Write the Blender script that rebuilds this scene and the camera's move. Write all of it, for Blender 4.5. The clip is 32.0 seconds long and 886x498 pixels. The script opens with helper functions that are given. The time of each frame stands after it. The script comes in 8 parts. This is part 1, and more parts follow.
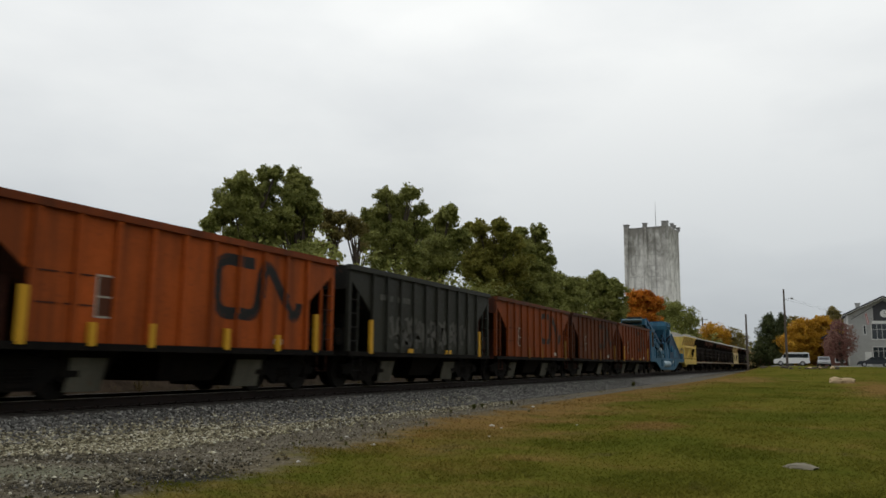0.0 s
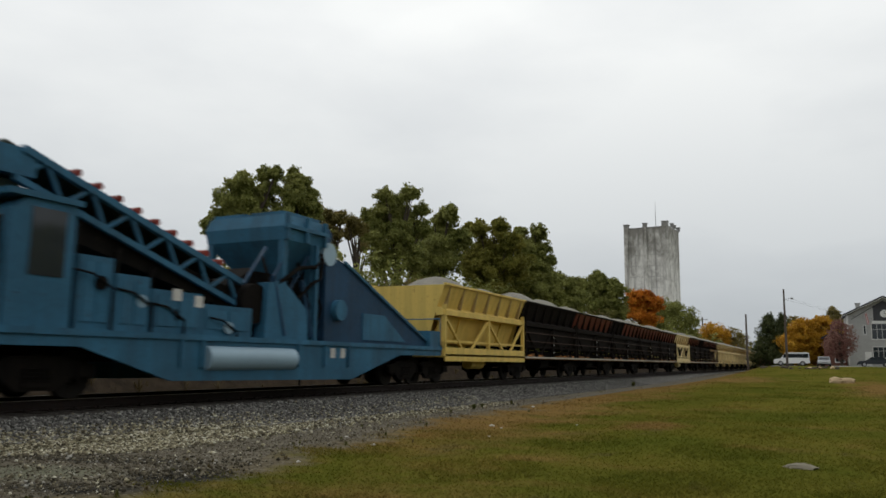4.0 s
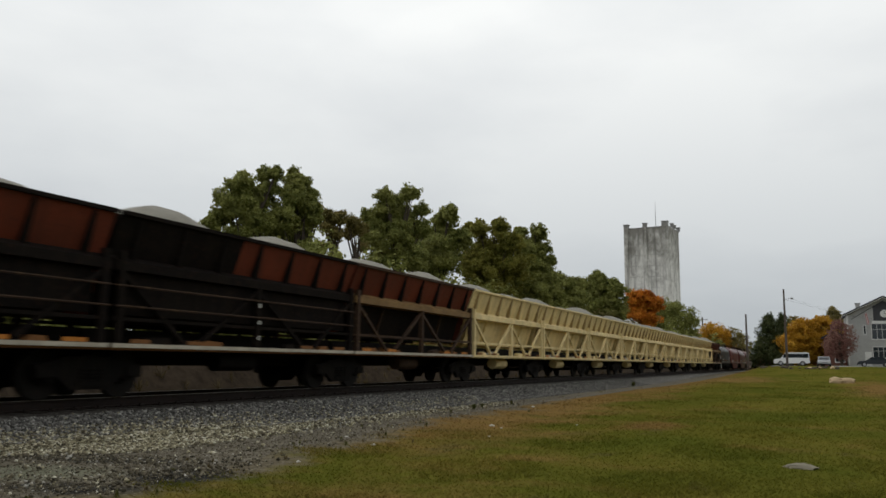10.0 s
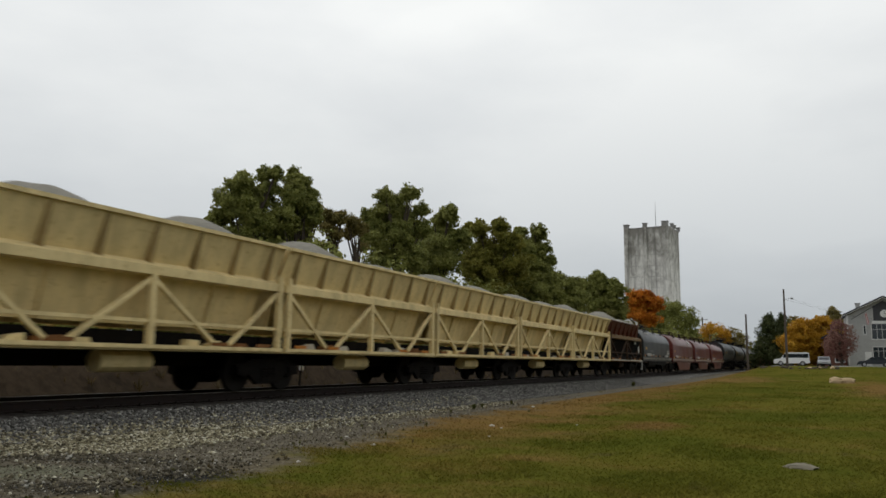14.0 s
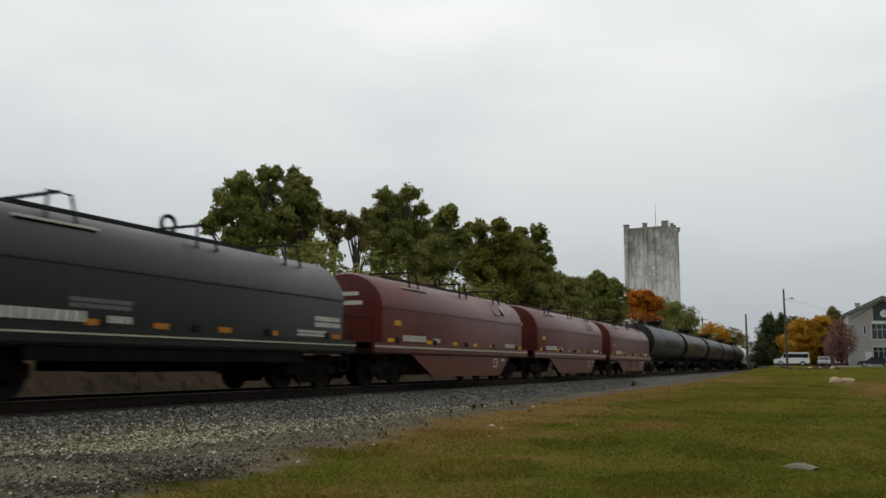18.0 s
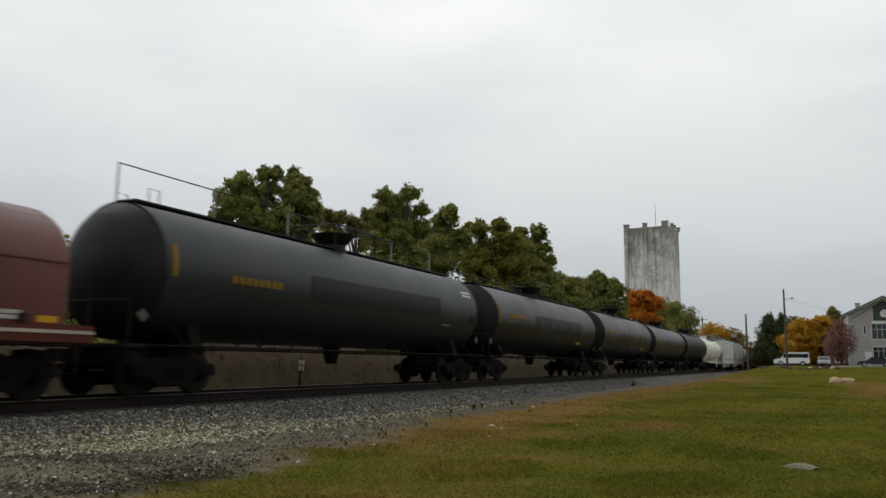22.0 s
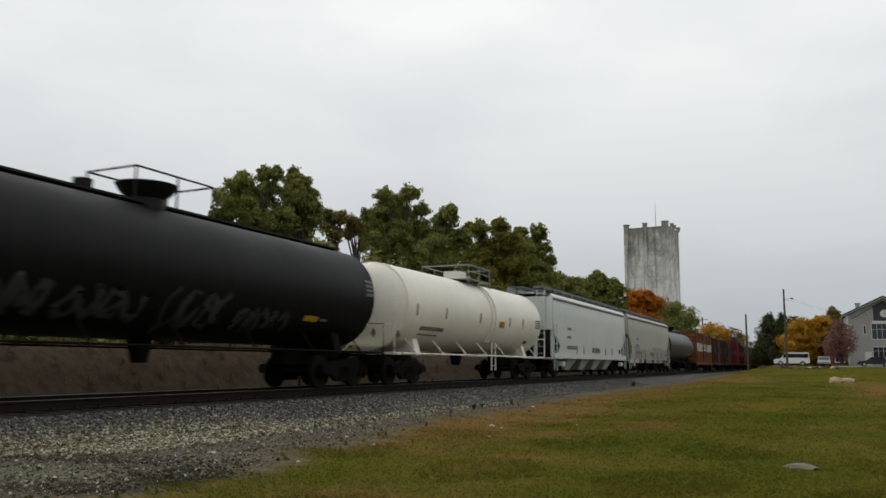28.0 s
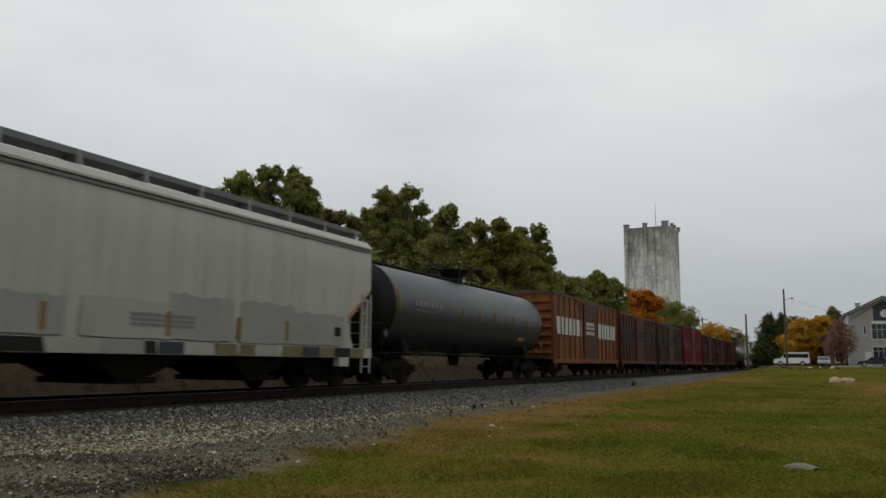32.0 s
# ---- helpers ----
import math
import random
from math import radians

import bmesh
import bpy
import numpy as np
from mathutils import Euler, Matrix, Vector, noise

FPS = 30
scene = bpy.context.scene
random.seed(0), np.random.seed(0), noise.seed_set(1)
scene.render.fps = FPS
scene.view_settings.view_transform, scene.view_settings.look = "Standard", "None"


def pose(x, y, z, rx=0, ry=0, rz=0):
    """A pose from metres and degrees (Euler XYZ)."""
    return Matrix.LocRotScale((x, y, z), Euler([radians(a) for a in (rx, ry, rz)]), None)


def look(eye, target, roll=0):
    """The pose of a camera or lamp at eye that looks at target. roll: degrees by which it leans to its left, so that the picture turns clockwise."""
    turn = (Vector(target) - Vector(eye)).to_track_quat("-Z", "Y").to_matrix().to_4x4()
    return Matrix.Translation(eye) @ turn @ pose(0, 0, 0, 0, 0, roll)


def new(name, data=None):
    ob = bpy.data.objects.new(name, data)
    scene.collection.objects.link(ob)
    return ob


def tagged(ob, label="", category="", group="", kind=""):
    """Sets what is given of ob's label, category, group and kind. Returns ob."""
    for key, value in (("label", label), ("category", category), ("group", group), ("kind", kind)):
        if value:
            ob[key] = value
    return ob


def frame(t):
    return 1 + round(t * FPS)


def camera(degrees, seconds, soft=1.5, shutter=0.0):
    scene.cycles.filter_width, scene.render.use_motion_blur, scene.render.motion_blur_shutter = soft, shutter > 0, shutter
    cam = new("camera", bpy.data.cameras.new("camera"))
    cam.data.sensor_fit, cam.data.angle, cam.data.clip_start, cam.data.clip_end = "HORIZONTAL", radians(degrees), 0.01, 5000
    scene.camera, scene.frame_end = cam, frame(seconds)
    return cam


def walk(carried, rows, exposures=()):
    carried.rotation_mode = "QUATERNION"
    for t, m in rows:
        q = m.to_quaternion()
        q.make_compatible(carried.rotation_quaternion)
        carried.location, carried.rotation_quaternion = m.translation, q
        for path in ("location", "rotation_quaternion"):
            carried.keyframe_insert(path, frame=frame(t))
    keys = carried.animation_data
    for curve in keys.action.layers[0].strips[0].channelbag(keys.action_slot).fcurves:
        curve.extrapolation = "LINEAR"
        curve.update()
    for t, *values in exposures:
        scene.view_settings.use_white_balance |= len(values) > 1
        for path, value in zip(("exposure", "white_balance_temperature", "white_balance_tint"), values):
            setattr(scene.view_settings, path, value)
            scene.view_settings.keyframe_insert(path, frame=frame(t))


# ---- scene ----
# ---- camera: on a tripod beside the line, still ----
EYE = (0.0, 0.0, 0.76)
YAW, PITCH, ROLL = radians(25.83), radians(8.41), 0.56
AIM = (-math.sin(YAW) * math.cos(PITCH), math.cos(YAW) * math.cos(PITCH), 0.76 + math.sin(PITCH))
cam = camera(60.1, 32.0, soft=1.6, shutter=0.32)
walk(cam, [(0.0, look(EYE, AIM, ROLL)), (32.0, look(EYE, AIM, ROLL))],
     exposures=[(0.0, -0.04), (12.0, -0.06), (17.0, -0.12), (24.0, -0.08), (28.3, -0.08), (30.0, -0.25), (32.0, -0.27)])

TRACK = -13.6          # x of the track's centre line; rails run along y
GROUND = -0.70         # lawn level near the camera; rail tops are at z = 0


def travelled(t):
    """Metres the train has rolled after t seconds: it slows down a little."""
    return 14.19 * t - 0.01735 * t * t


# ---- light: an overcast autumn day ----
world = bpy.data.worlds.new("overcast_sky")
scene.world = world
world.use_nodes = True
wt = world.node_tree
wt.nodes.clear()


def wnode(kind, **values):
    n = wt.nodes.new(kind)
    for k, v in values.items():
        n.inputs[k].default_value = v
    return n


w_out = wnode("ShaderNodeOutputWorld")
w_bg = wnode("ShaderNodeBackground")
w_bg.inputs["Strength"].default_value = 1.0
w_sky = wnode("ShaderNodeTexSky")
w_sky.sky_type, w_sky.sun_disc = "NISHITA", False
w_sky.sun_elevation, w_sky.sun_rotation = radians(48), radians(-60)
w_dim = wnode("ShaderNodeVectorMath")
w_dim.operation = "SCALE"
w_dim.inputs["Scale"].default_value = 0.05
w_co = wnode("ShaderNodeTexCoord")
w_map = wnode("ShaderNodeMapping")
w_map.inputs["Scale"].default_value = (1.0, 1.0, 2.6)
w_noise = wnode("ShaderNodeTexNoise", Scale=1.7, Detail=6.0, Roughness=0.5)
w_ramp = wnode("ShaderNodeValToRGB")
w_ramp.color_ramp.elements[0].position, w_ramp.color_ramp.elements[0].color = 0.34, (0.76, 0.785, 0.815, 1)
w_ramp.color_ramp.elements[1].position, w_ramp.color_ramp.elements[1].color = 0.64, (0.97, 0.985, 0.99, 1)
w_sep = wnode("ShaderNodeSeparateXYZ")
w_h = wnode("ShaderNodeValToRGB")
w_h.color_ramp.elements[0].position, w_h.color_ramp.elements[0].color = 0.0, (0.51, 0.54, 0.565, 1)
w_h.color_ramp.elements[1].position, w_h.color_ramp.elements[1].color = 0.42, (1.08, 1.08, 1.06, 1)
w_mul = wnode("ShaderNodeMixRGB")
w_mul.blend_type = "MULTIPLY"
w_mul.inputs[0].default_value = 1.0
w_mix = wnode("ShaderNodeMixRGB")
w_mix.inputs[0].default_value = 0.94
for a, b in ((w_co.outputs["Generated"], w_map.inputs["Vector"]), (w_map.outputs[0], w_noise.inputs["Vector"]),
             (w_noise.outputs["Fac"], w_ramp.inputs[0]), (w_co.outputs["Generated"], w_sep.inputs[0]),
             (w_sep.outputs["Z"], w_h.inputs[0]), (w_ramp.outputs[0], w_mul.inputs[1]), (w_h.outputs[0], w_mul.inputs[2]),
             (w_sky.outputs[0], w_dim.inputs[0]), (w_dim.outputs[0], w_mix.inputs[1]), (w_mul.outputs[0], w_mix.inputs[2]),
             (w_mix.outputs[0], w_bg.inputs["Color"]), (w_bg.outputs[0], w_out.inputs[0])):
    wt.links.new(a, b)

sun = new("sun", bpy.data.lights.new("sun", "SUN"))
sun.data.energy, sun.data.angle, sun.data.color = 0.5, radians(30), (1.0, 0.97, 0.92)
sun.matrix_world = look((-50, 5, 70), (0, 0, 0))
# ---- materials ----
MATS = {}


def nodes_of(name):
    m = bpy.data.materials.new(name)
    m.use_nodes = True
    t = m.node_tree
    b = t.nodes["Principled BSDF"]
    return m, t, b


def add(t, kind, **values):
    n = t.nodes.new(kind)
    for k, v in values.items():
        n.inputs[k].default_value = v
    return n


def ramp(t, fac, stops):
    r = t.nodes.new("ShaderNodeValToRGB")
    e = r.color_ramp.elements
    while len(e) < len(stops):
        e.new(0.5)
    for el, (pos, col) in zip(e, stops):
        el.position, el.color = pos, (*col, 1)
    t.links.new(fac, r.inputs[0])
    return r.outputs[0]


def noise_of(t, co, scale, detail=4.0, rough=0.55, stretch=None, distort=0.0):
    if stretch:
        mp = t.nodes.new("ShaderNodeMapping")
        mp.inputs["Scale"].default_value = stretch
        t.links.new(co, mp.inputs["Vector"])
        co = mp.outputs[0]
    n = add(t, "ShaderNodeTexNoise", Scale=scale, Detail=detail, Roughness=rough, Distortion=distort)
    t.links.new(co, n.inputs["Vector"])
    return n.outputs["Fac"]


def mix(t, fac, a, b, blend="MIX"):
    m = t.nodes.new("ShaderNodeMixRGB")
    m.blend_type = blend
    for sock, v in ((m.inputs[0], fac), (m.inputs[1], a), (m.inputs[2], b)):
        if isinstance(v, (int, float)):
            sock.default_value = v
        elif isinstance(v, tuple):
            sock.default_value = (*v, 1)
        else:
            t.links.new(v, sock)
    return m.outputs[0]


def bump(t, b, height, strength=0.3, distance=0.02):
    n = add(t, "ShaderNodeBump", Strength=strength, Distance=distance)
    t.links.new(height, n.inputs["Height"])
    t.links.new(n.outputs[0], b.inputs["Normal"])


def scaled(c, k):
    return tuple(min(1.0, v * k) for v in c)


def painted(name, col, rust=(0.10, 0.045, 0.025), wear=0.35, grime=0.5, rough=0.55, streak=True, metal=0.0, seeds=True, spec=None):
    """Weathered paint on steel: patchy fading, rust blooms, vertical dirt streaks, slight dents."""
    if name in MATS:
        return MATS[name]
    m, t, b = nodes_of(name)
    co = t.nodes.new("ShaderNodeTexCoord").outputs["Object"]
    if seeds:
        info = t.nodes.new("ShaderNodeObjectInfo")
        v = t.nodes.new("ShaderNodeVectorMath")
        v.operation = "MULTIPLY_ADD"
        v.inputs[1].default_value = (1, 1, 1)
        s = t.nodes.new("ShaderNodeMath")
        s.operation = "MULTIPLY"
        s.inputs[1].default_value = 37.0
        t.links.new(info.outputs["Random"], s.inputs[0])
        t.links.new(co, v.inputs[0])
        t.links.new(s.outputs[0], v.inputs[2])
        co = v.outputs[0]
    big = noise_of(t, co, 0.55, 5.0, 0.6)
    fine = noise_of(t, co, 9.0, 6.0, 0.65)
    c = mix(t, ramp(t, big, ((0.3, (0, 0, 0)), (0.7, (1, 1, 1)))), scaled(col, 0.72 if max(col) < 0.4 else 0.93), scaled(col, 1.22 if max(col) < 0.4 else 1.05))
    c = mix(t, 0.5 if max(col) < 0.4 else 0.12, c, mix(t, 1.0, c, ramp(t, fine, ((0.3, (0.6, 0.6, 0.6)), (0.7, (1.4, 1.4, 1.4)))), "MULTIPLY"))
    c = mix(t, ramp(t, fine, ((0.60 - 0.12 * wear, (0, 0, 0)), (0.76, (1, 1, 1)))), c, rust) if wear > 0 else c
    if streak:
        run = noise_of(t, co, 1.0, 5.0, 0.6, (2.6, 2.6, 0.16))
        d = t.nodes.new("ShaderNodeMath")
        d.operation = "MULTIPLY"
        d.inputs[1].default_value = grime
        t.links.new(ramp(t, run, ((0.42, (0, 0, 0)), (0.66, (1, 1, 1)))), d.inputs[0])
        c = mix(t, d.outputs[0], c, scaled((col[0] * 0.5 + 0.02, col[1] * 0.5 + 0.015, col[2] * 0.5 + 0.01), 0.7))
    t.links.new(c, b.inputs["Base Color"])
    spread = 0.05 if spec else 0.16
    r = ramp(t, big if spec else fine, ((0.3, (rough - spread,) * 3), (0.7, (min(1, rough + spread),) * 3)))
    t.links.new(r, b.inputs["Roughness"])
    b.inputs["Metallic"].default_value = metal
    b.inputs["Specular IOR Level"].default_value = spec or (0.3 if rough < 0.5 else 0.15)
    bump(t, b, noise_of(t, co, 0.9 if rough < 0.5 else 2.2, 2.0 if rough < 0.5 else 4.0, 0.5), 0.05 if rough < 0.5 else 0.12, 0.05)
    MATS[name] = m
    return m


def plain(name, col, rough=0.6, metal=0.0, vary=0.25, scale=6.0, bumpy=0.15):
    if name in MATS:
        return MATS[name]
    m, t, b = nodes_of(name)
    co = t.nodes.new("ShaderNodeTexCoord").outputs["Object"]
    n = noise_of(t, co, scale, 6.0, 0.62)
    w = noise_of(t, co, scale * 0.13, 3.0, 0.5)
    c = mix(t, n, scaled(col, 1 - vary), scaled(col, 1 + vary))
    c = mix(t, ramp(t, w, ((0.35, (0, 0, 0)), (0.7, (0.5, 0.5, 0.5)))), c, scaled(col, 0.7))
    t.links.new(c, b.inputs["Base Color"])
    b.inputs["Roughness"].default_value, b.inputs["Metallic"].default_value = rough, metal
    b.inputs["Specular IOR Level"].default_value = 0.5 if rough < 0.5 else 0.12
    if bumpy:
        bump(t, b, n, bumpy, 0.02)
    MATS[name] = m
    return m


def glass(name="window_glass", col=(0.02, 0.025, 0.03)):
    if name not in MATS:
        m, t, b = nodes_of(name)
        b.inputs["Base Color"].default_value = (*col, 1)
        b.inputs["Roughness"].default_value = 0.06
        co = t.nodes.new("ShaderNodeTexCoord").outputs["Object"]
        bump(t, b, noise_of(t, co, 1.5, 2.0), 0.05, 0.02)
        MATS[name] = m
    return MATS[name]


def leafy(name, a, b_, c_):
    """Foliage: colour by leaf and by clump, thin enough to let light through."""
    if name in MATS:
        return MATS[name]
    m, t, b = nodes_of(name)
    geo = t.nodes.new("ShaderNodeNewGeometry")
    co = t.nodes.new("ShaderNodeTexCoord").outputs["Object"]
    r = ramp(t, geo.outputs["Random Per Island"], ((0.0, a), (0.55, b_), (1.0, c_)))
    w = noise_of(t, co, 0.45, 3.0)
    col = mix(t, ramp(t, w, ((0.4, (0, 0, 0)), (0.68, (0.75, 0.75, 0.75)))), r, c_)
    t.links.new(col, b.inputs["Base Color"])
    b.inputs["Roughness"].default_value = 0.6
    b.inputs["Specular IOR Level"].default_value = 0.1
    tr = t.nodes.new("ShaderNodeBsdfTranslucent")
    t.links.new(col, tr.inputs["Color"])
    sh = t.nodes.new("ShaderNodeMixShader")
    sh.inputs[0].default_value = 0.38
    t.links.new(b.outputs[0], sh.inputs[1])
    t.links.new(tr.outputs[0], sh.inputs[2])
    t.links.new(sh.outputs[0], t.nodes["Material Output"].inputs["Surface"])
    MATS[name] = m
    return m


def stony(name, stops, rough=0.9):
    """Loose stones: one colour for each stone."""
    if name in MATS:
        return MATS[name]
    m, t, b = nodes_of(name)
    geo = t.nodes.new("ShaderNodeNewGeometry")
    co = t.nodes.new("ShaderNodeTexCoord").outputs["Object"]
    c = ramp(t, geo.outputs["Random Per Island"], stops)
    n = noise_of(t, co, 25.0, 5.0)
    c = mix(t, n, c, mix(t, 1.0, c, (0.5, 0.5, 0.5), "MULTIPLY"))
    t.links.new(c, b.inputs["Base Color"])
    b.inputs["Roughness"].default_value = rough
    b.inputs["Specular IOR Level"].default_value = 0.08
    MATS[name] = m
    return m


def zone(t, co, name, lo, hi, wobble, scale=1.6):
    """A share from 0 to 1 by a field stored on the ground, with a ragged border."""
    a = t.nodes.new("ShaderNodeAttribute")
    a.attribute_name = name
    q = t.nodes.new("ShaderNodeMath")
    q.operation = "MULTIPLY_ADD"
    q.inputs[1].default_value = wobble
    t.links.new(noise_of(t, co, scale, 6.0, 0.68), q.inputs[0])
    t.links.new(a.outputs["Fac"], q.inputs[2])
    r = add(t, "ShaderNodeMapRange")
    r.inputs["From Min"].default_value, r.inputs["From Max"].default_value = lo + wobble / 2, hi + wobble / 2
    t.links.new(q.outputs[0], r.inputs["Value"])
    return r.outputs[0]


def bare_earth(t, co):
    """Trodden grey-brown dirt with fine chips, damp black soil and a greenish film in places."""
    grit = noise_of(t, co, 7.0, 7.0, 0.72)
    c = mix(t, ramp(t, grit, ((0.34, (0, 0, 0)), (0.66, (1, 1, 1)))), (0.060, 0.051, 0.035), (0.165, 0.140, 0.096))
    c = mix(t, zone(t, co, "moss", 0.35, 0.7, 0.5), c, mix(t, grit, (0.085, 0.086, 0.055), (0.21, 0.208, 0.138)))
    c = mix(t, zone(t, co, "soil", 0.35, 0.6, 0.7, 2.2), c, mix(t, grit, (0.014, 0.014, 0.013), (0.045, 0.044, 0.040)))
    chip = add(t, "ShaderNodeTexVoronoi", Scale=30.0)
    t.links.new(co, chip.inputs["Vector"])
    one = t.nodes.new("ShaderNodeSeparateColor")
    t.links.new(chip.outputs["Color"], one.inputs[0])
    return mix(t, ramp(t, one.outputs[0], ((0.86, (0, 0, 0)), (0.95, (0.55, 0.55, 0.55)))), c, (0.22, 0.205, 0.165))


def ground_material(name="lawn_and_gravel", blades=False):
    """Lawn: mown green with dry straw-coloured patches, bare dirt towards the track."""
    m, t, b = nodes_of(name)
    co = t.nodes.new("ShaderNodeTexCoord").outputs["Object"]
    mid = noise_of(t, co, 0.5, 6.0, 0.66, (1.0, 0.7, 1), 0.4)
    fine = noise_of(t, co, 14.0, 6.0, 0.7)
    lush = noise_of(t, co, 0.22, 5.0, 0.6)
    green = mix(t, fine, (0.056, 0.064, 0.009), (0.092, 0.097, 0.015))
    green = mix(t, ramp(t, lush, ((0.38, (0, 0, 0)), (0.62, (1, 1, 1)))), green, mix(t, fine, (0.088, 0.080, 0.013), (0.138, 0.120, 0.023)))
    dry = mix(t, fine, (0.130, 0.080, 0.026), (0.215, 0.138, 0.050))
    dry = mix(t, ramp(t, mid, ((0.30, (0.8, 0.8, 0.8)), (0.45, (0, 0, 0)))), dry, (0.075, 0.060, 0.024))
    c = mix(t, zone(t, co, "dry", 0.22, 0.80, 2.0, 0.45), green, dry)
    thin = ramp(t, noise_of(t, co, 1.1, 6.0, 0.7, (1.0, 0.6, 1)), ((0.60, (0, 0, 0)), (0.72, (0.6, 0.6, 0.6))))
    c = mix(t, thin, c, (0.082, 0.064, 0.030))
    if blades:
        geo = t.nodes.new("ShaderNodeNewGeometry")
        c = mix(t, 1.0, c, ramp(t, geo.outputs["Random Per Island"], ((0.0, (1.0, 1.05, 0.95)), (0.6, (1.25, 1.25, 1.15)), (0.95, (1.5, 1.45, 1.25)), (1.0, (2.2, 2.1, 1.8)))), "MULTIPLY")
    else:
        c = mix(t, zone(t, co, "rim", 0.55, -0.15, 2.6, 1.1), c, bare_earth(t, co))
    t.links.new(c, b.inputs["Base Color"])
    b.inputs["Roughness"].default_value = 0.95
    b.inputs["Specular IOR Level"].default_value = 0.0
    bump(t, b, fine, 0.25, 0.05)
    if blades:
        tr = t.nodes.new("ShaderNodeBsdfTranslucent")
        t.links.new(c, tr.inputs["Color"])
        sh = t.nodes.new("ShaderNodeMixShader")
        sh.inputs[0].default_value = 0.45
        t.links.new(b.outputs[0], sh.inputs[1])
        t.links.new(tr.outputs[0], sh.inputs[2])
        t.links.new(sh.outputs[0], t.nodes["Material Output"].inputs["Surface"])
    return m


def concrete(name, light, dark, streaks=0.7, scale=0.12):
    m, t, b = nodes_of(name)
    co = t.nodes.new("ShaderNodeTexCoord").outputs["Object"]
    run = noise_of(t, co, 1.0, 7.0, 0.68, (scale * 2.6, scale * 2.6, scale * 1.0), 0.6)
    spot = noise_of(t, co, scale * 4, 6.0, 0.7)
    fine = noise_of(t, co, scale * 30, 6.0, 0.7)
    c = mix(t, ramp(t, run, ((0.34, (0, 0, 0)), (0.52, (1, 1, 1)))), dark, light)
    c = mix(t, ramp(t, spot, ((0.46, (0, 0, 0)), (0.66, (streaks,) * 3))), c, scaled(dark, 0.8))
    c = mix(t, 0.35, c, mix(t, fine, dark, light))
    t.links.new(c, b.inputs["Base Color"])
    b.inputs["Roughness"].default_value = 0.9
    b.inputs["Specular IOR Level"].default_value = 0.08
    bump(t, b, fine, 0.3, 0.05)
    MATS[name] = m
    return m


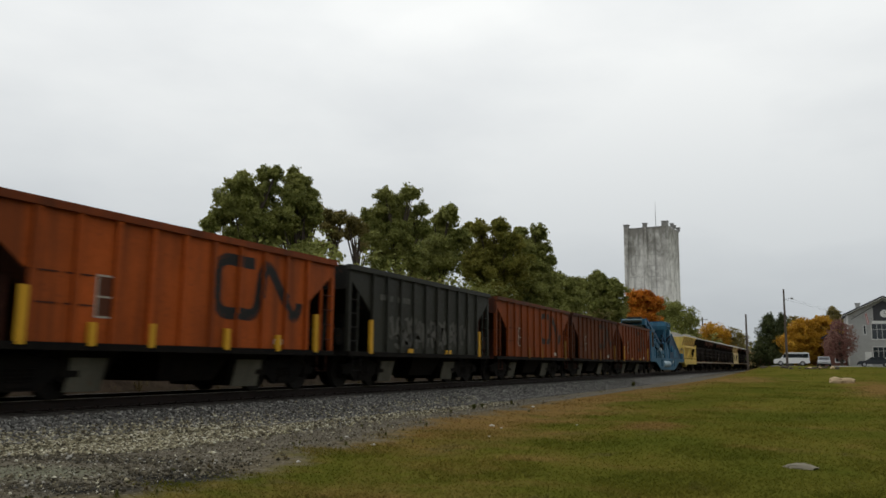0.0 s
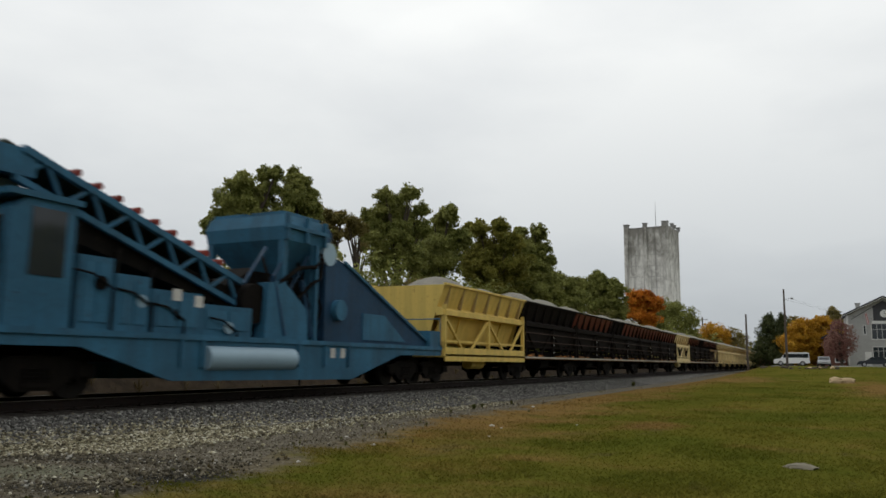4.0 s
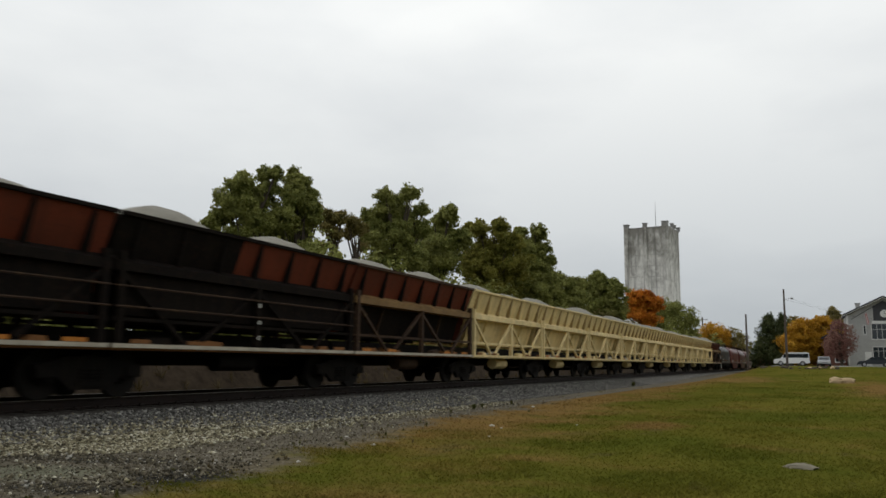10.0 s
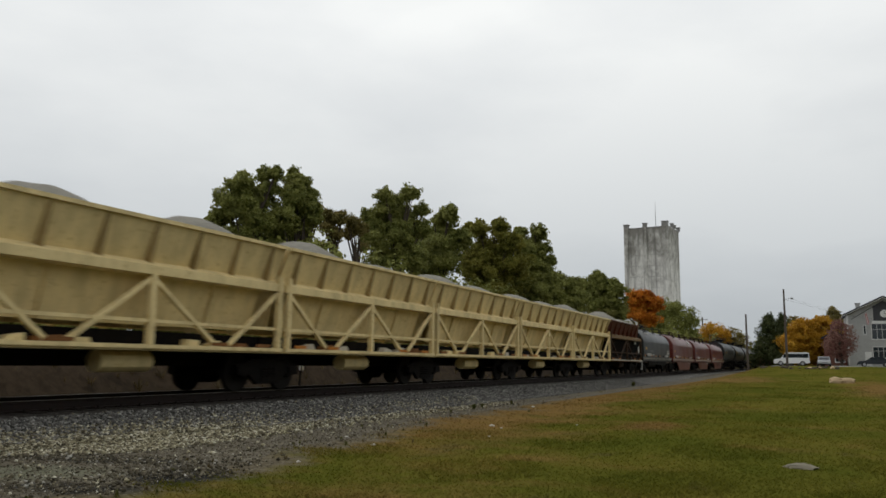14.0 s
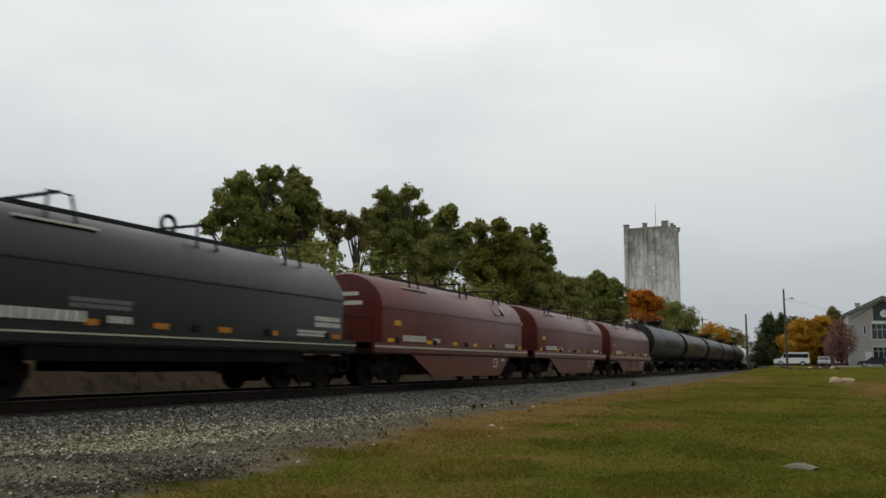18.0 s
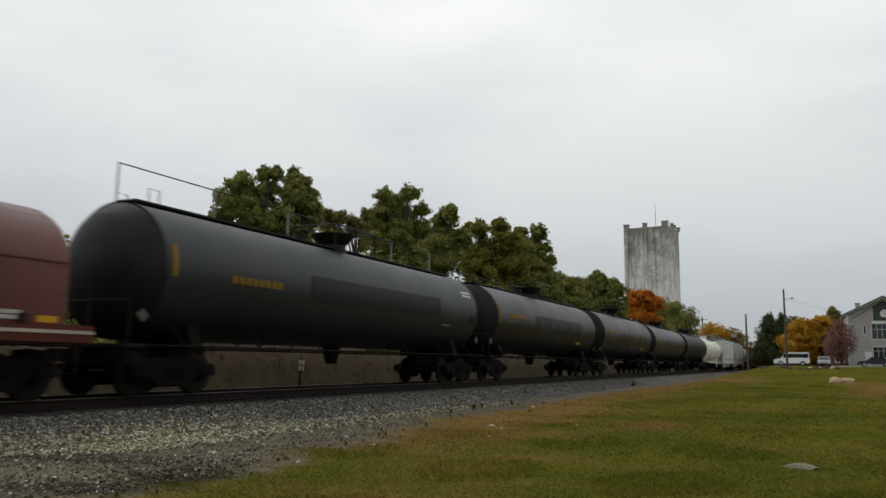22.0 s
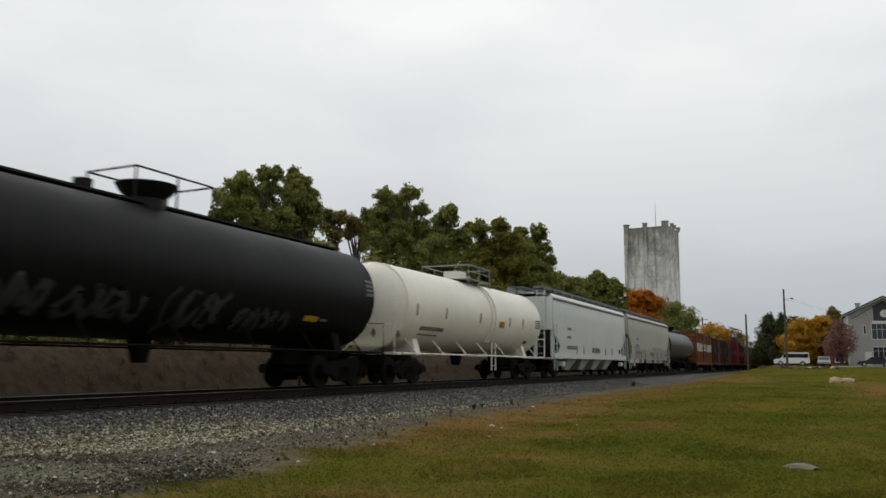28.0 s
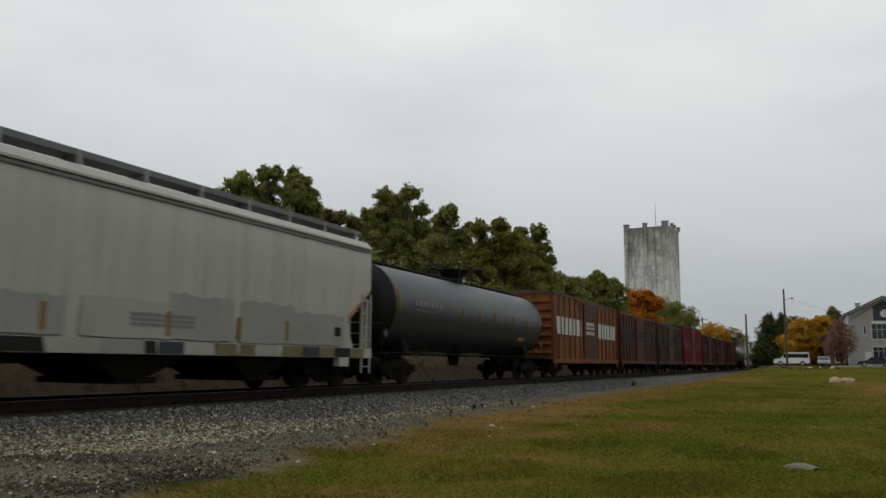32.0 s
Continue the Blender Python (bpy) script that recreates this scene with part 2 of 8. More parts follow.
# ---- mesh kit ----
class Shape:
    """Collects faces of boxes, tubes, prisms and lofts for one mesh."""

    def __init__(self):
        self.v, self.f = [], []

    def push(self, verts, faces):
        o = len(self.v)
        self.v += [tuple(p) for p in verts]
        self.f += [tuple(i + o for i in q) for q in faces]
        return self

    def box(self, x0, x1, y0, y1, z0, z1):
        v = [(x, y, z) for x in (x0, x1) for y in (y0, y1) for z in (z0, z1)]
        return self.push(v, [(0, 1, 3, 2), (4, 6, 7, 5), (0, 4, 5, 1), (2, 3, 7, 6), (0, 2, 6, 4), (1, 5, 7, 3)])

    def prism(self, outline, axis, a, b):
        """An outline of 2D points pushed from a to b along x (outline in y, z), y (x, z) or z (x, y)."""
        n = len(outline)
        put = {"x": lambda p, k: (k, p[0], p[1]), "y": lambda p, k: (p[0], k, p[1]), "z": lambda p, k: (p[0], p[1], k)}[axis]
        v = [put(p, a) for p in outline] + [put(p, b) for p in outline]
        f = [tuple(range(n - 1, -1, -1)), tuple(range(n, 2 * n))]
        f += [(i, (i + 1) % n, n + (i + 1) % n, n + i) for i in range(n)]
        return self.push(v, f)

    def beam(self, p, q, w, h=None):
        """A square bar from p to q."""
        p, q = Vector(p), Vector(q)
        d = (q - p).normalized()
        up = Vector((0, 0, 1)) if abs(d.z) < 0.95 else Vector((1, 0, 0))
        s = d.cross(up).normalized()
        u = s.cross(d)
        h = h or w
        v = [e + s * a * w / 2 + u * b * h / 2 for e in (p, q) for a, b in ((-1, -1), (1, -1), (1, 1), (-1, 1))]
        return self.push(v, [(3, 2, 1, 0), (4, 5, 6, 7), (0, 1, 5, 4), (1, 2, 6, 5), (2, 3, 7, 6), (3, 0, 4, 7)])

    def tube(self, pts, radii, n=8, caps=True):
        """Rings of n points round a line of points."""
        pts = [Vector(p) for p in pts]
        if isinstance(radii, (int, float)):
            radii = [radii] * len(pts)
        v = []
        side = None
        for i, p in enumerate(pts):
            d = (pts[min(i + 1, len(pts) - 1)] - pts[max(i - 1, 0)]).normalized()
            if side is None:
                side = d.cross(Vector((0, 0, 1)) if abs(d.z) < 0.9 else Vector((1, 0, 0))).normalized()
            side = (side - d * side.dot(d)).normalized()
            u = side.cross(d)
            v += [p + (side * math.cos(a) + u * math.sin(a)) * radii[i] for a in (math.tau * k / n for k in range(n))]
        f = [(i * n + k, (i + 1) * n + k, (i + 1) * n + (k + 1) % n, i * n + (k + 1) % n)
             for i in range(len(pts) - 1) for k in range(n)]
        if caps:
            f += [tuple(range(n)), tuple(range((len(pts) - 1) * n + n - 1, (len(pts) - 1) * n - 1, -1))]
        return self.push(v, f)

    def loft(self, rings, closed=True, caps=True):
        """Skin over rings of equally many points."""
        n = len(rings[0])
        v = [p for r in rings for p in r]
        m = n if closed else n - 1
        f = [(i * n + k, i * n + (k + 1) % n, (i + 1) * n + (k + 1) % n, (i + 1) * n + k) for i in range(len(rings) - 1) for k in range(m)]
        if caps:
            f += [tuple(range(n - 1, -1, -1)), tuple(range((len(rings) - 1) * n, len(rings) * n))]
        return self.push(v, f)

    def mesh(self, name, material, smooth=30):
        me = bpy.data.meshes.new(name)
        me.from_pydata(self.v, [], self.f)
        bm = bmesh.new()
        bm.from_mesh(me)
        bmesh.ops.recalc_face_normals(bm, faces=bm.faces)
        bm.to_mesh(me)
        bm.free()
        if smooth:
            me.polygons.foreach_set("use_smooth", [True] * len(me.polygons))
            me.set_sharp_from_angle(angle=radians(smooth))
        me.materials.append(material)
        return me


def part(name, shape, material, parent, label="", at=None, smooth=30):
    """One mesh object under a thing or a part; shape: a Shape, or a mesh that alike parts share."""
    me = shape if isinstance(shape, bpy.types.Mesh) else shape.mesh(name, material, smooth)
    ob = new(name, me)
    ob.parent = parent
    if at is not None:
        ob.matrix_basis = at
    if label:
        ob["label"] = label
    return ob


def thing(name, label, category, at=None, group="", kind="", shape=None, material=None, smooth=30):
    ob = new(name, shape.mesh(name, material, smooth) if shape else None)
    if at is not None:
        ob.matrix_basis = at
    return tagged(ob, label, category, group, kind)


def cloud_mesh(name, verts, faces, material, fields=()):
    """A mesh from numpy arrays: verts (n, 3), faces (m, k); fields: functions of x, y stored on the points by name."""
    me = bpy.data.meshes.new(name)
    verts, faces = np.asarray(verts, dtype=np.float32), np.asarray(faces, dtype=np.int32)
    k = faces.shape[1]
    me.vertices.add(len(verts))
    me.vertices.foreach_set("co", verts.ravel())
    me.loops.add(faces.size)
    me.loops.foreach_set("vertex_index", faces.ravel())
    me.polygons.add(len(faces))
    me.polygons.foreach_set("loop_start", np.arange(0, faces.size, k, dtype=np.int32))
    me.update(calc_edges=True)
    for key, func in fields:
        value = np.broadcast_to(func(verts[:, 0].astype(float), verts[:, 1].astype(float)), (len(verts),))
        me.attributes.new(key, "FLOAT", "POINT").data.foreach_set("value", np.ascontiguousarray(value, dtype=np.float32))
    me.materials.append(material)
    return me


# ---- ground ----
def smooth_step(a, b, v):
    k = np.clip((v - a) / (b - a), 0, 1)
    return k * k * (3 - 2 * k)


def ground_z(x, y):
    """Lawn, rising slowly to the road, with a gravel shoulder and an earth bank behind the track."""
    x, y = np.asarray(x, float), np.asarray(y, float)
    z = GROUND + 1.42 * smooth_step(66, 128, y)
    z = z + 0.035 * np.sin(0.9 * x + 0.23 * y) + 0.03 * np.sin(0.37 * y - 0.5 * x)
    bed = -0.62 + 0.30 * smooth_step(45, 128, y)
    near = smooth_step(-6.0, -10.5, x)
    z = z * (1 - near) + bed * near
    bank = smooth_step(-16.6, -18.6, x) * (1.75 + 0.12 * np.sin(0.31 * y) + 0.06 * np.sin(1.3 * y))
    return z + bank


def edge_x(y):
    """Where the gravel ends and the lawn begins."""
    y = np.asarray(y, float)
    return -6.75 - 0.65 * smooth_step(7.5, 12, y) - 1.15 * smooth_step(12, 18, y) - 1.0 * smooth_step(22, 36, y) - 0.5 * smooth_step(40, 110, y) + 0.14 * np.sin(1.7 * y) + 0.09 * np.sin(4.1 * y + 1)


def spot(x, y, cx, cy, rx, ry, turn=0.0):
    """A soft oval patch, 1 at its centre."""
    c, s = math.cos(radians(turn)), math.sin(radians(turn))
    u, v = (x - cx) * c + (y - cy) * s, (y - cy) * c - (x - cx) * s
    return np.exp(-(u / rx) ** 2 - (v / ry) ** 2)


def rim(x, y):
    return np.clip(x - edge_x(y), -5, 5)


def dryness(x, y):
    """Dry turf along the gravel and in worn patches of the lawn."""
    d = 0.12 + 0.78 * (1 - smooth_step(0.3, 4.2, rim(x, y))) * (0.38 + 0.62 * smooth_step(9, 18, y))
    d = d + 0.05 * smooth_step(-1.0, -4.0, x) * (1 - smooth_step(20, 40, y))
    for cx, cy, rx, ry, k in ((-7.5, 76, 5.5, 9, 0.8), (3.6, 58, 2.2, 22, 0.95), (-3.6, 18.5, 0.9, 1.6, 0.75), (-5.2, 16.0, 1.2, 1.4, 0.6), (-4.2, 11.8, 0.9, 0.7, 0.7),
                              (-7.2, 33, 2.6, 9, 0.6), (-4.6, 8.6, 0.7, 0.5, 0.45), (-3.2, 9.6, 0.9, 0.7, 0.4), (-6.0, 21, 1.0, 2.2, 0.55), (7, 40, 3, 12, 0.5)):
        d = np.maximum(d, k * spot(x, y, cx, cy, rx, ry))
    return d


def damp_soil(x, y):
    return np.maximum(np.maximum(spot(x, y, -9.1, 7.75, 2.1, 0.33, 17), 0.95 * spot(x, y, -7.1, 7.35, 0.75, 0.7)), 0.8 * spot(x, y, -7.5, 6.1, 1.2, 0.4, 25))


def moss_film(x, y):
    return spot(x, y, -8.9, 6.4, 1.5, 0.75, 28)


def pale_foot(x, y):
    """How much of the ballast's foot is yellowish stone."""
    low = -10.5 + 1.2 * smooth_step(7.0, 8.8, y)
    return smooth_step(-11.5, -10.7, x) * (1 - smooth_step(low - 0.35, low + 0.35, x)) * (1 - 0.9 * smooth_step(8.5, 15, y))


def trodden(x, y):
    """1 on the dirt strip between the stones and the lawn."""
    start = -10.4 + 1.1 * smooth_step(7.0, 8.8, y) - 1.0 * smooth_step(13, 20, y)
    return smooth_step(start - 0.5, start + 0.7, x)


FIELDS = (("rim", rim), ("dry", dryness), ("soil", damp_soil), ("moss", moss_film), ("pale", pale_foot), ("trodden", trodden))
GRASS = ground_material()
xs = np.concatenate([np.array([-2500, -1200, -600, -300, -160, -90, -60, -45, -35, -28, -24, -21.5]), np.arange(-20, -5, 0.35),
                     np.arange(-5, 14, 0.6), np.array([15, 18, 23, 30, 40, 60, 90, 160, 300, 600, 1200, 2500])])
ys = np.concatenate([np.array([-2500, -1000, -400, -150, -60, -25, -10, -3]), np.arange(0, 24, 0.35), np.arange(24, 60, 0.8), np.arange(60, 180, 3.0),
                     np.array([190, 220, 270, 350, 500, 900, 1600, 2800, 4500])])
gx, gy = np.meshgrid(xs, ys)
gz = ground_z(gx, gy)
nx, ny = len(xs), len(ys)
idx = np.arange(nx * ny).reshape(ny, nx)
quads = np.stack([idx[:-1, :-1], idx[:-1, 1:], idx[1:, 1:], idx[1:, :-1]], -1).reshape(-1, 4)
ground = new("ground", cloud_mesh("ground", np.stack([gx, gy, gz], -1).reshape(-1, 3), quads, GRASS, FIELDS))
tagged(ground, "mown autumn lawn with dry patches beside the railway", "ground", kind="structure")
ground.data.polygons.foreach_set("use_smooth", [True] * len(ground.data.polygons))

BANK = concrete("dry_earth", (0.078, 0.056, 0.036), (0.024, 0.018, 0.012), 0.6, 0.9)
n = 180
by = np.linspace(-20, 190, n)
prof = ((-16.4, -0.05), (-16.7, 0.10), (-17.1, 0.14), (-17.6, 0.16), (-18.2, 0.16), (-18.8, 0.14), (-19.6, 0.12), (-21.2, 0.10), (-23.5, 0.10))
bv = np.array([(x + 0.05 * math.sin(2.1 * y + x), y, float(ground_z(x, y)) + h) for x, h in prof for y in by])
bi = np.arange(len(prof) * n).reshape(len(prof), n)
bank = new("earth_bank", cloud_mesh("earth_bank", bv, np.stack([bi[:-1, :-1], bi[:-1, 1:], bi[1:, 1:], bi[1:, :-1]], -1).reshape(-1, 4), BANK))
tagged(bank, "bare brown earth bank with dry grass behind the track", "bank", kind="structure")

# gravel bed: a shoulder from the tie ends down to the lawn
mb, tb, bb = nodes_of("crushed_stone_bed")
co = tb.nodes.new("ShaderNodeTexCoord").outputs["Object"]
vor = add(tb, "ShaderNodeTexVoronoi", Scale=16.0)
tb.links.new(co, vor.inputs["Vector"])
sepb = tb.nodes.new("ShaderNodeSeparateColor")
tb.links.new(vor.outputs["Color"], sepb.inputs[0])
cb = ramp(tb, sepb.outputs[0], ((0.0, (0.035, 0.034, 0.032)), (0.5, (0.095, 0.091, 0.084)), (0.9, (0.19, 0.18, 0.16)), (1.0, (0.36, 0.34, 0.30))))
yellowish = mix(tb, 1.0, cb, (0.95, 0.90, 0.62), "MULTIPLY")
cb = mix(tb, zone(tb, co, "pale", 0.3, 0.7, 0.6), cb, yellowish)
cb = mix(tb, zone(tb, co, "trodden", 0.25, 0.75, 0.7), cb, mix(tb, 0.22, bare_earth(tb, co), cb))
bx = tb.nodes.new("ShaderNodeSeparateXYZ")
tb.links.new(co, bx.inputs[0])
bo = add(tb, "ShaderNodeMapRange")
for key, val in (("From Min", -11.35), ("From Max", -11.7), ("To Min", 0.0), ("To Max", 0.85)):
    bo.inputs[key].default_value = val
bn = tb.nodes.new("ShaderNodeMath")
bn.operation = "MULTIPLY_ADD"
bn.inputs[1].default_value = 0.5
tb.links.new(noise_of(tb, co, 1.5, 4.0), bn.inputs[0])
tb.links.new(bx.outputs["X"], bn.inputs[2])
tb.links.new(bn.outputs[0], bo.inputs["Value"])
cb = mix(tb, bo.outputs[0], cb, (0.022, 0.019, 0.016))   # oil-stained stone along the track, with the shadow by the rails painted in
tb.links.new(cb, bb.inputs["Base Color"])
bb.inputs["Roughness"].default_value = 0.95
bb.inputs["Specular IOR Level"].default_value = 0.05
bump(tb, bb, vor.outputs["Distance"], 0.5, 0.03)


def bed_z(x, y):
    """Top of the ballast: flat at the ties, then down the shoulder."""
    top = -0.20
    d = np.abs(np.asarray(x, float) - TRACK)
    z = top - 0.40 * smooth_step(1.45, 3.3, d)
    g = ground_z(x, y) + 0.02
    return np.where(d > 3.0, np.maximum(g, z * 0 + g), z)


rows_x = [-16.9, -16.5, -16.0, -15.4, -15.0, -14.4, -13.6, -12.8, -12.2, -11.8, -11.4, -11.0, -10.6, -10.3, -9.8, -9.4, -9.0]
byy = np.concatenate([np.arange(-30, 60, 0.4), np.arange(60, 330, 3.0)])
bv = []
for x in rows_x:
    bv.append(np.stack([np.full_like(byy, x), byy, bed_z(x, byy)], -1))
for k in (0.35, 0.7, 1.0):
    ex = np.maximum(edge_x(byy) - 0.45, -8.95)
    x = -9.0 + (ex + 9.0) * k
    bv.append(np.stack([x, byy, ground_z(x, byy) + (0.02 if k < 1 else 0.002)], -1))
bv = np.array(bv)
ni, nj = bv.shape[:2]
bi = np.arange(ni * nj).reshape(ni, nj)
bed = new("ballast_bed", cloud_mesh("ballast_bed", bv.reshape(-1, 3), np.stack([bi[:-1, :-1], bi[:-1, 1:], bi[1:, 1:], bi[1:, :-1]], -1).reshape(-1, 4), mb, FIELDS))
tagged(bed, "grey crushed-stone ballast bed under the rails", "ballast", kind="structure")


def stones(name, label, count, area, size, material, seed, lift=0.3):
    """Loose angular stones strewn over the bed: area gives x, y for random u, v in 0..1."""
    rng = np.random.default_rng(seed)
    base = np.array([(1, 0, 0), (-1, 0, 0), (0, 1, 0), (0, -1, 0), (0, 0, 1), (0, 0, -1)], float)
    tri = np.array([(0, 2, 4), (2, 1, 4), (1, 3, 4), (3, 0, 4), (2, 0, 5), (1, 2, 5), (3, 1, 5), (0, 3, 5)])
    x, y, z = area(rng.random(count), rng.random(count), rng)
    s = size * (0.5 + rng.random(count) ** 2 * 1.1)
    v = base[None] * s[:, None, None] * (0.55 + 0.9 * rng.random((count, 6, 1)))
    q = rng.normal(size=(count, 4))
    q /= np.linalg.norm(q, axis=1)[:, None]
    w, a, b, c = q.T
    rot = np.stack([1 - 2 * (b * b + c * c), 2 * (a * b - c * w), 2 * (a * c + b * w), 2 * (a * b + c * w), 1 - 2 * (a * a + c * c), 2 * (b * c - a * w),
                    2 * (a * c - b * w), 2 * (b * c + a * w), 1 - 2 * (a * a + b * b)], -1).reshape(-1, 3, 3)
    v = np.einsum("nij,nkj->nki", rot, v)
    v[:, :, 2] *= 0.75
    v += np.stack([x, y, z + s * lift], -1)[:, None]
    f = (tri[None] + 6 * np.arange(count)[:, None, None]).reshape(-1, 3)
    return tagged(new(name, cloud_mesh(name, v.reshape(-1, 3), f, material)), label, "ballast", kind="stuff")


STONE = stony("loose_stone", ((0.0, (0.045, 0.044, 0.041)), (0.45, (0.135, 0.131, 0.122)), (0.85, (0.26, 0.25, 0.23)), (0.97, (0.36, 0.35, 0.32)), (1.0, (0.5, 0.49, 0.45))))
PALE = stony("pale_stone", ((0.0, (0.045, 0.038, 0.028)), (0.4, (0.20, 0.172, 0.110)), (0.8, (0.50, 0.455, 0.30)), (1.0, (0.80, 0.77, 0.62))))
CHIPS = stony("dirt_chip", ((0.0, (0.043, 0.038, 0.027)), (0.6, (0.145, 0.124, 0.086)), (0.93, (0.26, 0.23, 0.165)), (1.0, (0.60, 0.58, 0.52))))


def shoulder_area(u, v, rng):
    y = 3.5 + 50 * v ** 1.8
    x = -11.85 + u * (1.05 + 0.7 * smooth_step(13, 20, y))
    return x, y, bed_z(x, y)


def strewn(field, keep, y1=26.0, curve=2.0):
    """Places picked where the field is strong, thinning out with distance."""
    def area(u, v, rng):
        n = len(u)
        y = 3.5 + y1 * rng.random(n * 14) ** curve
        x = -11.9 + rng.random(n * 14) * 5.6
        ok = (rng.random(n * 14) < field(x, y) + keep) & (x < edge_x(y) + 0.15 - np.abs(rng.normal(0, 0.55, n * 14)))
        x, y = np.resize(x[ok], n), np.resize(y[ok], n)
        return x, y, np.maximum(ground_z(x, y) + 0.02, bed_z(x, y))
    return area


stones("ballast_stones", "grey angular ballast stones on the shoulder", 36000, shoulder_area, 0.026, STONE, 3)
stones("gravel_stones", "pale yellowish gravel at the foot of the ballast", 36000, strewn(pale_foot, 0.006, 22.0, 1.7), 0.025, PALE, 4)
stones("dirt_chips", "small grey and brown chips strewn over the dirt strip", 15000, strewn(lambda x, y: 0.35 * trodden(x, y) + 0.4 * damp_soil(x, y), 0.0, 30.0), 0.012, CHIPS, 5)
stones("dirt_stones", "broken dark stones lying in the damp soil", 2200, strewn(damp_soil, 0.03, 12.0, 1.2), 0.022, CHIPS, 6)

# ---- track ----
RAIL = painted("rail_steel", (0.014, 0.0095, 0.008), (0.03, 0.017, 0.012), wear=0.3, streak=False, rough=0.7)
SHINE = plain("rail_head", (0.30, 0.29, 0.28), 0.35, 0.9, 0.15)
TIE = plain("old_timber", (0.022, 0.018, 0.015), 0.9, 0.0, 0.4, 8.0, 0.4)
track = thing("railway_track", "rusty steel rails on dark wooden ties", "railway track", kind="structure")
for s in (-0.7525, 0.7525):
    out = [(-0.075, -0.185), (0.075, -0.185), (0.075, -0.172), (0.012, -0.155), (0.012, -0.045), (0.036, -0.035), (0.036, -0.006), (-0.036, -0.006), (-0.036, -0.035), (-0.012, -0.045), (-0.012, -0.155), (-0.075, -0.172)]
    r = part("rail", Shape().prism([(TRACK + s + a, b) for a, b in out], "y", -40, 330), RAIL, track)
    part("running_surface", Shape().box(TRACK + s - 0.034, TRACK + s + 0.034, -40, 330, -0.006, 0.0), SHINE, r, "worn bright rail head")
tie = Shape().box(-1.3, 1.3, -0.115, 0.115, -0.38, -0.185).mesh("tie", TIE)
plate = Shape()
for s in (-0.7525, 0.7525):
    plate.box(s - 0.18, s + 0.18, -0.09, 0.09, -0.187, -0.172)
    for k in (-0.12, 0.12):
        plate.box(s + k - 0.015, s + k + 0.015, -0.05, -0.02, -0.175, -0.14)
plate = plate.mesh("tie_plate", RAIL)
for i in range(150):
    y = 1.0 + i * 0.52
    o = part("tie", tie, None, track, at=pose(TRACK + random.uniform(-0.04, 0.04), y, random.uniform(-0.01, 0.0), 0, 0, random.uniform(-1, 1)))
    if i < 100:
        part("tie_plate", plate, None, o)

# ---- trees ----
BARK = plain("bark", (0.075, 0.06, 0.048), 0.95, 0.0, 0.4, 5.0, 0.5)
DEEP = leafy("leaf_deep_green", (0.088, 0.102, 0.026), (0.176, 0.194, 0.048), (0.305, 0.305, 0.090))
OLIVE = leafy("leaf_olive", (0.092, 0.098, 0.018), (0.168, 0.168, 0.032), (0.28, 0.25, 0.055))
FADED = leafy("leaf_faded", (0.095, 0.090, 0.032), (0.18, 0.16, 0.055), (0.28, 0.22, 0.075))
ORANGE = leafy("leaf_orange", (0.24, 0.055, 0.010), (0.48, 0.130, 0.014), (0.64, 0.27, 0.03))
YELLOW = leafy("leaf_yellow", (0.22, 0.105, 0.012), (0.46, 0.235, 0.020), (0.58, 0.34, 0.04))
MAROON = leafy("leaf_maroon", (0.11, 0.045, 0.040), (0.21, 0.095, 0.078), (0.32, 0.19, 0.15))
PINE = leafy("needle_dark", (0.022, 0.034, 0.014), (0.048, 0.066, 0.025), (0.10, 0.11, 0.04))


def leaves(rng, centres, radii, count, size, hollow=0.45, droop=0.85):
    """Leaf sprays round the given clump centres: small tilted quads, gathered in twigs."""
    k = rng.choice(len(centres), count, p=(radii ** 2) / (radii ** 2).sum())
    d = rng.normal(size=(count, 3))
    d /= np.linalg.norm(d, axis=1)[:, None]
    r = (hollow + (1 - hollow) * rng.random(count) ** 0.6)
    twigs = 16
    td = rng.normal(size=(len(centres), twigs, 3))
    td /= np.linalg.norm(td, axis=2)[:, :, None]
    tr = hollow + (1 - hollow) * rng.random((len(centres), twigs)) ** 0.5
    tr = tr * (1 + 0.9 * rng.random((len(centres), twigs)) ** 3)
    tp = centres[:, None] + td * (radii[:, None] * tr)[:, :, None] * np.array([1, 1, droop])
    pick = rng.integers(0, twigs, count)
    p = tp[k, pick] + d * (radii[k] * r * 0.5)[:, None] * np.array([1, 1, droop])
    nrm = (p - centres[k]) / radii[k][:, None] + rng.normal(size=(count, 3)) * 0.85 + np.array([0, 0, 0.45])
    a = np.cross(nrm, rng.normal(size=(count, 3)))
    a /= np.linalg.norm(a, axis=1)[:, None]
    b = np.cross(nrm, a)
    b /= np.linalg.norm(b, axis=1)[:, None]
    s = size * (0.6 + 0.8 * rng.random(count))[:, None]
    v = np.stack([p - a * s, p + b * s * 0.7, p + a * s, p - b * s * 0.7], 1)
    return v.reshape(-1, 3), np.arange(count * 4).reshape(-1, 4)


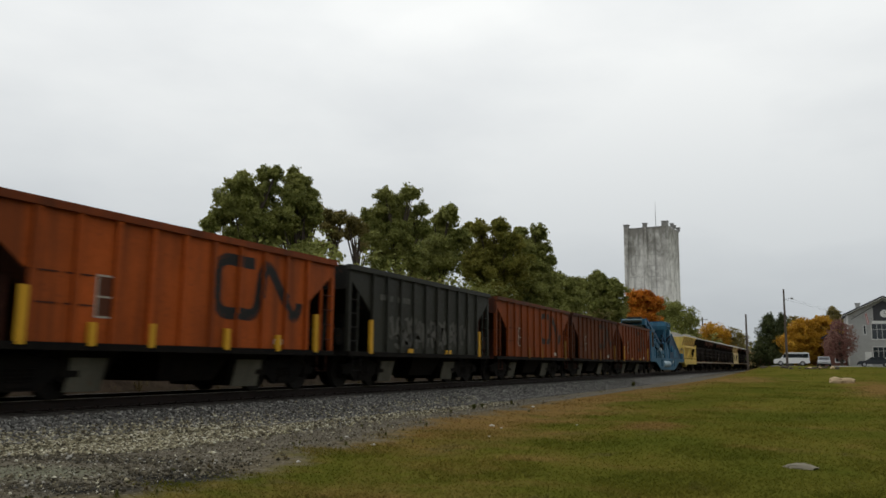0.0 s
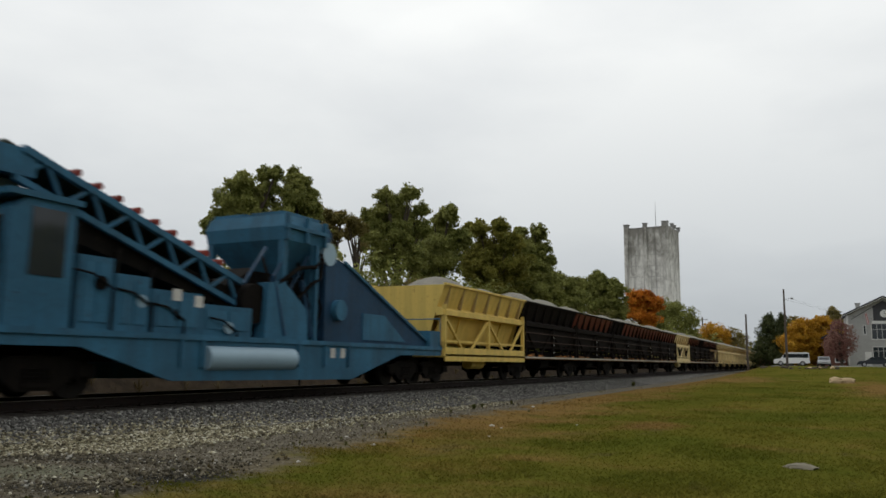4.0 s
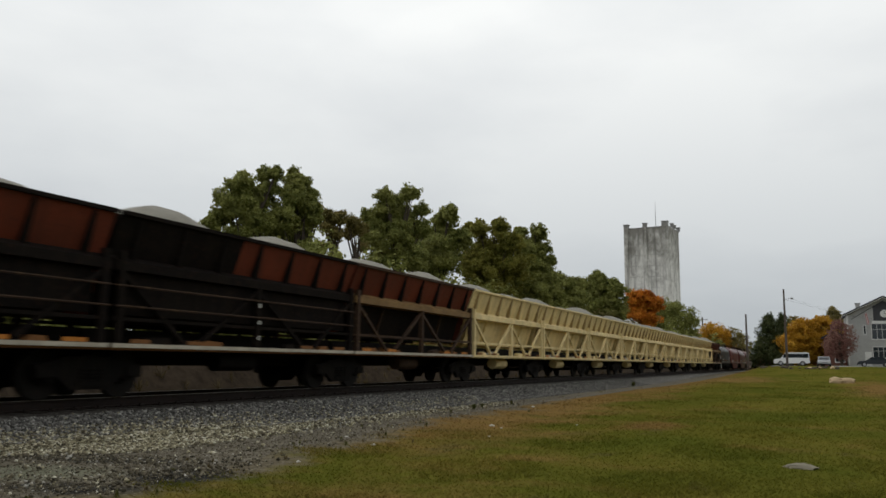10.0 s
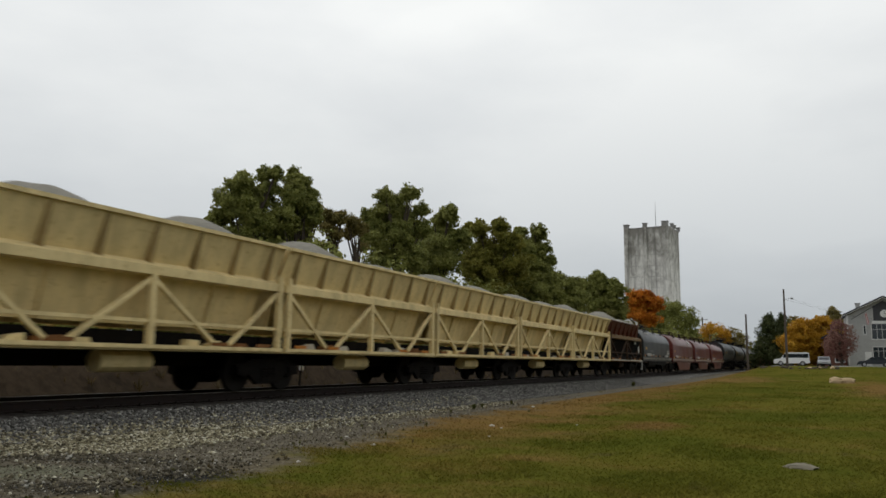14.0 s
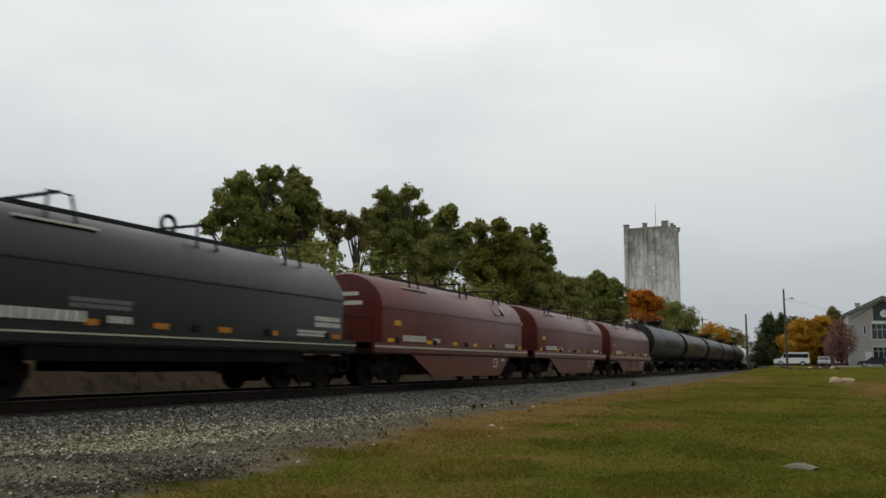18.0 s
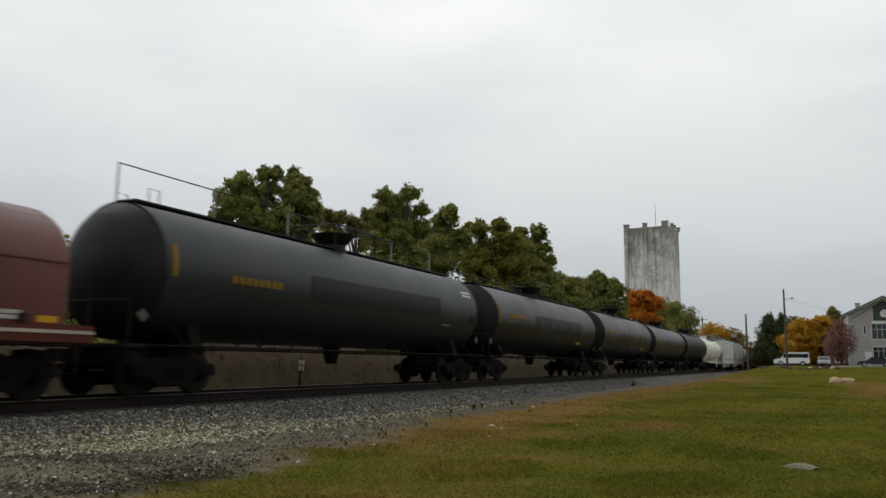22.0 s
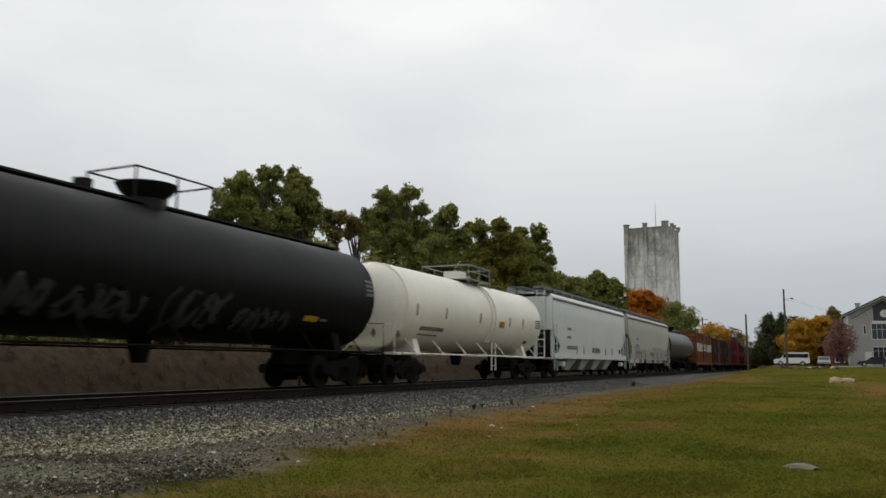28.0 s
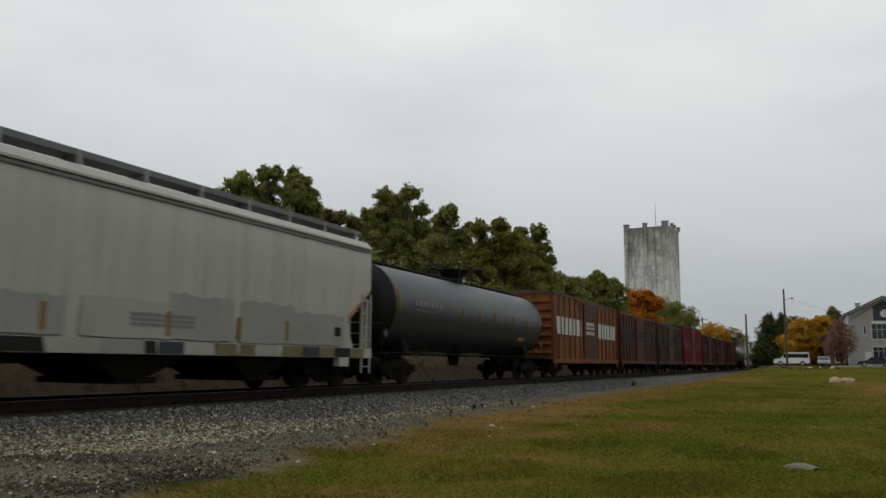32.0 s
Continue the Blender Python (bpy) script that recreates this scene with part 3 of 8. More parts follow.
def tree(name, label, x, y, height, spread, material, seed, count=9000, leaf=0.16, base=0.28, clumps=46, lean=0.0, group="", crown=None, category="tree", lobes=()):
    """A tapered trunk with forking limbs and a ragged crown of leaf clumps; lobes: (sideways, height over the rails, radius) of its boughs."""
    rng = np.random.default_rng(seed)
    z0 = float(ground_z(x, y)) - 0.05
    ob = thing(name, label, category, pose(x, y, z0), group)
    h = height
    trunk = Shape()
    r0 = 0.022 * h + 0.05
    bend = [(lean * k * h * 0.12 + 0.03 * h * math.sin(3 * k + seed) * k, 0.03 * h * math.cos(2 * k + seed) * k, k * h * 0.86) for k in np.linspace(0, 1, 7)]
    trunk.tube(bend, [r0 * (1 - 0.88 * k) for k in np.linspace(0, 1, 7)], 8)
    trunk.tube([(0, 0, 0), (0, 0, 0.35)], [r0 * 1.45, r0], 8)
    part("trunk", trunk, BARK, ob)
    cents, rads = [], []
    for i in range(clumps):
        k = base + (1 - base) * ((i + 0.5) / clumps)
        prof_r = crown(k) if crown else math.sin(math.pi * min(1, max(0.04, (k - base * 0.8) / (1.05 - base * 0.8))) ** 0.85) ** 0.75
        a = i * 2.399 + rng.random() * 0.8
        rr = spread * prof_r * (0.35 + 0.65 * rng.random() ** 0.5)
        cents.append((lean * k * h * 0.12 + rr * math.cos(a), rr * math.sin(a), k * h * (0.93 + 0.05 * rng.random())))
        rads.append(spread * (0.17 + 0.19 * rng.random()) * (0.6 + 0.5 * prof_r))
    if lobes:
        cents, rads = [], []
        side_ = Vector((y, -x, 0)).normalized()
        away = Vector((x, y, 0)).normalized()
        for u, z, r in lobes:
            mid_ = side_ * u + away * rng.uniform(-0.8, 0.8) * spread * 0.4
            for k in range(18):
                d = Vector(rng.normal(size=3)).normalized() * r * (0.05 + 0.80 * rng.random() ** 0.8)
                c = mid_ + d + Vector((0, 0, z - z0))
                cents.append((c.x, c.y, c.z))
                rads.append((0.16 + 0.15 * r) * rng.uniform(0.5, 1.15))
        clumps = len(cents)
    cents, rads = np.array(cents), np.array(rads)
    for i in range(4 if lobes else 0, clumps, 6 if lobes else max(1, clumps // 14)):
        c = cents[i]
        k = min(0.85, max(0.15, c[2] / h - 0.22))
        b0 = Vector((lean * k * h * 0.12, 0, k * h * 0.86))
        mid = b0.lerp(Vector(c), 0.55) + Vector((0, 0, -0.02 * h))
        part("limb", Shape().tube([b0, mid, Vector(c)], [r0 * 0.36, r0 * 0.2, r0 * 0.06], 6), BARK, ob)
    v, f = leaves(rng, cents, rads, count // 2 if lobes else count, leaf)
    if lobes:
        # loose sprays that fill the boughs between the clumps
        whole = cents.reshape(-1, 18, 3).mean(axis=1)
        wide = np.array([q[2] for q in lobes]) * 0.70
        v2, f2 = leaves(rng, np.repeat(whole, 3, axis=0), np.repeat(wide, 3), int(count * 1.1), leaf * 1.05, 0.12)
        v, f = np.concatenate([v, v2]), np.concatenate([f, f2 + len(v)])
    cr = new("crown", cloud_mesh("crown", v, f, material))
    cr.parent = ob
    return ob


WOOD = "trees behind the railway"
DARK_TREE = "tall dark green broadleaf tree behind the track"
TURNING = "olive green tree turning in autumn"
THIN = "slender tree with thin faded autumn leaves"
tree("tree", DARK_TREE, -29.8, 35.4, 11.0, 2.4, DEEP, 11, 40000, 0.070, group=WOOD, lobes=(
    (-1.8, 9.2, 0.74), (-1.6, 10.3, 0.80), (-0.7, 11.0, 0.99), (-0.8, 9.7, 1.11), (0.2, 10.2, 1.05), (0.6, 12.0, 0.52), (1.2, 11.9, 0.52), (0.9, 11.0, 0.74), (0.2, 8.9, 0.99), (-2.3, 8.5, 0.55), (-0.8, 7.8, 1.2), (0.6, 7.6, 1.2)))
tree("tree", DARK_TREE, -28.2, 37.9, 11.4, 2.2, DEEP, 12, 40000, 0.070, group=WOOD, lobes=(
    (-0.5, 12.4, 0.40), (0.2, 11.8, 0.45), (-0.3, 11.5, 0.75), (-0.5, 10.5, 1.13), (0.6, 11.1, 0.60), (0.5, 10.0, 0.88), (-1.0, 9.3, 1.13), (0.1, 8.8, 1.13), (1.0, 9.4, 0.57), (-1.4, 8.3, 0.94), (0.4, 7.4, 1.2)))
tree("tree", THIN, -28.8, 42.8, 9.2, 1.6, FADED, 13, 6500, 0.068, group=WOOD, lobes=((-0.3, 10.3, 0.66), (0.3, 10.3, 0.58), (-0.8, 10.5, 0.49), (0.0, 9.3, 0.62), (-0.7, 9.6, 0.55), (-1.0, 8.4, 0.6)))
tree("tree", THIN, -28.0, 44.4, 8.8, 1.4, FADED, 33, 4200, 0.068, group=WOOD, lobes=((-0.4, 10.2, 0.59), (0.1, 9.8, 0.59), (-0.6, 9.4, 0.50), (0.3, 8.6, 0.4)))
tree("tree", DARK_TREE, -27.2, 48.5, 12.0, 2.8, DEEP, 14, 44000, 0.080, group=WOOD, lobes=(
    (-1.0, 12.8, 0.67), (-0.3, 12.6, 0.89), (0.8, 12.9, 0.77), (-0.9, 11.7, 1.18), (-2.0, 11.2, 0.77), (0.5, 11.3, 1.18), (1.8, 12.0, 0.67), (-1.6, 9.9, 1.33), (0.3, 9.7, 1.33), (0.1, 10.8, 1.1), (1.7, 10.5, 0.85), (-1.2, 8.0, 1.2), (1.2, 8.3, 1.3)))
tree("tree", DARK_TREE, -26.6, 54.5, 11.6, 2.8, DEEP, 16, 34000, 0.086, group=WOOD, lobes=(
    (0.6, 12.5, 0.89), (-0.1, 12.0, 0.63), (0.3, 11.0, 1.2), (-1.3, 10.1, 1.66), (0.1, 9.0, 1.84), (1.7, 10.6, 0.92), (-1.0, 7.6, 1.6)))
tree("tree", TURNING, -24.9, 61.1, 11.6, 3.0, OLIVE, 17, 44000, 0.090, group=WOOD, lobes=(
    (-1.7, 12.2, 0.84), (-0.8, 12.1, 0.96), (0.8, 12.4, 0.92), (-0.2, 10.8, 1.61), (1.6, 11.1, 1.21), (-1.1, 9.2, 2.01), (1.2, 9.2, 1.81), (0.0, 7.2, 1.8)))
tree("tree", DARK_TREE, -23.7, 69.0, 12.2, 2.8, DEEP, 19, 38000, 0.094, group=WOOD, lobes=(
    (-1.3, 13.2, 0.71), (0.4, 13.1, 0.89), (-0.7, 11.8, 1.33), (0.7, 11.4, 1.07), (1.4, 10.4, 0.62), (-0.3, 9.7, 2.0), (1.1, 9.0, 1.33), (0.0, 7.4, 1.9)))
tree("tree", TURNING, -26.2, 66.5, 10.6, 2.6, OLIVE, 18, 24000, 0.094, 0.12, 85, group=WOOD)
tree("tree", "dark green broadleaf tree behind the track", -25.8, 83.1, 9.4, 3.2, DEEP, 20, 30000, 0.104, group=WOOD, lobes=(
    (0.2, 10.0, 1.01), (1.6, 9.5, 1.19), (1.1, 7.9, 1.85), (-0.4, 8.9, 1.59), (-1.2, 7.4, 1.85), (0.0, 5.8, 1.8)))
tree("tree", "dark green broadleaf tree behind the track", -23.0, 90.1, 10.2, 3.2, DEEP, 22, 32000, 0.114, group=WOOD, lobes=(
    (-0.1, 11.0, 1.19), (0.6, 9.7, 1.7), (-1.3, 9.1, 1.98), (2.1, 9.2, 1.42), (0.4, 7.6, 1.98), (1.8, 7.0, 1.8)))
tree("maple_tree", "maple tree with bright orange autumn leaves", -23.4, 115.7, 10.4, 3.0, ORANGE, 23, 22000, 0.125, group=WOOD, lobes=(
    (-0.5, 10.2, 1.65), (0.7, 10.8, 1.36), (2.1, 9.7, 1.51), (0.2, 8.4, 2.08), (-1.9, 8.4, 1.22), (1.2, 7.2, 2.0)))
tree("tree", "dark green broadleaf tree behind the track", -24.0, 148.0, 11.2, 4.4, DEEP, 24, 23200, 0.156, 0.10, 78, group=WOOD)
tree("tree", "small tree with yellow-green autumn leaves", -19.2, 169.0, 7.8, 3.6, YELLOW, 25, 11600, 0.156, 0.10, 68, group=WOOD)
tree("tree", "small tree with thin faded autumn leaves", -15.5, 172.0, 8.6, 3.2, FADED, 26, 8700, 0.156, 0.10, 68, group=WOOD)
tree("tree", "small dark green tree", -10.6, 196.0, 5.8, 3.4, DEEP, 27, 11600, 0.182, 0.05, 61, group=WOOD)


def SPIRE(k):
    """A conifer's outline: wide at the foot, a point at the top."""
    return 1.1 * max(0.0, 1 - k) ** 0.75 + 0.03


tree("conifer_tree", "dark green conifer beside the road", -7.4, 149.0, 9.6, 3.0, PINE, 28, 16000, 0.125, 0.04, 100, crown=SPIRE)
tree("conifer_tree", "dark green conifer beside the road", -5.2, 152.0, 9.4, 2.6, PINE, 29, 16000, 0.125, 0.04, 100, crown=SPIRE)
tree("maple_tree", "broad tree with golden yellow autumn leaves", -1.8, 140.0, 7.6, 3.0, YELLOW, 30, 20300, 0.135, 0.12, 78)
tree("maple_tree", "broad tree with golden yellow autumn leaves", 0.9, 141.0, 8.2, 2.8, YELLOW, 31, 20300, 0.135, 0.12, 78)
tree("tree", "tree with thin faded autumn leaves", 3.4, 152.0, 10.4, 2.4, FADED, 32, 11600, 0.146, 0.2, 68)
tree("tree", "small tree with dark maroon leaves beside the house", 3.4, 129.5, 7.0, 2.0, MAROON, 34, 5600, 0.10, 0.2, 74)
tree("tree", "bare-topped grey tree by the road", -3.2, 160.0, 9.4, 2.4, FADED, 35, 7250, 0.146, 0.2, 68)


def thicket(name, label, count, clump_list, material, seed, leaf):
    rng = np.random.default_rng(seed)
    c = np.array([(x, y, float(ground_z(x, y)) + h) for x, y, h, r in clump_list])
    r = np.array([q[3] for q in clump_list])
    v, f = leaves(rng, c, r, count, leaf)
    return tagged(new(name, cloud_mesh(name, v, f, material)), label, "undergrowth", kind="stuff")


rng = np.random.default_rng(7)
thicket("undergrowth", "dense shrubs below the trees behind the track", 60000,
        [(-23.5 - 5 * rng.random(), 33 + 84 * k / 150, 0.5 + 4.6 * rng.random(), 1.0 + 0.7 * rng.random()) for k in range(150)], DEEP, 41, 0.13)
thicket("undergrowth", "olive autumn shrubs below the trees behind the track", 26000,
        [(-22.6 - 3 * rng.random(), 40 + 75 * k / 70, 0.6 + 3.6 * rng.random(), 1.0 + 0.6 * rng.random()) for k in range(70)], FADED, 42, 0.13)
thicket("brush", "dense dark brush behind the earth bank", 52000,
        [(-20.6 - 2.4 * rng.random(), -14 + 56 * k / 130, 0.1 + 2.6 * rng.random() ** 1.2, 0.7 + 0.4 * rng.random()) for k in range(210)], DEEP, 46, 0.13)
thicket("brush", "dense dark green brush behind the earth bank", 70000,
        [(-23.0 - 3.0 * rng.random(), -20 + 60 * k / 220, 0.0 + 3.0 * rng.random(), 0.8 + 0.4 * rng.random()) for k in range(220)], DEEP, 49, 0.15)
thicket("undergrowth", "dark shrubs beside the far track", 9000,
        [(-19 - 8 * rng.random(), 118 + 90 * k / 60, 0.5 + 3.2 * rng.random(), 1.5 + 0.9 * rng.random()) for k in range(60)], DEEP, 43, 0.34)
thicket("undergrowth", "brown shrubs between the road and the track", 6000,
        [(-9.5 + 12 * rng.random(), 152 + 10 * rng.random(), 0.4 + 1.4 * rng.random(), 1.2) for k in range(30)], MAROON, 44, 0.28)
thicket("far_trees", "far line of trees on the horizon", 9000,
        [(-14 + 60 * k / 60, 215 + 30 * rng.random(), 1 + 4 * rng.random(), 2.6) for k in range(60)], OLIVE, 45, 0.55)

# unseen woods added behind the camera; they keep low sky off the cars
thicket("far_woods", "unseen dark woods added behind the camera to block low sky light", 16000,
        [(34 + 12 * rng.random(), -60 + 190 * k / 190, 0.5 + 11 * rng.random() ** 1.2, 3.0 + 1.5 * rng.random()) for k in range(190)], DEEP, 47, 0.8)
thicket("far_woods", "unseen dark woods added behind the camera to block low sky light", 9000,
        [(-60 + 100 * k / 90, -45 - 10 * rng.random(), 0.5 + 11 * rng.random() ** 1.2, 3.0 + 1.5 * rng.random()) for k in range(90)], DEEP, 48, 0.8)

# ---- grain elevator ----
def stained_white():
    """Old white render on concrete: grey streaks that run down, flaked blotches, blackened upper part."""
    m, t, b = nodes_of("weathered_white_concrete")
    co = t.nodes.new("ShaderNodeTexCoord").outputs["Object"]
    sep = t.nodes.new("ShaderNodeSeparateXYZ")
    t.links.new(co, sep.inputs[0])
    run = noise_of(t, co, 1.0, 7.0, 0.66, (1.5, 1.5, 0.05))
    blot = noise_of(t, co, 0.34, 8.0, 0.72, (1.0, 1.0, 0.55), 0.5)
    fine = noise_of(t, co, 3.0, 6.0, 0.7)
    top = add(t, "ShaderNodeMapRange")
    for key, val in (("From Min", 20.0), ("From Max", 38.0), ("To Min", -0.09), ("To Max", 0.14)):
        top.inputs[key].default_value = val
    t.links.new(sep.outputs["Z"], top.inputs["Value"])
    q = t.nodes.new("ShaderNodeMath")
    t.links.new(blot, q.inputs[0])
    t.links.new(top.outputs[0], q.inputs[1])
    c = mix(t, ramp(t, q.outputs[0], ((0.42, (0, 0, 0)), (0.66, (0.85, 0.85, 0.85)))), (0.78, 0.77, 0.73), (0.20, 0.19, 0.165))
    c = mix(t, ramp(t, run, ((0.50, (0, 0, 0)), (0.68, (0.7, 0.7, 0.7)))), c, (0.13, 0.125, 0.11))
    c = mix(t, 0.5, c, mix(t, 1.0, c, ramp(t, fine, ((0.3, (0.55, 0.55, 0.55)), (0.7, (1.3, 1.3, 1.3)))), "MULTIPLY"))
    t.links.new(c, b.inputs["Base Color"])
    b.inputs["Roughness"].default_value = 0.9
    b.inputs["Specular IOR Level"].default_value = 0.08
    bump(t, b, fine, 0.3, 0.05)
    return m


SILO = stained_white()
SILO_DARK = concrete("stained_concrete", (0.36, 0.355, 0.34), (0.12, 0.115, 0.11), 0.6, 0.5)
silo = thing("grain_elevator", "tall weathered white concrete grain elevator", "grain elevator", pose(-35.3, 217.0, 0.2, 0, 0, -2.5))
front = [(-12.32, 0.0), (0.0, 0.0)]
side = []
for i in range(5):
    y0 = i * 2.3
    side += [(0.75 * math.sin(a) ** 0.7, y0 + 1.15 - 1.15 * math.cos(a)) for a in np.linspace(0.06, math.pi - 0.06, 9)]
part("wall", Shape().prism(front + side + [(-12.32, 11.5)], "z", 0, 38.6), SILO, silo, smooth=50)
for x0, x1 in ((-12.36, -11.15), (-6.95, -5.95), (-1.65, 0.04)):
    part("pilaster", Shape().box(x0, x1, -0.45, 0.0, 0, 38.9), SILO, silo)
part("parapet", Shape().prism([(-12.42, -0.12), (0.15, -0.12), (0.7, 11.6), (-12.42, 11.6)], "z", 38.6, 38.95), SILO_DARK, silo)
for x, y, w, h in ((-11.75, -0.3, 1.3, 0.9), (-6.45, -0.3, 1.1, 1.0), (-0.9, -0.3, 1.6, 1.2), (0.5, 2.6, 0.8, 0.9), (0.6, 5.2, 0.8, 0.7), (0.6, 10.6, 0.9, 0.9)):
    part("roof_vent", Shape().box(x - w / 2, x + w / 2, y, y + w, 38.95, 38.95 + h).box(x - w / 2 - 0.15, x + w / 2 + 0.15, y - 0.15, y + w + 0.15, 38.95 + h, 39.15 + h), SILO_DARK, silo)
STEEL = plain("galvanised_steel", (0.32, 0.32, 0.32), 0.5, 0.6, 0.2)
part("antenna", Shape().tube([(-4.0, 3, 39), (-4.0, 3, 46.6)], [0.10, 0.03], 6), STEEL, silo)
for i in range(1, 12):
    part("pour_joint", Shape().box(-11.1, -1.7, -0.03, 0.0, i * 3.1, i * 3.1 + 0.07), SILO_DARK, silo)

# ---- poles, vehicles, house ----
POLE = plain("pole_timber", (0.11, 0.09, 0.075), 0.9, 0.0, 0.3, 4.0, 0.3)
for (x, y, h, arm) in ((-3.55, 114.9, 10.75, True), (-8.75, 117.7, 8.1, False), (-22.3, 178.6, 10.0, True), (-10.8, 169.7, 5.7, True)):
    z = float(ground_z(x, y))
    po = thing("utility_pole", "weathered wooden utility pole beside the road", "utility pole", pose(x, y, z - 0.1), "utility poles")
    part("pole", Shape().tube([(0, 0, 0), (0, 0, h * 0.5), (0.02, 0, h)], [0.17, 0.15, 0.11], 10), POLE, po)
    if arm and h > 10.5:
        part("lamp_arm", Shape().tube([(0, 0, h - 1.7), (0.45, 0, h - 1.35), (0.85, 0, h - 1.3)], 0.03, 6), STEEL, po)
        part("lamp_head", Shape().tube([(0.8, 0, h - 1.38), (0.95, 0, h - 1.3), (1.2, 0, h - 1.34)], [0.06, 0.14, 0.05], 8), STEEL, po)
    elif arm:
        part("crossarm", Shape().box(-1.1, 1.1, -0.06, 0.06, h - 0.6, h - 0.48), POLE, po)
WIRE = plain("wire", (0.05, 0.05, 0.05), 0.6)
for dz in (9.6, 9.3):
    za = float(ground_z(-3.55, 114.9))
    pts = [Vector((-3.55, 114.9, za + dz)).lerp(Vector((18.0, 133.0, 7.0)), k) + Vector((0, 0, -1.1 * math.sin(math.pi * k))) for k in np.linspace(0, 1, 10)]
    thing("overhead_wire", "thin sagging overhead wire from the pole", "wire", shape=Shape().tube(pts, 0.007, 4), material=WIRE)

TYRE = plain("tyre_rubber", (0.018, 0.018, 0.018), 0.85, 0.0, 0.2)
RIM = plain("wheel_rim", (0.42, 0.42, 0.43), 0.4, 0.7, 0.1)
DARKG = glass()
LAMP_RED = plain("lamp_red", (0.25, 0.02, 0.015), 0.3)
LAMP_CLEAR = plain("lamp_clear", (0.6, 0.6, 0.58), 0.2)


def vehicle(name, label, at, length, height, width, profile, roof, paint, windows, wheel_r):
    """A parked vehicle: body outline along its length, cabin, glass, wheels, lamps. It points to -x."""
    ob = thing(name, label, "van" if "van" in name else "car", at)
    body = Shape()
    hw = width / 2
    body.loft([[(a, y * 0.94, b) for a, b in profile] if abs(y) == hw else [(a, y, b) for a, b in profile] for y in (-hw, -hw * 0.9, hw * 0.9, hw)], True, True)
    bd = part("body", body, paint, ob, smooth=40)
    cab = Shape().loft([[(a, y, b) for a, b in roof] for y in (-hw * 0.86, hw * 0.86)], True, True)
    part("roof", cab, paint, ob, smooth=40)
    for p, q, name_ in ((roof[0], roof[1], "windshield"), (roof[-1], roof[-2], "rear_window")):
        e = 0.02 if name_ == "rear_window" else -0.02
        lo_, hi_ = (p[0] * 0.88 + q[0] * 0.12, p[1] * 0.88 + q[1] * 0.12), (p[0] * 0.1 + q[0] * 0.9, p[1] * 0.1 + q[1] * 0.9)
        part(name_, Shape().prism([lo_, hi_, (hi_[0] + e, hi_[1] + 0.02), (lo_[0] + e, lo_[1] + 0.02)], "y", -hw * 0.74, hw * 0.74), DARKG, ob, "dark tinted glass")
    for x0, x1, z0, z1 in windows:
        for s in (-1, 1):
            part("window", Shape().prism([(x0 + 0.12, z0), (x1, z0), (x1, z1), (x0 + 0.25, z1)], "y", s * hw * 0.86, s * (hw * 0.86 + 0.02)), DARKG, ob, "dark tinted glass")
    for x in (length * 0.19, length * 0.80):
        for s in (-1, 1):
            y = s * (hw - 0.1)
            w = part("wheel", Shape().tube([(x, y - 0.11, wheel_r), (x, y + 0.11, wheel_r)], wheel_r, 18), TYRE, ob)
            part("rim", Shape().tube([(x, y + s * 0.10, wheel_r), (x, y + s * 0.125, wheel_r)], wheel_r * 0.6, 14), RIM, w)
    for s in (-1, 1):
        part("headlight", Shape().box(-0.03, 0.08, s * hw * 0.7 - 0.14, s * hw * 0.7 + 0.14, height * 0.36, height * 0.44), LAMP_CLEAR, ob)
        part("tail_light", Shape().box(length - 0.06, length + 0.02, s * hw * 0.8 - 0.07, s * hw * 0.8 + 0.07, height * 0.40, height * 0.55), LAMP_RED, ob)
    part("bumper", Shape().box(-0.08, 0.05, -hw * 0.9, hw * 0.9, height * 0.18, height * 0.26), TYRE, ob)
    part("bumper", Shape().box(length - 0.04, length + 0.08, -hw * 0.9, hw * 0.9, height * 0.18, height * 0.26), TYRE, ob)
    return ob


def level(x, y):
    return float(ground_z(x, y))


CARWHITE = plain("white_car_paint", (0.78, 0.78, 0.77), 0.3, 0.0, 0.05, 2.0, 0.0)
CARSILVER = plain("silver_car_paint", (0.22, 0.225, 0.23), 0.35, 0.0, 0.05, 2.0, 0.0)
CARDARK = plain("dark_car_paint", (0.035, 0.04, 0.05), 0.25, 0.2, 0.1, 2.0, 0.0)
vehicle("passenger_van", "white passenger van parked on the road", pose(-5.75, 127.0, level(-3, 127)), 4.9, 2.0, 1.95,
        [(0.0, 0.35), (0.02, 0.85), (0.25, 1.0), (1.05, 1.12), (4.85, 1.12), (4.9, 0.4)],
        [(0.95, 1.1), (1.65, 1.93), (1.9, 2.0), (4.6, 2.0), (4.82, 1.85), (4.86, 1.1)], CARWHITE,
        [(1.2, 1.92, 1.2, 1.78), (1.78, 3.05, 1.2, 1.78), (2.85, 3.95, 1.2, 1.78), (3.76, 4.72, 1.2, 1.78)], 0.36)
SEDAN = [(0.0, 0.35), (0.03, 0.65), (0.3, 0.78), (1.3, 0.9), (3.6, 0.92), (4.3, 0.86), (4.4, 0.4)]
SEDAN_TOP = [(1.15, 0.88), (1.85, 1.36), (2.2, 1.42), (3.1, 1.4), (3.85, 0.9)]
vehicle("sedan", "silver sedan parked at the roadside", pose(1.0, 121.5, level(1, 122), 0, 0, 90), 4.4, 1.42, 1.75, SEDAN, SEDAN_TOP, CARSILVER, [(1.5, 2.4, 0.95, 1.3), (2.5, 3.3, 0.95, 1.3)], 0.31)
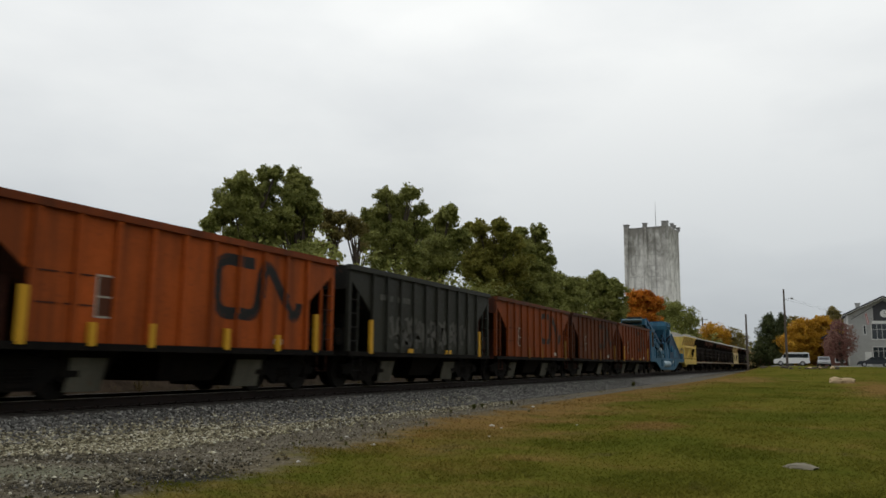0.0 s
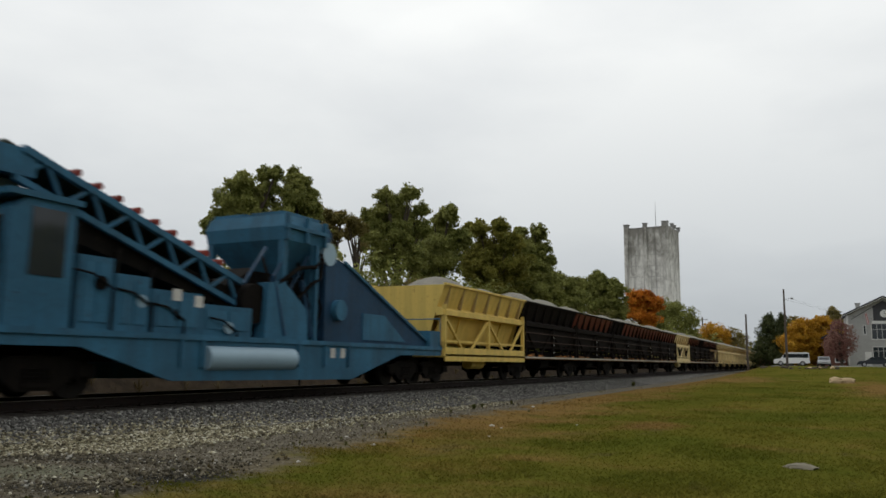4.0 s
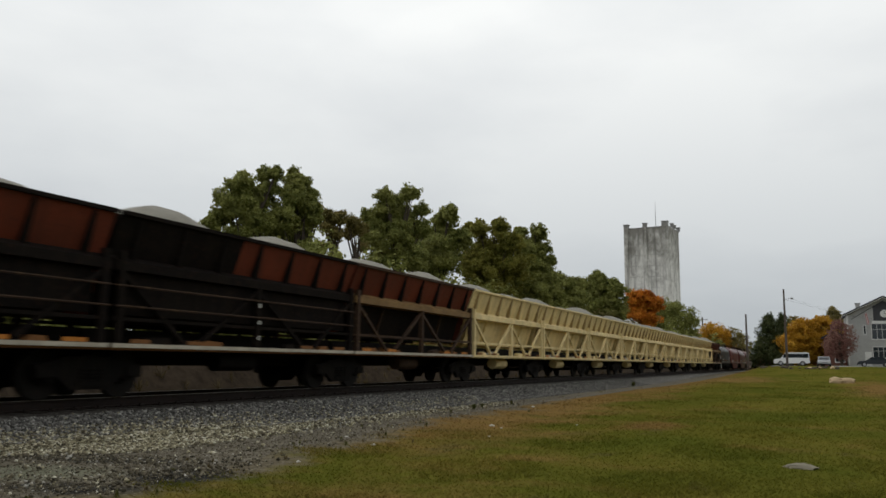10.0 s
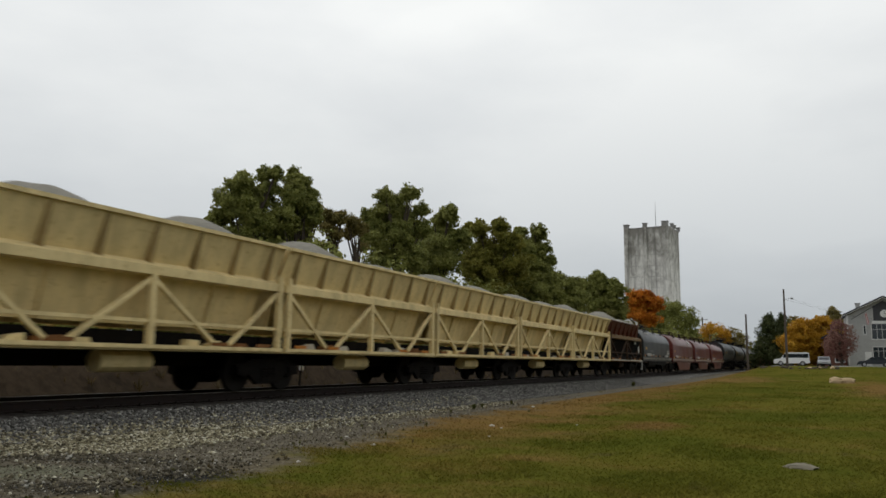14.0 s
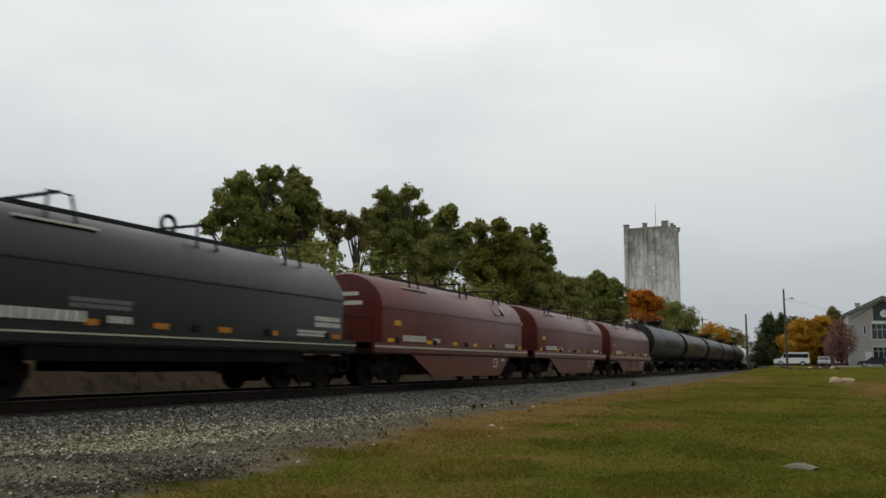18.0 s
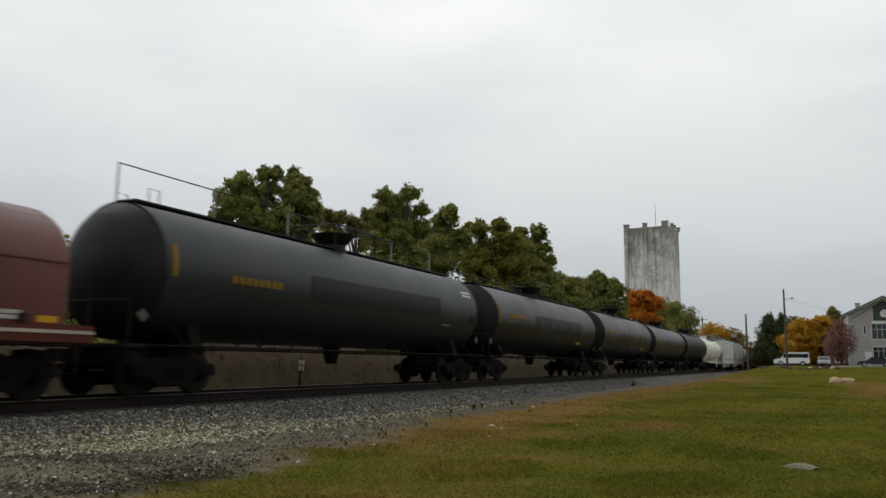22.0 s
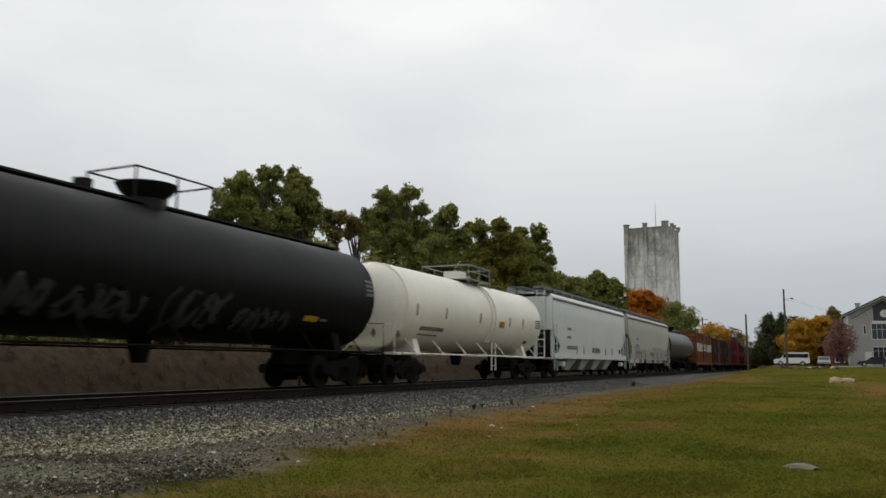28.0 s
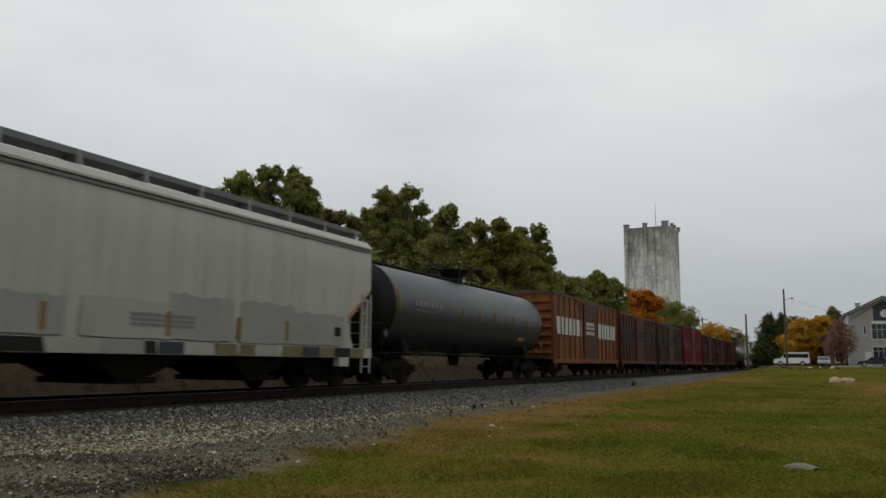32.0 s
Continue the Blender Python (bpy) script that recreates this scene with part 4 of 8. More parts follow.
vehicle("sedan", "dark blue sedan parked in front of the house", pose(5.3, 126.0, level(6, 126)), 4.4, 1.42, 1.75, SEDAN, SEDAN_TOP, CARDARK, [(1.5, 2.4, 0.95, 1.3), (2.5, 3.3, 0.95, 1.3)], 0.31)
vehicle("sedan", "black sedan parked in front of the house", pose(9.4, 124.0, level(9, 124)), 4.4, 1.42, 1.75, SEDAN, SEDAN_TOP, CARDARK, [(1.5, 2.4, 0.95, 1.3), (2.5, 3.3, 0.95, 1.3)], 0.31)
GRAVELROAD = plain("pale_gravel_road", (0.34, 0.33, 0.31), 0.95, 0.0, 0.2, 3.0)
rd = Shape()
rx = np.linspace(-12, 60, 25)
rd.loft([[(x, 126.0 + dy, float(ground_z(x, 126.0 + dy)) + 0.03) for dy in (-3.5, -1, 1.5, 4)] for x in rx], False, False)
tagged(new("road", rd.mesh("road", GRAVELROAD)), "pale gravel road crossing beyond the lawn", "road", kind="structure")

SIDING = painted("grey_siding", (0.40, 0.40, 0.385), wear=0.0, grime=0.2, rough=0.7)
SHINGLE = plain("dark_shingles", (0.06, 0.06, 0.065), 0.9, 0.0, 0.3, 3.0)
TRIM = plain("white_trim", (0.68, 0.68, 0.66), 0.6, 0.0, 0.08)
house = thing("house", "large grey clapboard house with a clock in its gable", "house", pose(4.5, 135.0, level(8, 135) - 0.2))
part("wall", Shape().prism([(0, 0), (10.3, 0), (10.3, 7.9), (5.15, 10.55), (0, 7.9)], "y", 0, 11), SIDING, house)
for k in range(36):
    z = 0.5 + k * 0.205
    part("clapboard", Shape().box(0, 10.3, -0.03, 0.0, z, z + 0.165), SIDING, house)
for a, b in (((-0.35, 7.95), (5.15, 10.68)), ((5.15, 10.68), (10.65, 7.95))):
    part("roof", Shape().prism([a, b, (b[0], b[1] + 0.24), (a[0], a[1] + 0.24)], "y", -0.9, 11.6), SHINGLE, house, "dark shingled roof")
    part("soffit", Shape().prism([(a[0], a[1] - 0.1), (b[0], b[1] - 0.1), b, a], "y", -0.85, 0.0), TRIM, house, "pale boarded soffit")
    part("rake_board", Shape().prism([(a[0] * 0.8 + 1.03, a[1] - 0.60), (b[0] * 0.8 + 1.03, b[1] - 0.60), (b[0] * 0.8 + 1.03, b[1] - 0.48), (a[0] * 0.8 + 1.03, a[1] - 0.48)], "y", -0.10, -0.035), SHINGLE, house, "dark line parallel to the roof edge")
part("chimney", Shape().box(1.6, 2.2, 3, 4, 8.6, 10.0).box(1.5, 2.3, 2.9, 4.1, 10.0, 10.12), SIDING, house)
part("attic_panel", Shape().prism([(3.75, 7.15), (6.55, 7.15), (6.55, 9.4), (5.15, 10.1), (3.75, 9.4)], "y", -0.09, -0.03), SHINGLE, house, "dark panel round the clock")
part("clock_face", Shape().tube([(5.27, -0.14, 8.2), (5.27, -0.09, 8.2)], 0.58, 24), TRIM, house, "round white clock face")
part("clock_hand", Shape().box(5.24, 5.30, -0.165, -0.145, 8.2, 8.6), SHINGLE, house)
part("clock_hand", Shape().box(5.27, 5.57, -0.165, -0.145, 8.17, 8.23), SHINGLE, house)
part("belt_course", Shape().box(3.5, 6.9, -0.14, -0.03, 6.72, 7.1), TRIM, house, "pale board band")
for x in (0.0, 10.1):
    part("corner_board", Shape().box(x, x + 0.2, -0.07, -0.03, 0.4, 7.8), TRIM, house)
part("eave_bracket", Shape().box(0.1, 0.28, -0.7, -0.03, 6.5, 7.95).box(0.28, 0.85, -0.7, -0.6, 6.5, 6.62), TRIM, house, "pale timber bracket under the eave")
for x0, x1, z0, z1, panes in ((3.45, 6.85, 4.35, 6.65, 5), (2.35, 2.6, 5.1, 6.4, 1), (3.45, 6.85, 1.5, 3.1, 5), (8.2, 9.4, 4.4, 6.2, 2)):
    w = part("window", Shape().box(x0, x1, -0.06, -0.03, z0, z1), DARKG, house, "dark window panes")
    fr = Shape().box(x0 - 0.1, x1 + 0.1, -0.10, -0.03, z1, z1 + 0.1).box(x0 - 0.1, x1 + 0.1, -0.12, -0.03, z0 - 0.12, z0)
    fr.box(x0 - 0.1, x0, -0.10, -0.03, z0, z1).box(x1, x1 + 0.1, -0.10, -0.03, z0, z1)
    part("window_frame", fr, TRIM, w)
    for k in range(1, panes):
        x = x0 + (x1 - x0) * k / panes
        part("mullion", Shape().box(x - 0.04, x + 0.04, -0.09, -0.061, z0, z1), SIDING, w)
    if panes > 2:
        part("transom", Shape().box(x0, x1, -0.088, -0.061, z0 + 0.62 * (z1 - z0), z0 + 0.62 * (z1 - z0) + 0.07), SIDING, w)
part("door", Shape().box(2.3, 3.2, -0.08, -0.03, 0.3, 2.4), TRIM, house, "white entrance door")
FLAG = plain("flag_cloth", (0.46, 0.17, 0.17), 0.9)
part("flag_pole", Shape().tube([(2.55, 0.0, 7.4), (2.75, -0.9, 8.3)], 0.03, 6), TRIM, house)
part("flag", Shape().prism([(2.62, 8.2), (2.86, 8.3), (3.12, 6.7), (2.86, 6.5)], "y", -0.72, -0.69), FLAG, house, "faded red flag hanging from a pole")
part("flag_stripe", Shape().prism([(2.72, 8.22), (2.77, 8.24), (2.99, 6.66), (2.93, 6.62)], "y", -0.735, -0.722), TRIM, house, "white flag stripe")
wing = thing("side_wing", "low brick-red side wing of the grey house", "house", pose(1.2, 136.5, level(2, 136) - 0.2))
BRICK = plain("faded_brick", (0.16, 0.075, 0.06), 0.9, 0.0, 0.3, 5.0)
part("wall", Shape().prism([(0, 0), (3.2, 0), (3.2, 4.6), (1.6, 5.4), (0, 4.6)], "y", 0, 8), BRICK, wing)
part("roof", Shape().prism([(-0.3, 4.5), (1.6, 5.5), (3.25, 4.65), (3.25, 4.85), (1.6, 5.7), (-0.3, 4.7)], "y", -0.3, 8.3), SHINGLE, wing)
part("window", Shape().box(1.6, 2.8, -0.04, 0.0, 0.9, 2.3), DARKG, wing)
part("window_frame", Shape().box(1.45, 1.6, -0.06, 0, 0.8, 2.4).box(2.8, 2.95, -0.06, 0, 0.8, 2.4).box(1.45, 2.95, -0.06, 0, 2.3, 2.45).box(1.45, 2.95, -0.06, 0, 0.75, 0.9), TRIM, wing)


def boulder(name, label, x, y, sx, sy, sz, material, seed, sink=0.1):
    rng = np.random.default_rng(seed)
    bm = bmesh.new()
    bmesh.ops.create_icosphere(bm, subdivisions=3, radius=1.0)
    off = Vector(rng.random(3) * 20)
    for v in bm.verts:
        k = 1 + 0.35 * noise.noise(v.co * 1.6 + off) + 0.14 * noise.noise(v.co * 4.5 + off)
        v.co = Vector((v.co.x * sx, v.co.y * sy, max(-0.4, v.co.z) * sz)) * k
    me = bpy.data.meshes.new(name)
    bm.to_mesh(me)
    bm.free()
    me.materials.append(material)
    me.polygons.foreach_set("use_smooth", [True] * len(me.polygons))
    me.set_sharp_from_angle(angle=radians(35))
    ob = new(name, me)
    ob.matrix_basis = pose(x, y, float(ground_z(x, y)) + sz * 0.3 - sink * sz, 0, 0, rng.random() * 40)
    return tagged(ob, label, "rock")


LIME = plain("pale_limestone", (0.44, 0.33, 0.20), 0.9, 0.0, 0.25, 4.0, 0.4)
SLAB = plain("grey_stone", (0.20, 0.18, 0.135), 0.9, 0.0, 0.25, 8.0, 0.4)
boulder("boulder", "low pale tan limestone boulder lying on the lawn", 1.45, 73.0, 0.62, 0.5, 0.42, LIME, 6)
boulder("boulder", "jagged pale tan limestone boulder lying on the lawn", 2.2, 73.3, 0.66, 0.45, 0.36, LIME, 12)
boulder("flat_stone", "flat grey stone set in the lawn", -0.3, 12.6, 0.22, 0.17, 0.065, SLAB, 21, 0.25)
rng = np.random.default_rng(9)
RUBBLE = plain("dirty_brown_stone", (0.085, 0.070, 0.052), 0.95, 0.0, 0.4, 5.0, 0.4)
for i in range(26):
    boulder("rubble_stone", "broken stone in a rubble heap at the road", -6.5 + 9.5 * rng.random(), 106 + 6 * rng.random(), 0.14 + 0.26 * rng.random(), 0.25, 0.10 + 0.15 * rng.random(), LIME if i % 6 == 0 else RUBBLE, 50 + i)
# marker post behind the track
mp = thing("marker_post", "small post with two white reflector plates behind the track", "marker post", pose(-17.0, 23.2, level(-17.0, 23.2) - 0.05, -4))
part("post", Shape().box(-0.03, 0.03, -0.03, 0.03, 0, 1.35), TIE, mp)
WHITE = plain("white_plate", (0.72, 0.72, 0.70), 0.5, 0.0, 0.06)
for dy in (-0.09, 0.09):
    for z in (0.98, 1.2):
        part("reflector_plate", Shape().box(0.03, 0.05, dy - 0.05, dy + 0.05, z - 0.08, z + 0.08), WHITE, mp)

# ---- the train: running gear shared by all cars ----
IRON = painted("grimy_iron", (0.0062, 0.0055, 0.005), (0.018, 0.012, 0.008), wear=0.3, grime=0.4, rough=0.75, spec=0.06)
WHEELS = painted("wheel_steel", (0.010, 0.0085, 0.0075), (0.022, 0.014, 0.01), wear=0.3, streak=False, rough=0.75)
BLACKP = painted("black_paint", (0.012, 0.012, 0.0125), (0.03, 0.02, 0.014), wear=0.15, grime=0.3, rough=0.5)
YELLOWP = plain("yellow_marking", (0.55, 0.30, 0.025), 0.5, 0.0, 0.15)
ORANGEP = plain("orange_marking", (0.42, 0.16, 0.03), 0.5, 0.0, 0.15)
WHITEP = plain("faded_white_marking", (0.55, 0.54, 0.50), 0.6, 0.0, 0.25, 5.0, 0.0)
GREYP = plain("faded_grey_marking", (0.17, 0.17, 0.165), 0.6, 0.0, 0.25, 5.0, 0.0)
FAINT = plain("faint_dark_marking", (0.026, 0.022, 0.018), 0.6, 0.0, 0.5, 3.0, 0.0)
SPRAY = plain("faded_spray_paint", (0.10, 0.097, 0.086), 0.8, 0.0, 0.5, 2.0, 0.0)
SPRAYDIM = plain("dim_spray_paint", (0.055, 0.056, 0.054), 0.8, 0.0, 0.5, 2.0, 0.0)
DARKP = plain("dark_marking", (0.020, 0.019, 0.018), 0.6, 0.0, 0.3, 5.0, 0.0)
TRAIN = []

_w = Shape()
_w.tube([(-0.07, 0, 0), (-0.045, 0, 0), (-0.04, 0, 0), (0.06, 0, 0), (0.065, 0, 0)], [0.40, 0.485, 0.46, 0.455, 0.40], 22)
_w.tube([(0.06, 0, 0), (0.10, 0, 0)], [0.20, 0.17], 14)
WHEEL = _w.mesh("wheel", WHEELS, 40)
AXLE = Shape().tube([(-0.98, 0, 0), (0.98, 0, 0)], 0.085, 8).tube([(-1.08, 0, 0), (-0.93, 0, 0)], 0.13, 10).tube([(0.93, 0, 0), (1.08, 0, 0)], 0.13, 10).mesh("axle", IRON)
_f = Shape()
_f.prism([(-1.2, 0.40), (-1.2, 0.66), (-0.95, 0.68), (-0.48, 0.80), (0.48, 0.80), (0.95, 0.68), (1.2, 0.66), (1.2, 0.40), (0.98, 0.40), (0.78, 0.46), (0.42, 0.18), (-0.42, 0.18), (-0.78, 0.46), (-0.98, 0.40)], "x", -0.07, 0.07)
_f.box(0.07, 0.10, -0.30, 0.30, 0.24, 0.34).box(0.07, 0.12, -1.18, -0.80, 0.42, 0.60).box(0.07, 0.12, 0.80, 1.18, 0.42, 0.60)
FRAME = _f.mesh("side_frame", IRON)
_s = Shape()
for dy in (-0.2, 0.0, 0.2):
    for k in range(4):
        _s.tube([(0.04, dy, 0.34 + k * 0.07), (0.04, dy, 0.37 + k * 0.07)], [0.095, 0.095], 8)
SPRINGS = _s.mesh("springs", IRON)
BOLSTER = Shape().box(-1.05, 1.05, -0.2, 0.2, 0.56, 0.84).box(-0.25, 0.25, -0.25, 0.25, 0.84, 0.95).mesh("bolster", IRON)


def truck(car, y):
    """A two-axle bogie under a car."""
    b = part("truck", BOLSTER, None, car, "grimy cast steel bogie", pose(0, y, 0))
    for s in (-1, 1):
        part("side_frame", FRAME, None, b, at=pose(s * 1.02, 0, 0, 0, 0, 0 if s > 0 else 180))
        part("springs", SPRINGS, None, b, at=pose(s * 1.02, 0, 0, 0, 0, 0 if s > 0 else 180))
        part("axle", AXLE, None, b, at=pose(0, s * 0.89, 0.455))
        for k in (-1, 1):
            part("wheel", WHEEL, None, b, at=pose(k * 0.78, s * 0.89, 0.455, 0, 0, 0 if k > 0 else 180))
    return b


COUPLER = Shape().box(-0.09, 0.09, -0.5, 0.35, 0.74, 0.92).prism([(-0.16, 0.28), (0.14, 0.28), (0.17, 0.52), (0.02, 0.60), (-0.05, 0.45), (-0.16, 0.5)], "z", 0.70, 0.96).mesh("coupler", IRON)
HOSE = Shape().tube([(0.35, -0.05, 0.80), (0.38, 0.12, 0.6), (0.36, 0.25, 0.42), (0.28, 0.38, 0.40)], 0.025, 6).mesh("air_hose", BLACKP)


def couplers(car, hl):
    """hl: half the length between the couplers' faces."""
    for s in (-1, 1):
        part("coupler", COUPLER, None, car, at=pose(0, s * (hl - 0.52), 0, 0, 0, 0 if s > 0 else 180))
        part("air_hose", HOSE, None, car, at=pose(0, s * (hl - 0.52), 0, 0, 0, 0 if s > 0 else 180))


def ladder(car, x, y, z0, z1, mat, w=0.4, axis="y", rungs=None, name="ladder"):
    """Two stiles with rungs, lying along the side (axis y) or the end (axis x)."""
    s = Shape()
    d = (0, w / 2, 0) if axis == "y" else (w / 2, 0, 0)
    for k in (-1, 1):
        s.box(x + k * d[0] - 0.02, x + k * d[0] + 0.02, y + k * d[1] - 0.02, y + k * d[1] + 0.02, z0, z1)
    m = rungs or max(2, int((z1 - z0) / 0.36))
    for i in range(m):
        z = z0 + (i + 0.5) * (z1 - z0) / m
        s.tube([(x - d[0], y - d[1], z), (x + d[0], y + d[1], z)], 0.014, 5)
    return part(name, s, mat, car)


def bars(car, name, x, y0, y1, z0, z1, mat, rows=1, seed=0, label=""):
    """Lettering that cannot be read: short upright bars in rows on the side that faces the lawn."""
    rng = random.Random(seed)
    s = Shape()
    hrow = (z1 - z0) / rows
    for r in range(rows):
        y = y0
        while y < y1 - 0.03:
            w = min(rng.uniform(0.5, 1.0) * hrow * 0.62, y1 - y)
            s.box(x, x + 0.006, y, y + w, z0 + r * hrow + hrow * 0.12, z0 + (r + 1) * hrow - hrow * 0.12)
            y += w + hrow * 0.2
    return part(name, s, mat, car, label or "faded lettering")


def scrawl(car, x, y0, y1, z0, z1, mat, seed, letters, on=None):
    """Sprayed strokes that cannot be read: loops and slashes, laid on the side (or by on(y, z) on a curved one)."""
    rng = random.Random(seed)
    put = on or (lambda y, z: (x, y, z))
    w = (y1 - y0) / letters
    for i in range(letters):
        s = Shape()
        cy = y0 + (i + 0.5) * w
        pts = []
        turn, dirn = rng.uniform(0, 6), rng.choice((-1, 1))
        for k in range(rng.randint(5, 9)):
            a = turn + dirn * k * rng.uniform(0.6, 1.2)
            pts.append((cy + 0.46 * w * math.cos(a) + rng.uniform(-0.08, 0.08) * w, (z0 + z1) / 2 + 0.5 * (z1 - z0) * math.sin(a) * rng.uniform(0.7, 1.05)))
        path = [p for a, b in zip(pts, pts[1:]) for p in (a, ((a[0] + b[0]) / 2, (a[1] + b[1]) / 2))] + [pts[-1]]
        rings = []
        for k, p in enumerate(path):
            a, b = path[max(0, k - 1)], path[min(len(path) - 1, k + 1)]
            d = Vector((b[0] - a[0], b[1] - a[1])).normalized() * rng.uniform(0.03, 0.1)
            e1, e2 = Vector(put(p[0] - d.y, p[1] + d.x)), Vector(put(p[0] + d.y, p[1] - d.x))
            off = Vector((0.008, 0, 0))
            rings.append([e1, e1 + off, e2 + off, e2])
        s.loft(rings)
        part("graffiti", s, mat, car, "faded sprayed graffiti strokes")


def grab(s, x, y, z, w=0.45, out=0.07):
    s.tube([(x, y - w / 2, z), (x + out, y - w / 2, z), (x + out, y + w / 2, z), (x, y + w / 2, z)], 0.014, 5)


def join_train(ob, start, end):
    TRAIN.append((ob, (start + end) / 2))
    ob.matrix_basis = pose(TRACK, (start + end) / 2, 0)
    return ob


# ---- open-top hoppers ----
CHORD = {}
OUTLINE = plain("pale_outline_paint", (0.36, 0.33, 0.27), 0.7, 0.0, 0.3, 6.0, 0.0)
DARKFADE = plain("darkened_panel_paint", (0.085, 0.030, 0.016), 0.7, 0.0, 0.4, 5.0, 0.0)


def painted_band(hw, posts, span):
    """One bent band of paint that lies on the sheets and over the posts: an open loop, then a wave."""
    y0, y1 = span
    z0, z1, w = 1.70, 3.20, 0.14
    k = (y1 - y0) / 3.42
    bend = [(1.42, z1 - w), (0.9, z1 - w), (0.42, z1 - w), (0.17, z1 - 0.34), (0.15, 2.45), (0.17, z0 + 0.34), (0.42, z0 + w), (1.0, z0 + w), (1.36, z0 + w), (1.56, z0 + 0.36), (1.62, 2.4), (1.72, z1 - 0.26),
            (1.92, z1 - w), (2.16, z1 - 0.36), (2.48, 2.45), (2.82, z0 + 0.32), (3.04, z0 + 0.15), (3.2, z0 + 0.34), (3.24, z0 + 0.55)]
    bend = [Vector((y0 + a * k, z)) for a, z in bend]
    line = []
    for i in range(len(bend) - 1):
        a, b, c, d = bend[max(0, i - 1)], bend[i], bend[i + 1], bend[min(len(bend) - 1, i + 2)]
        for t in np.linspace(0, 1, 8, endpoint=False):
            line.append(0.5 * (2 * b + (c - a) * t + (2 * a - 5 * b + 4 * c - d) * t * t + (3 * b - a - 3 * c + d) * t ** 3))
    s = Shape()
    for p, q in zip(line, line[1:]):
        d = (q - p).normalized()
        n = Vector((-d.y, d.x)) * w
        for a, b in ((-1.0, -0.5), (-0.5, 0.0), (0.0, 0.5), (0.5, 1.0)):
            quad = [p + n * a, q + n * a, q + n * b, p + n * b]
            yc = sum(v.x for v in quad) / 4
            x = hw + (0.078 if min(abs(yc - e) for e in posts) < 0.055 else 0.004)
            s.push([(x, v.x, v.y) for v in quad], [(0, 1, 2, 3)])
    return s


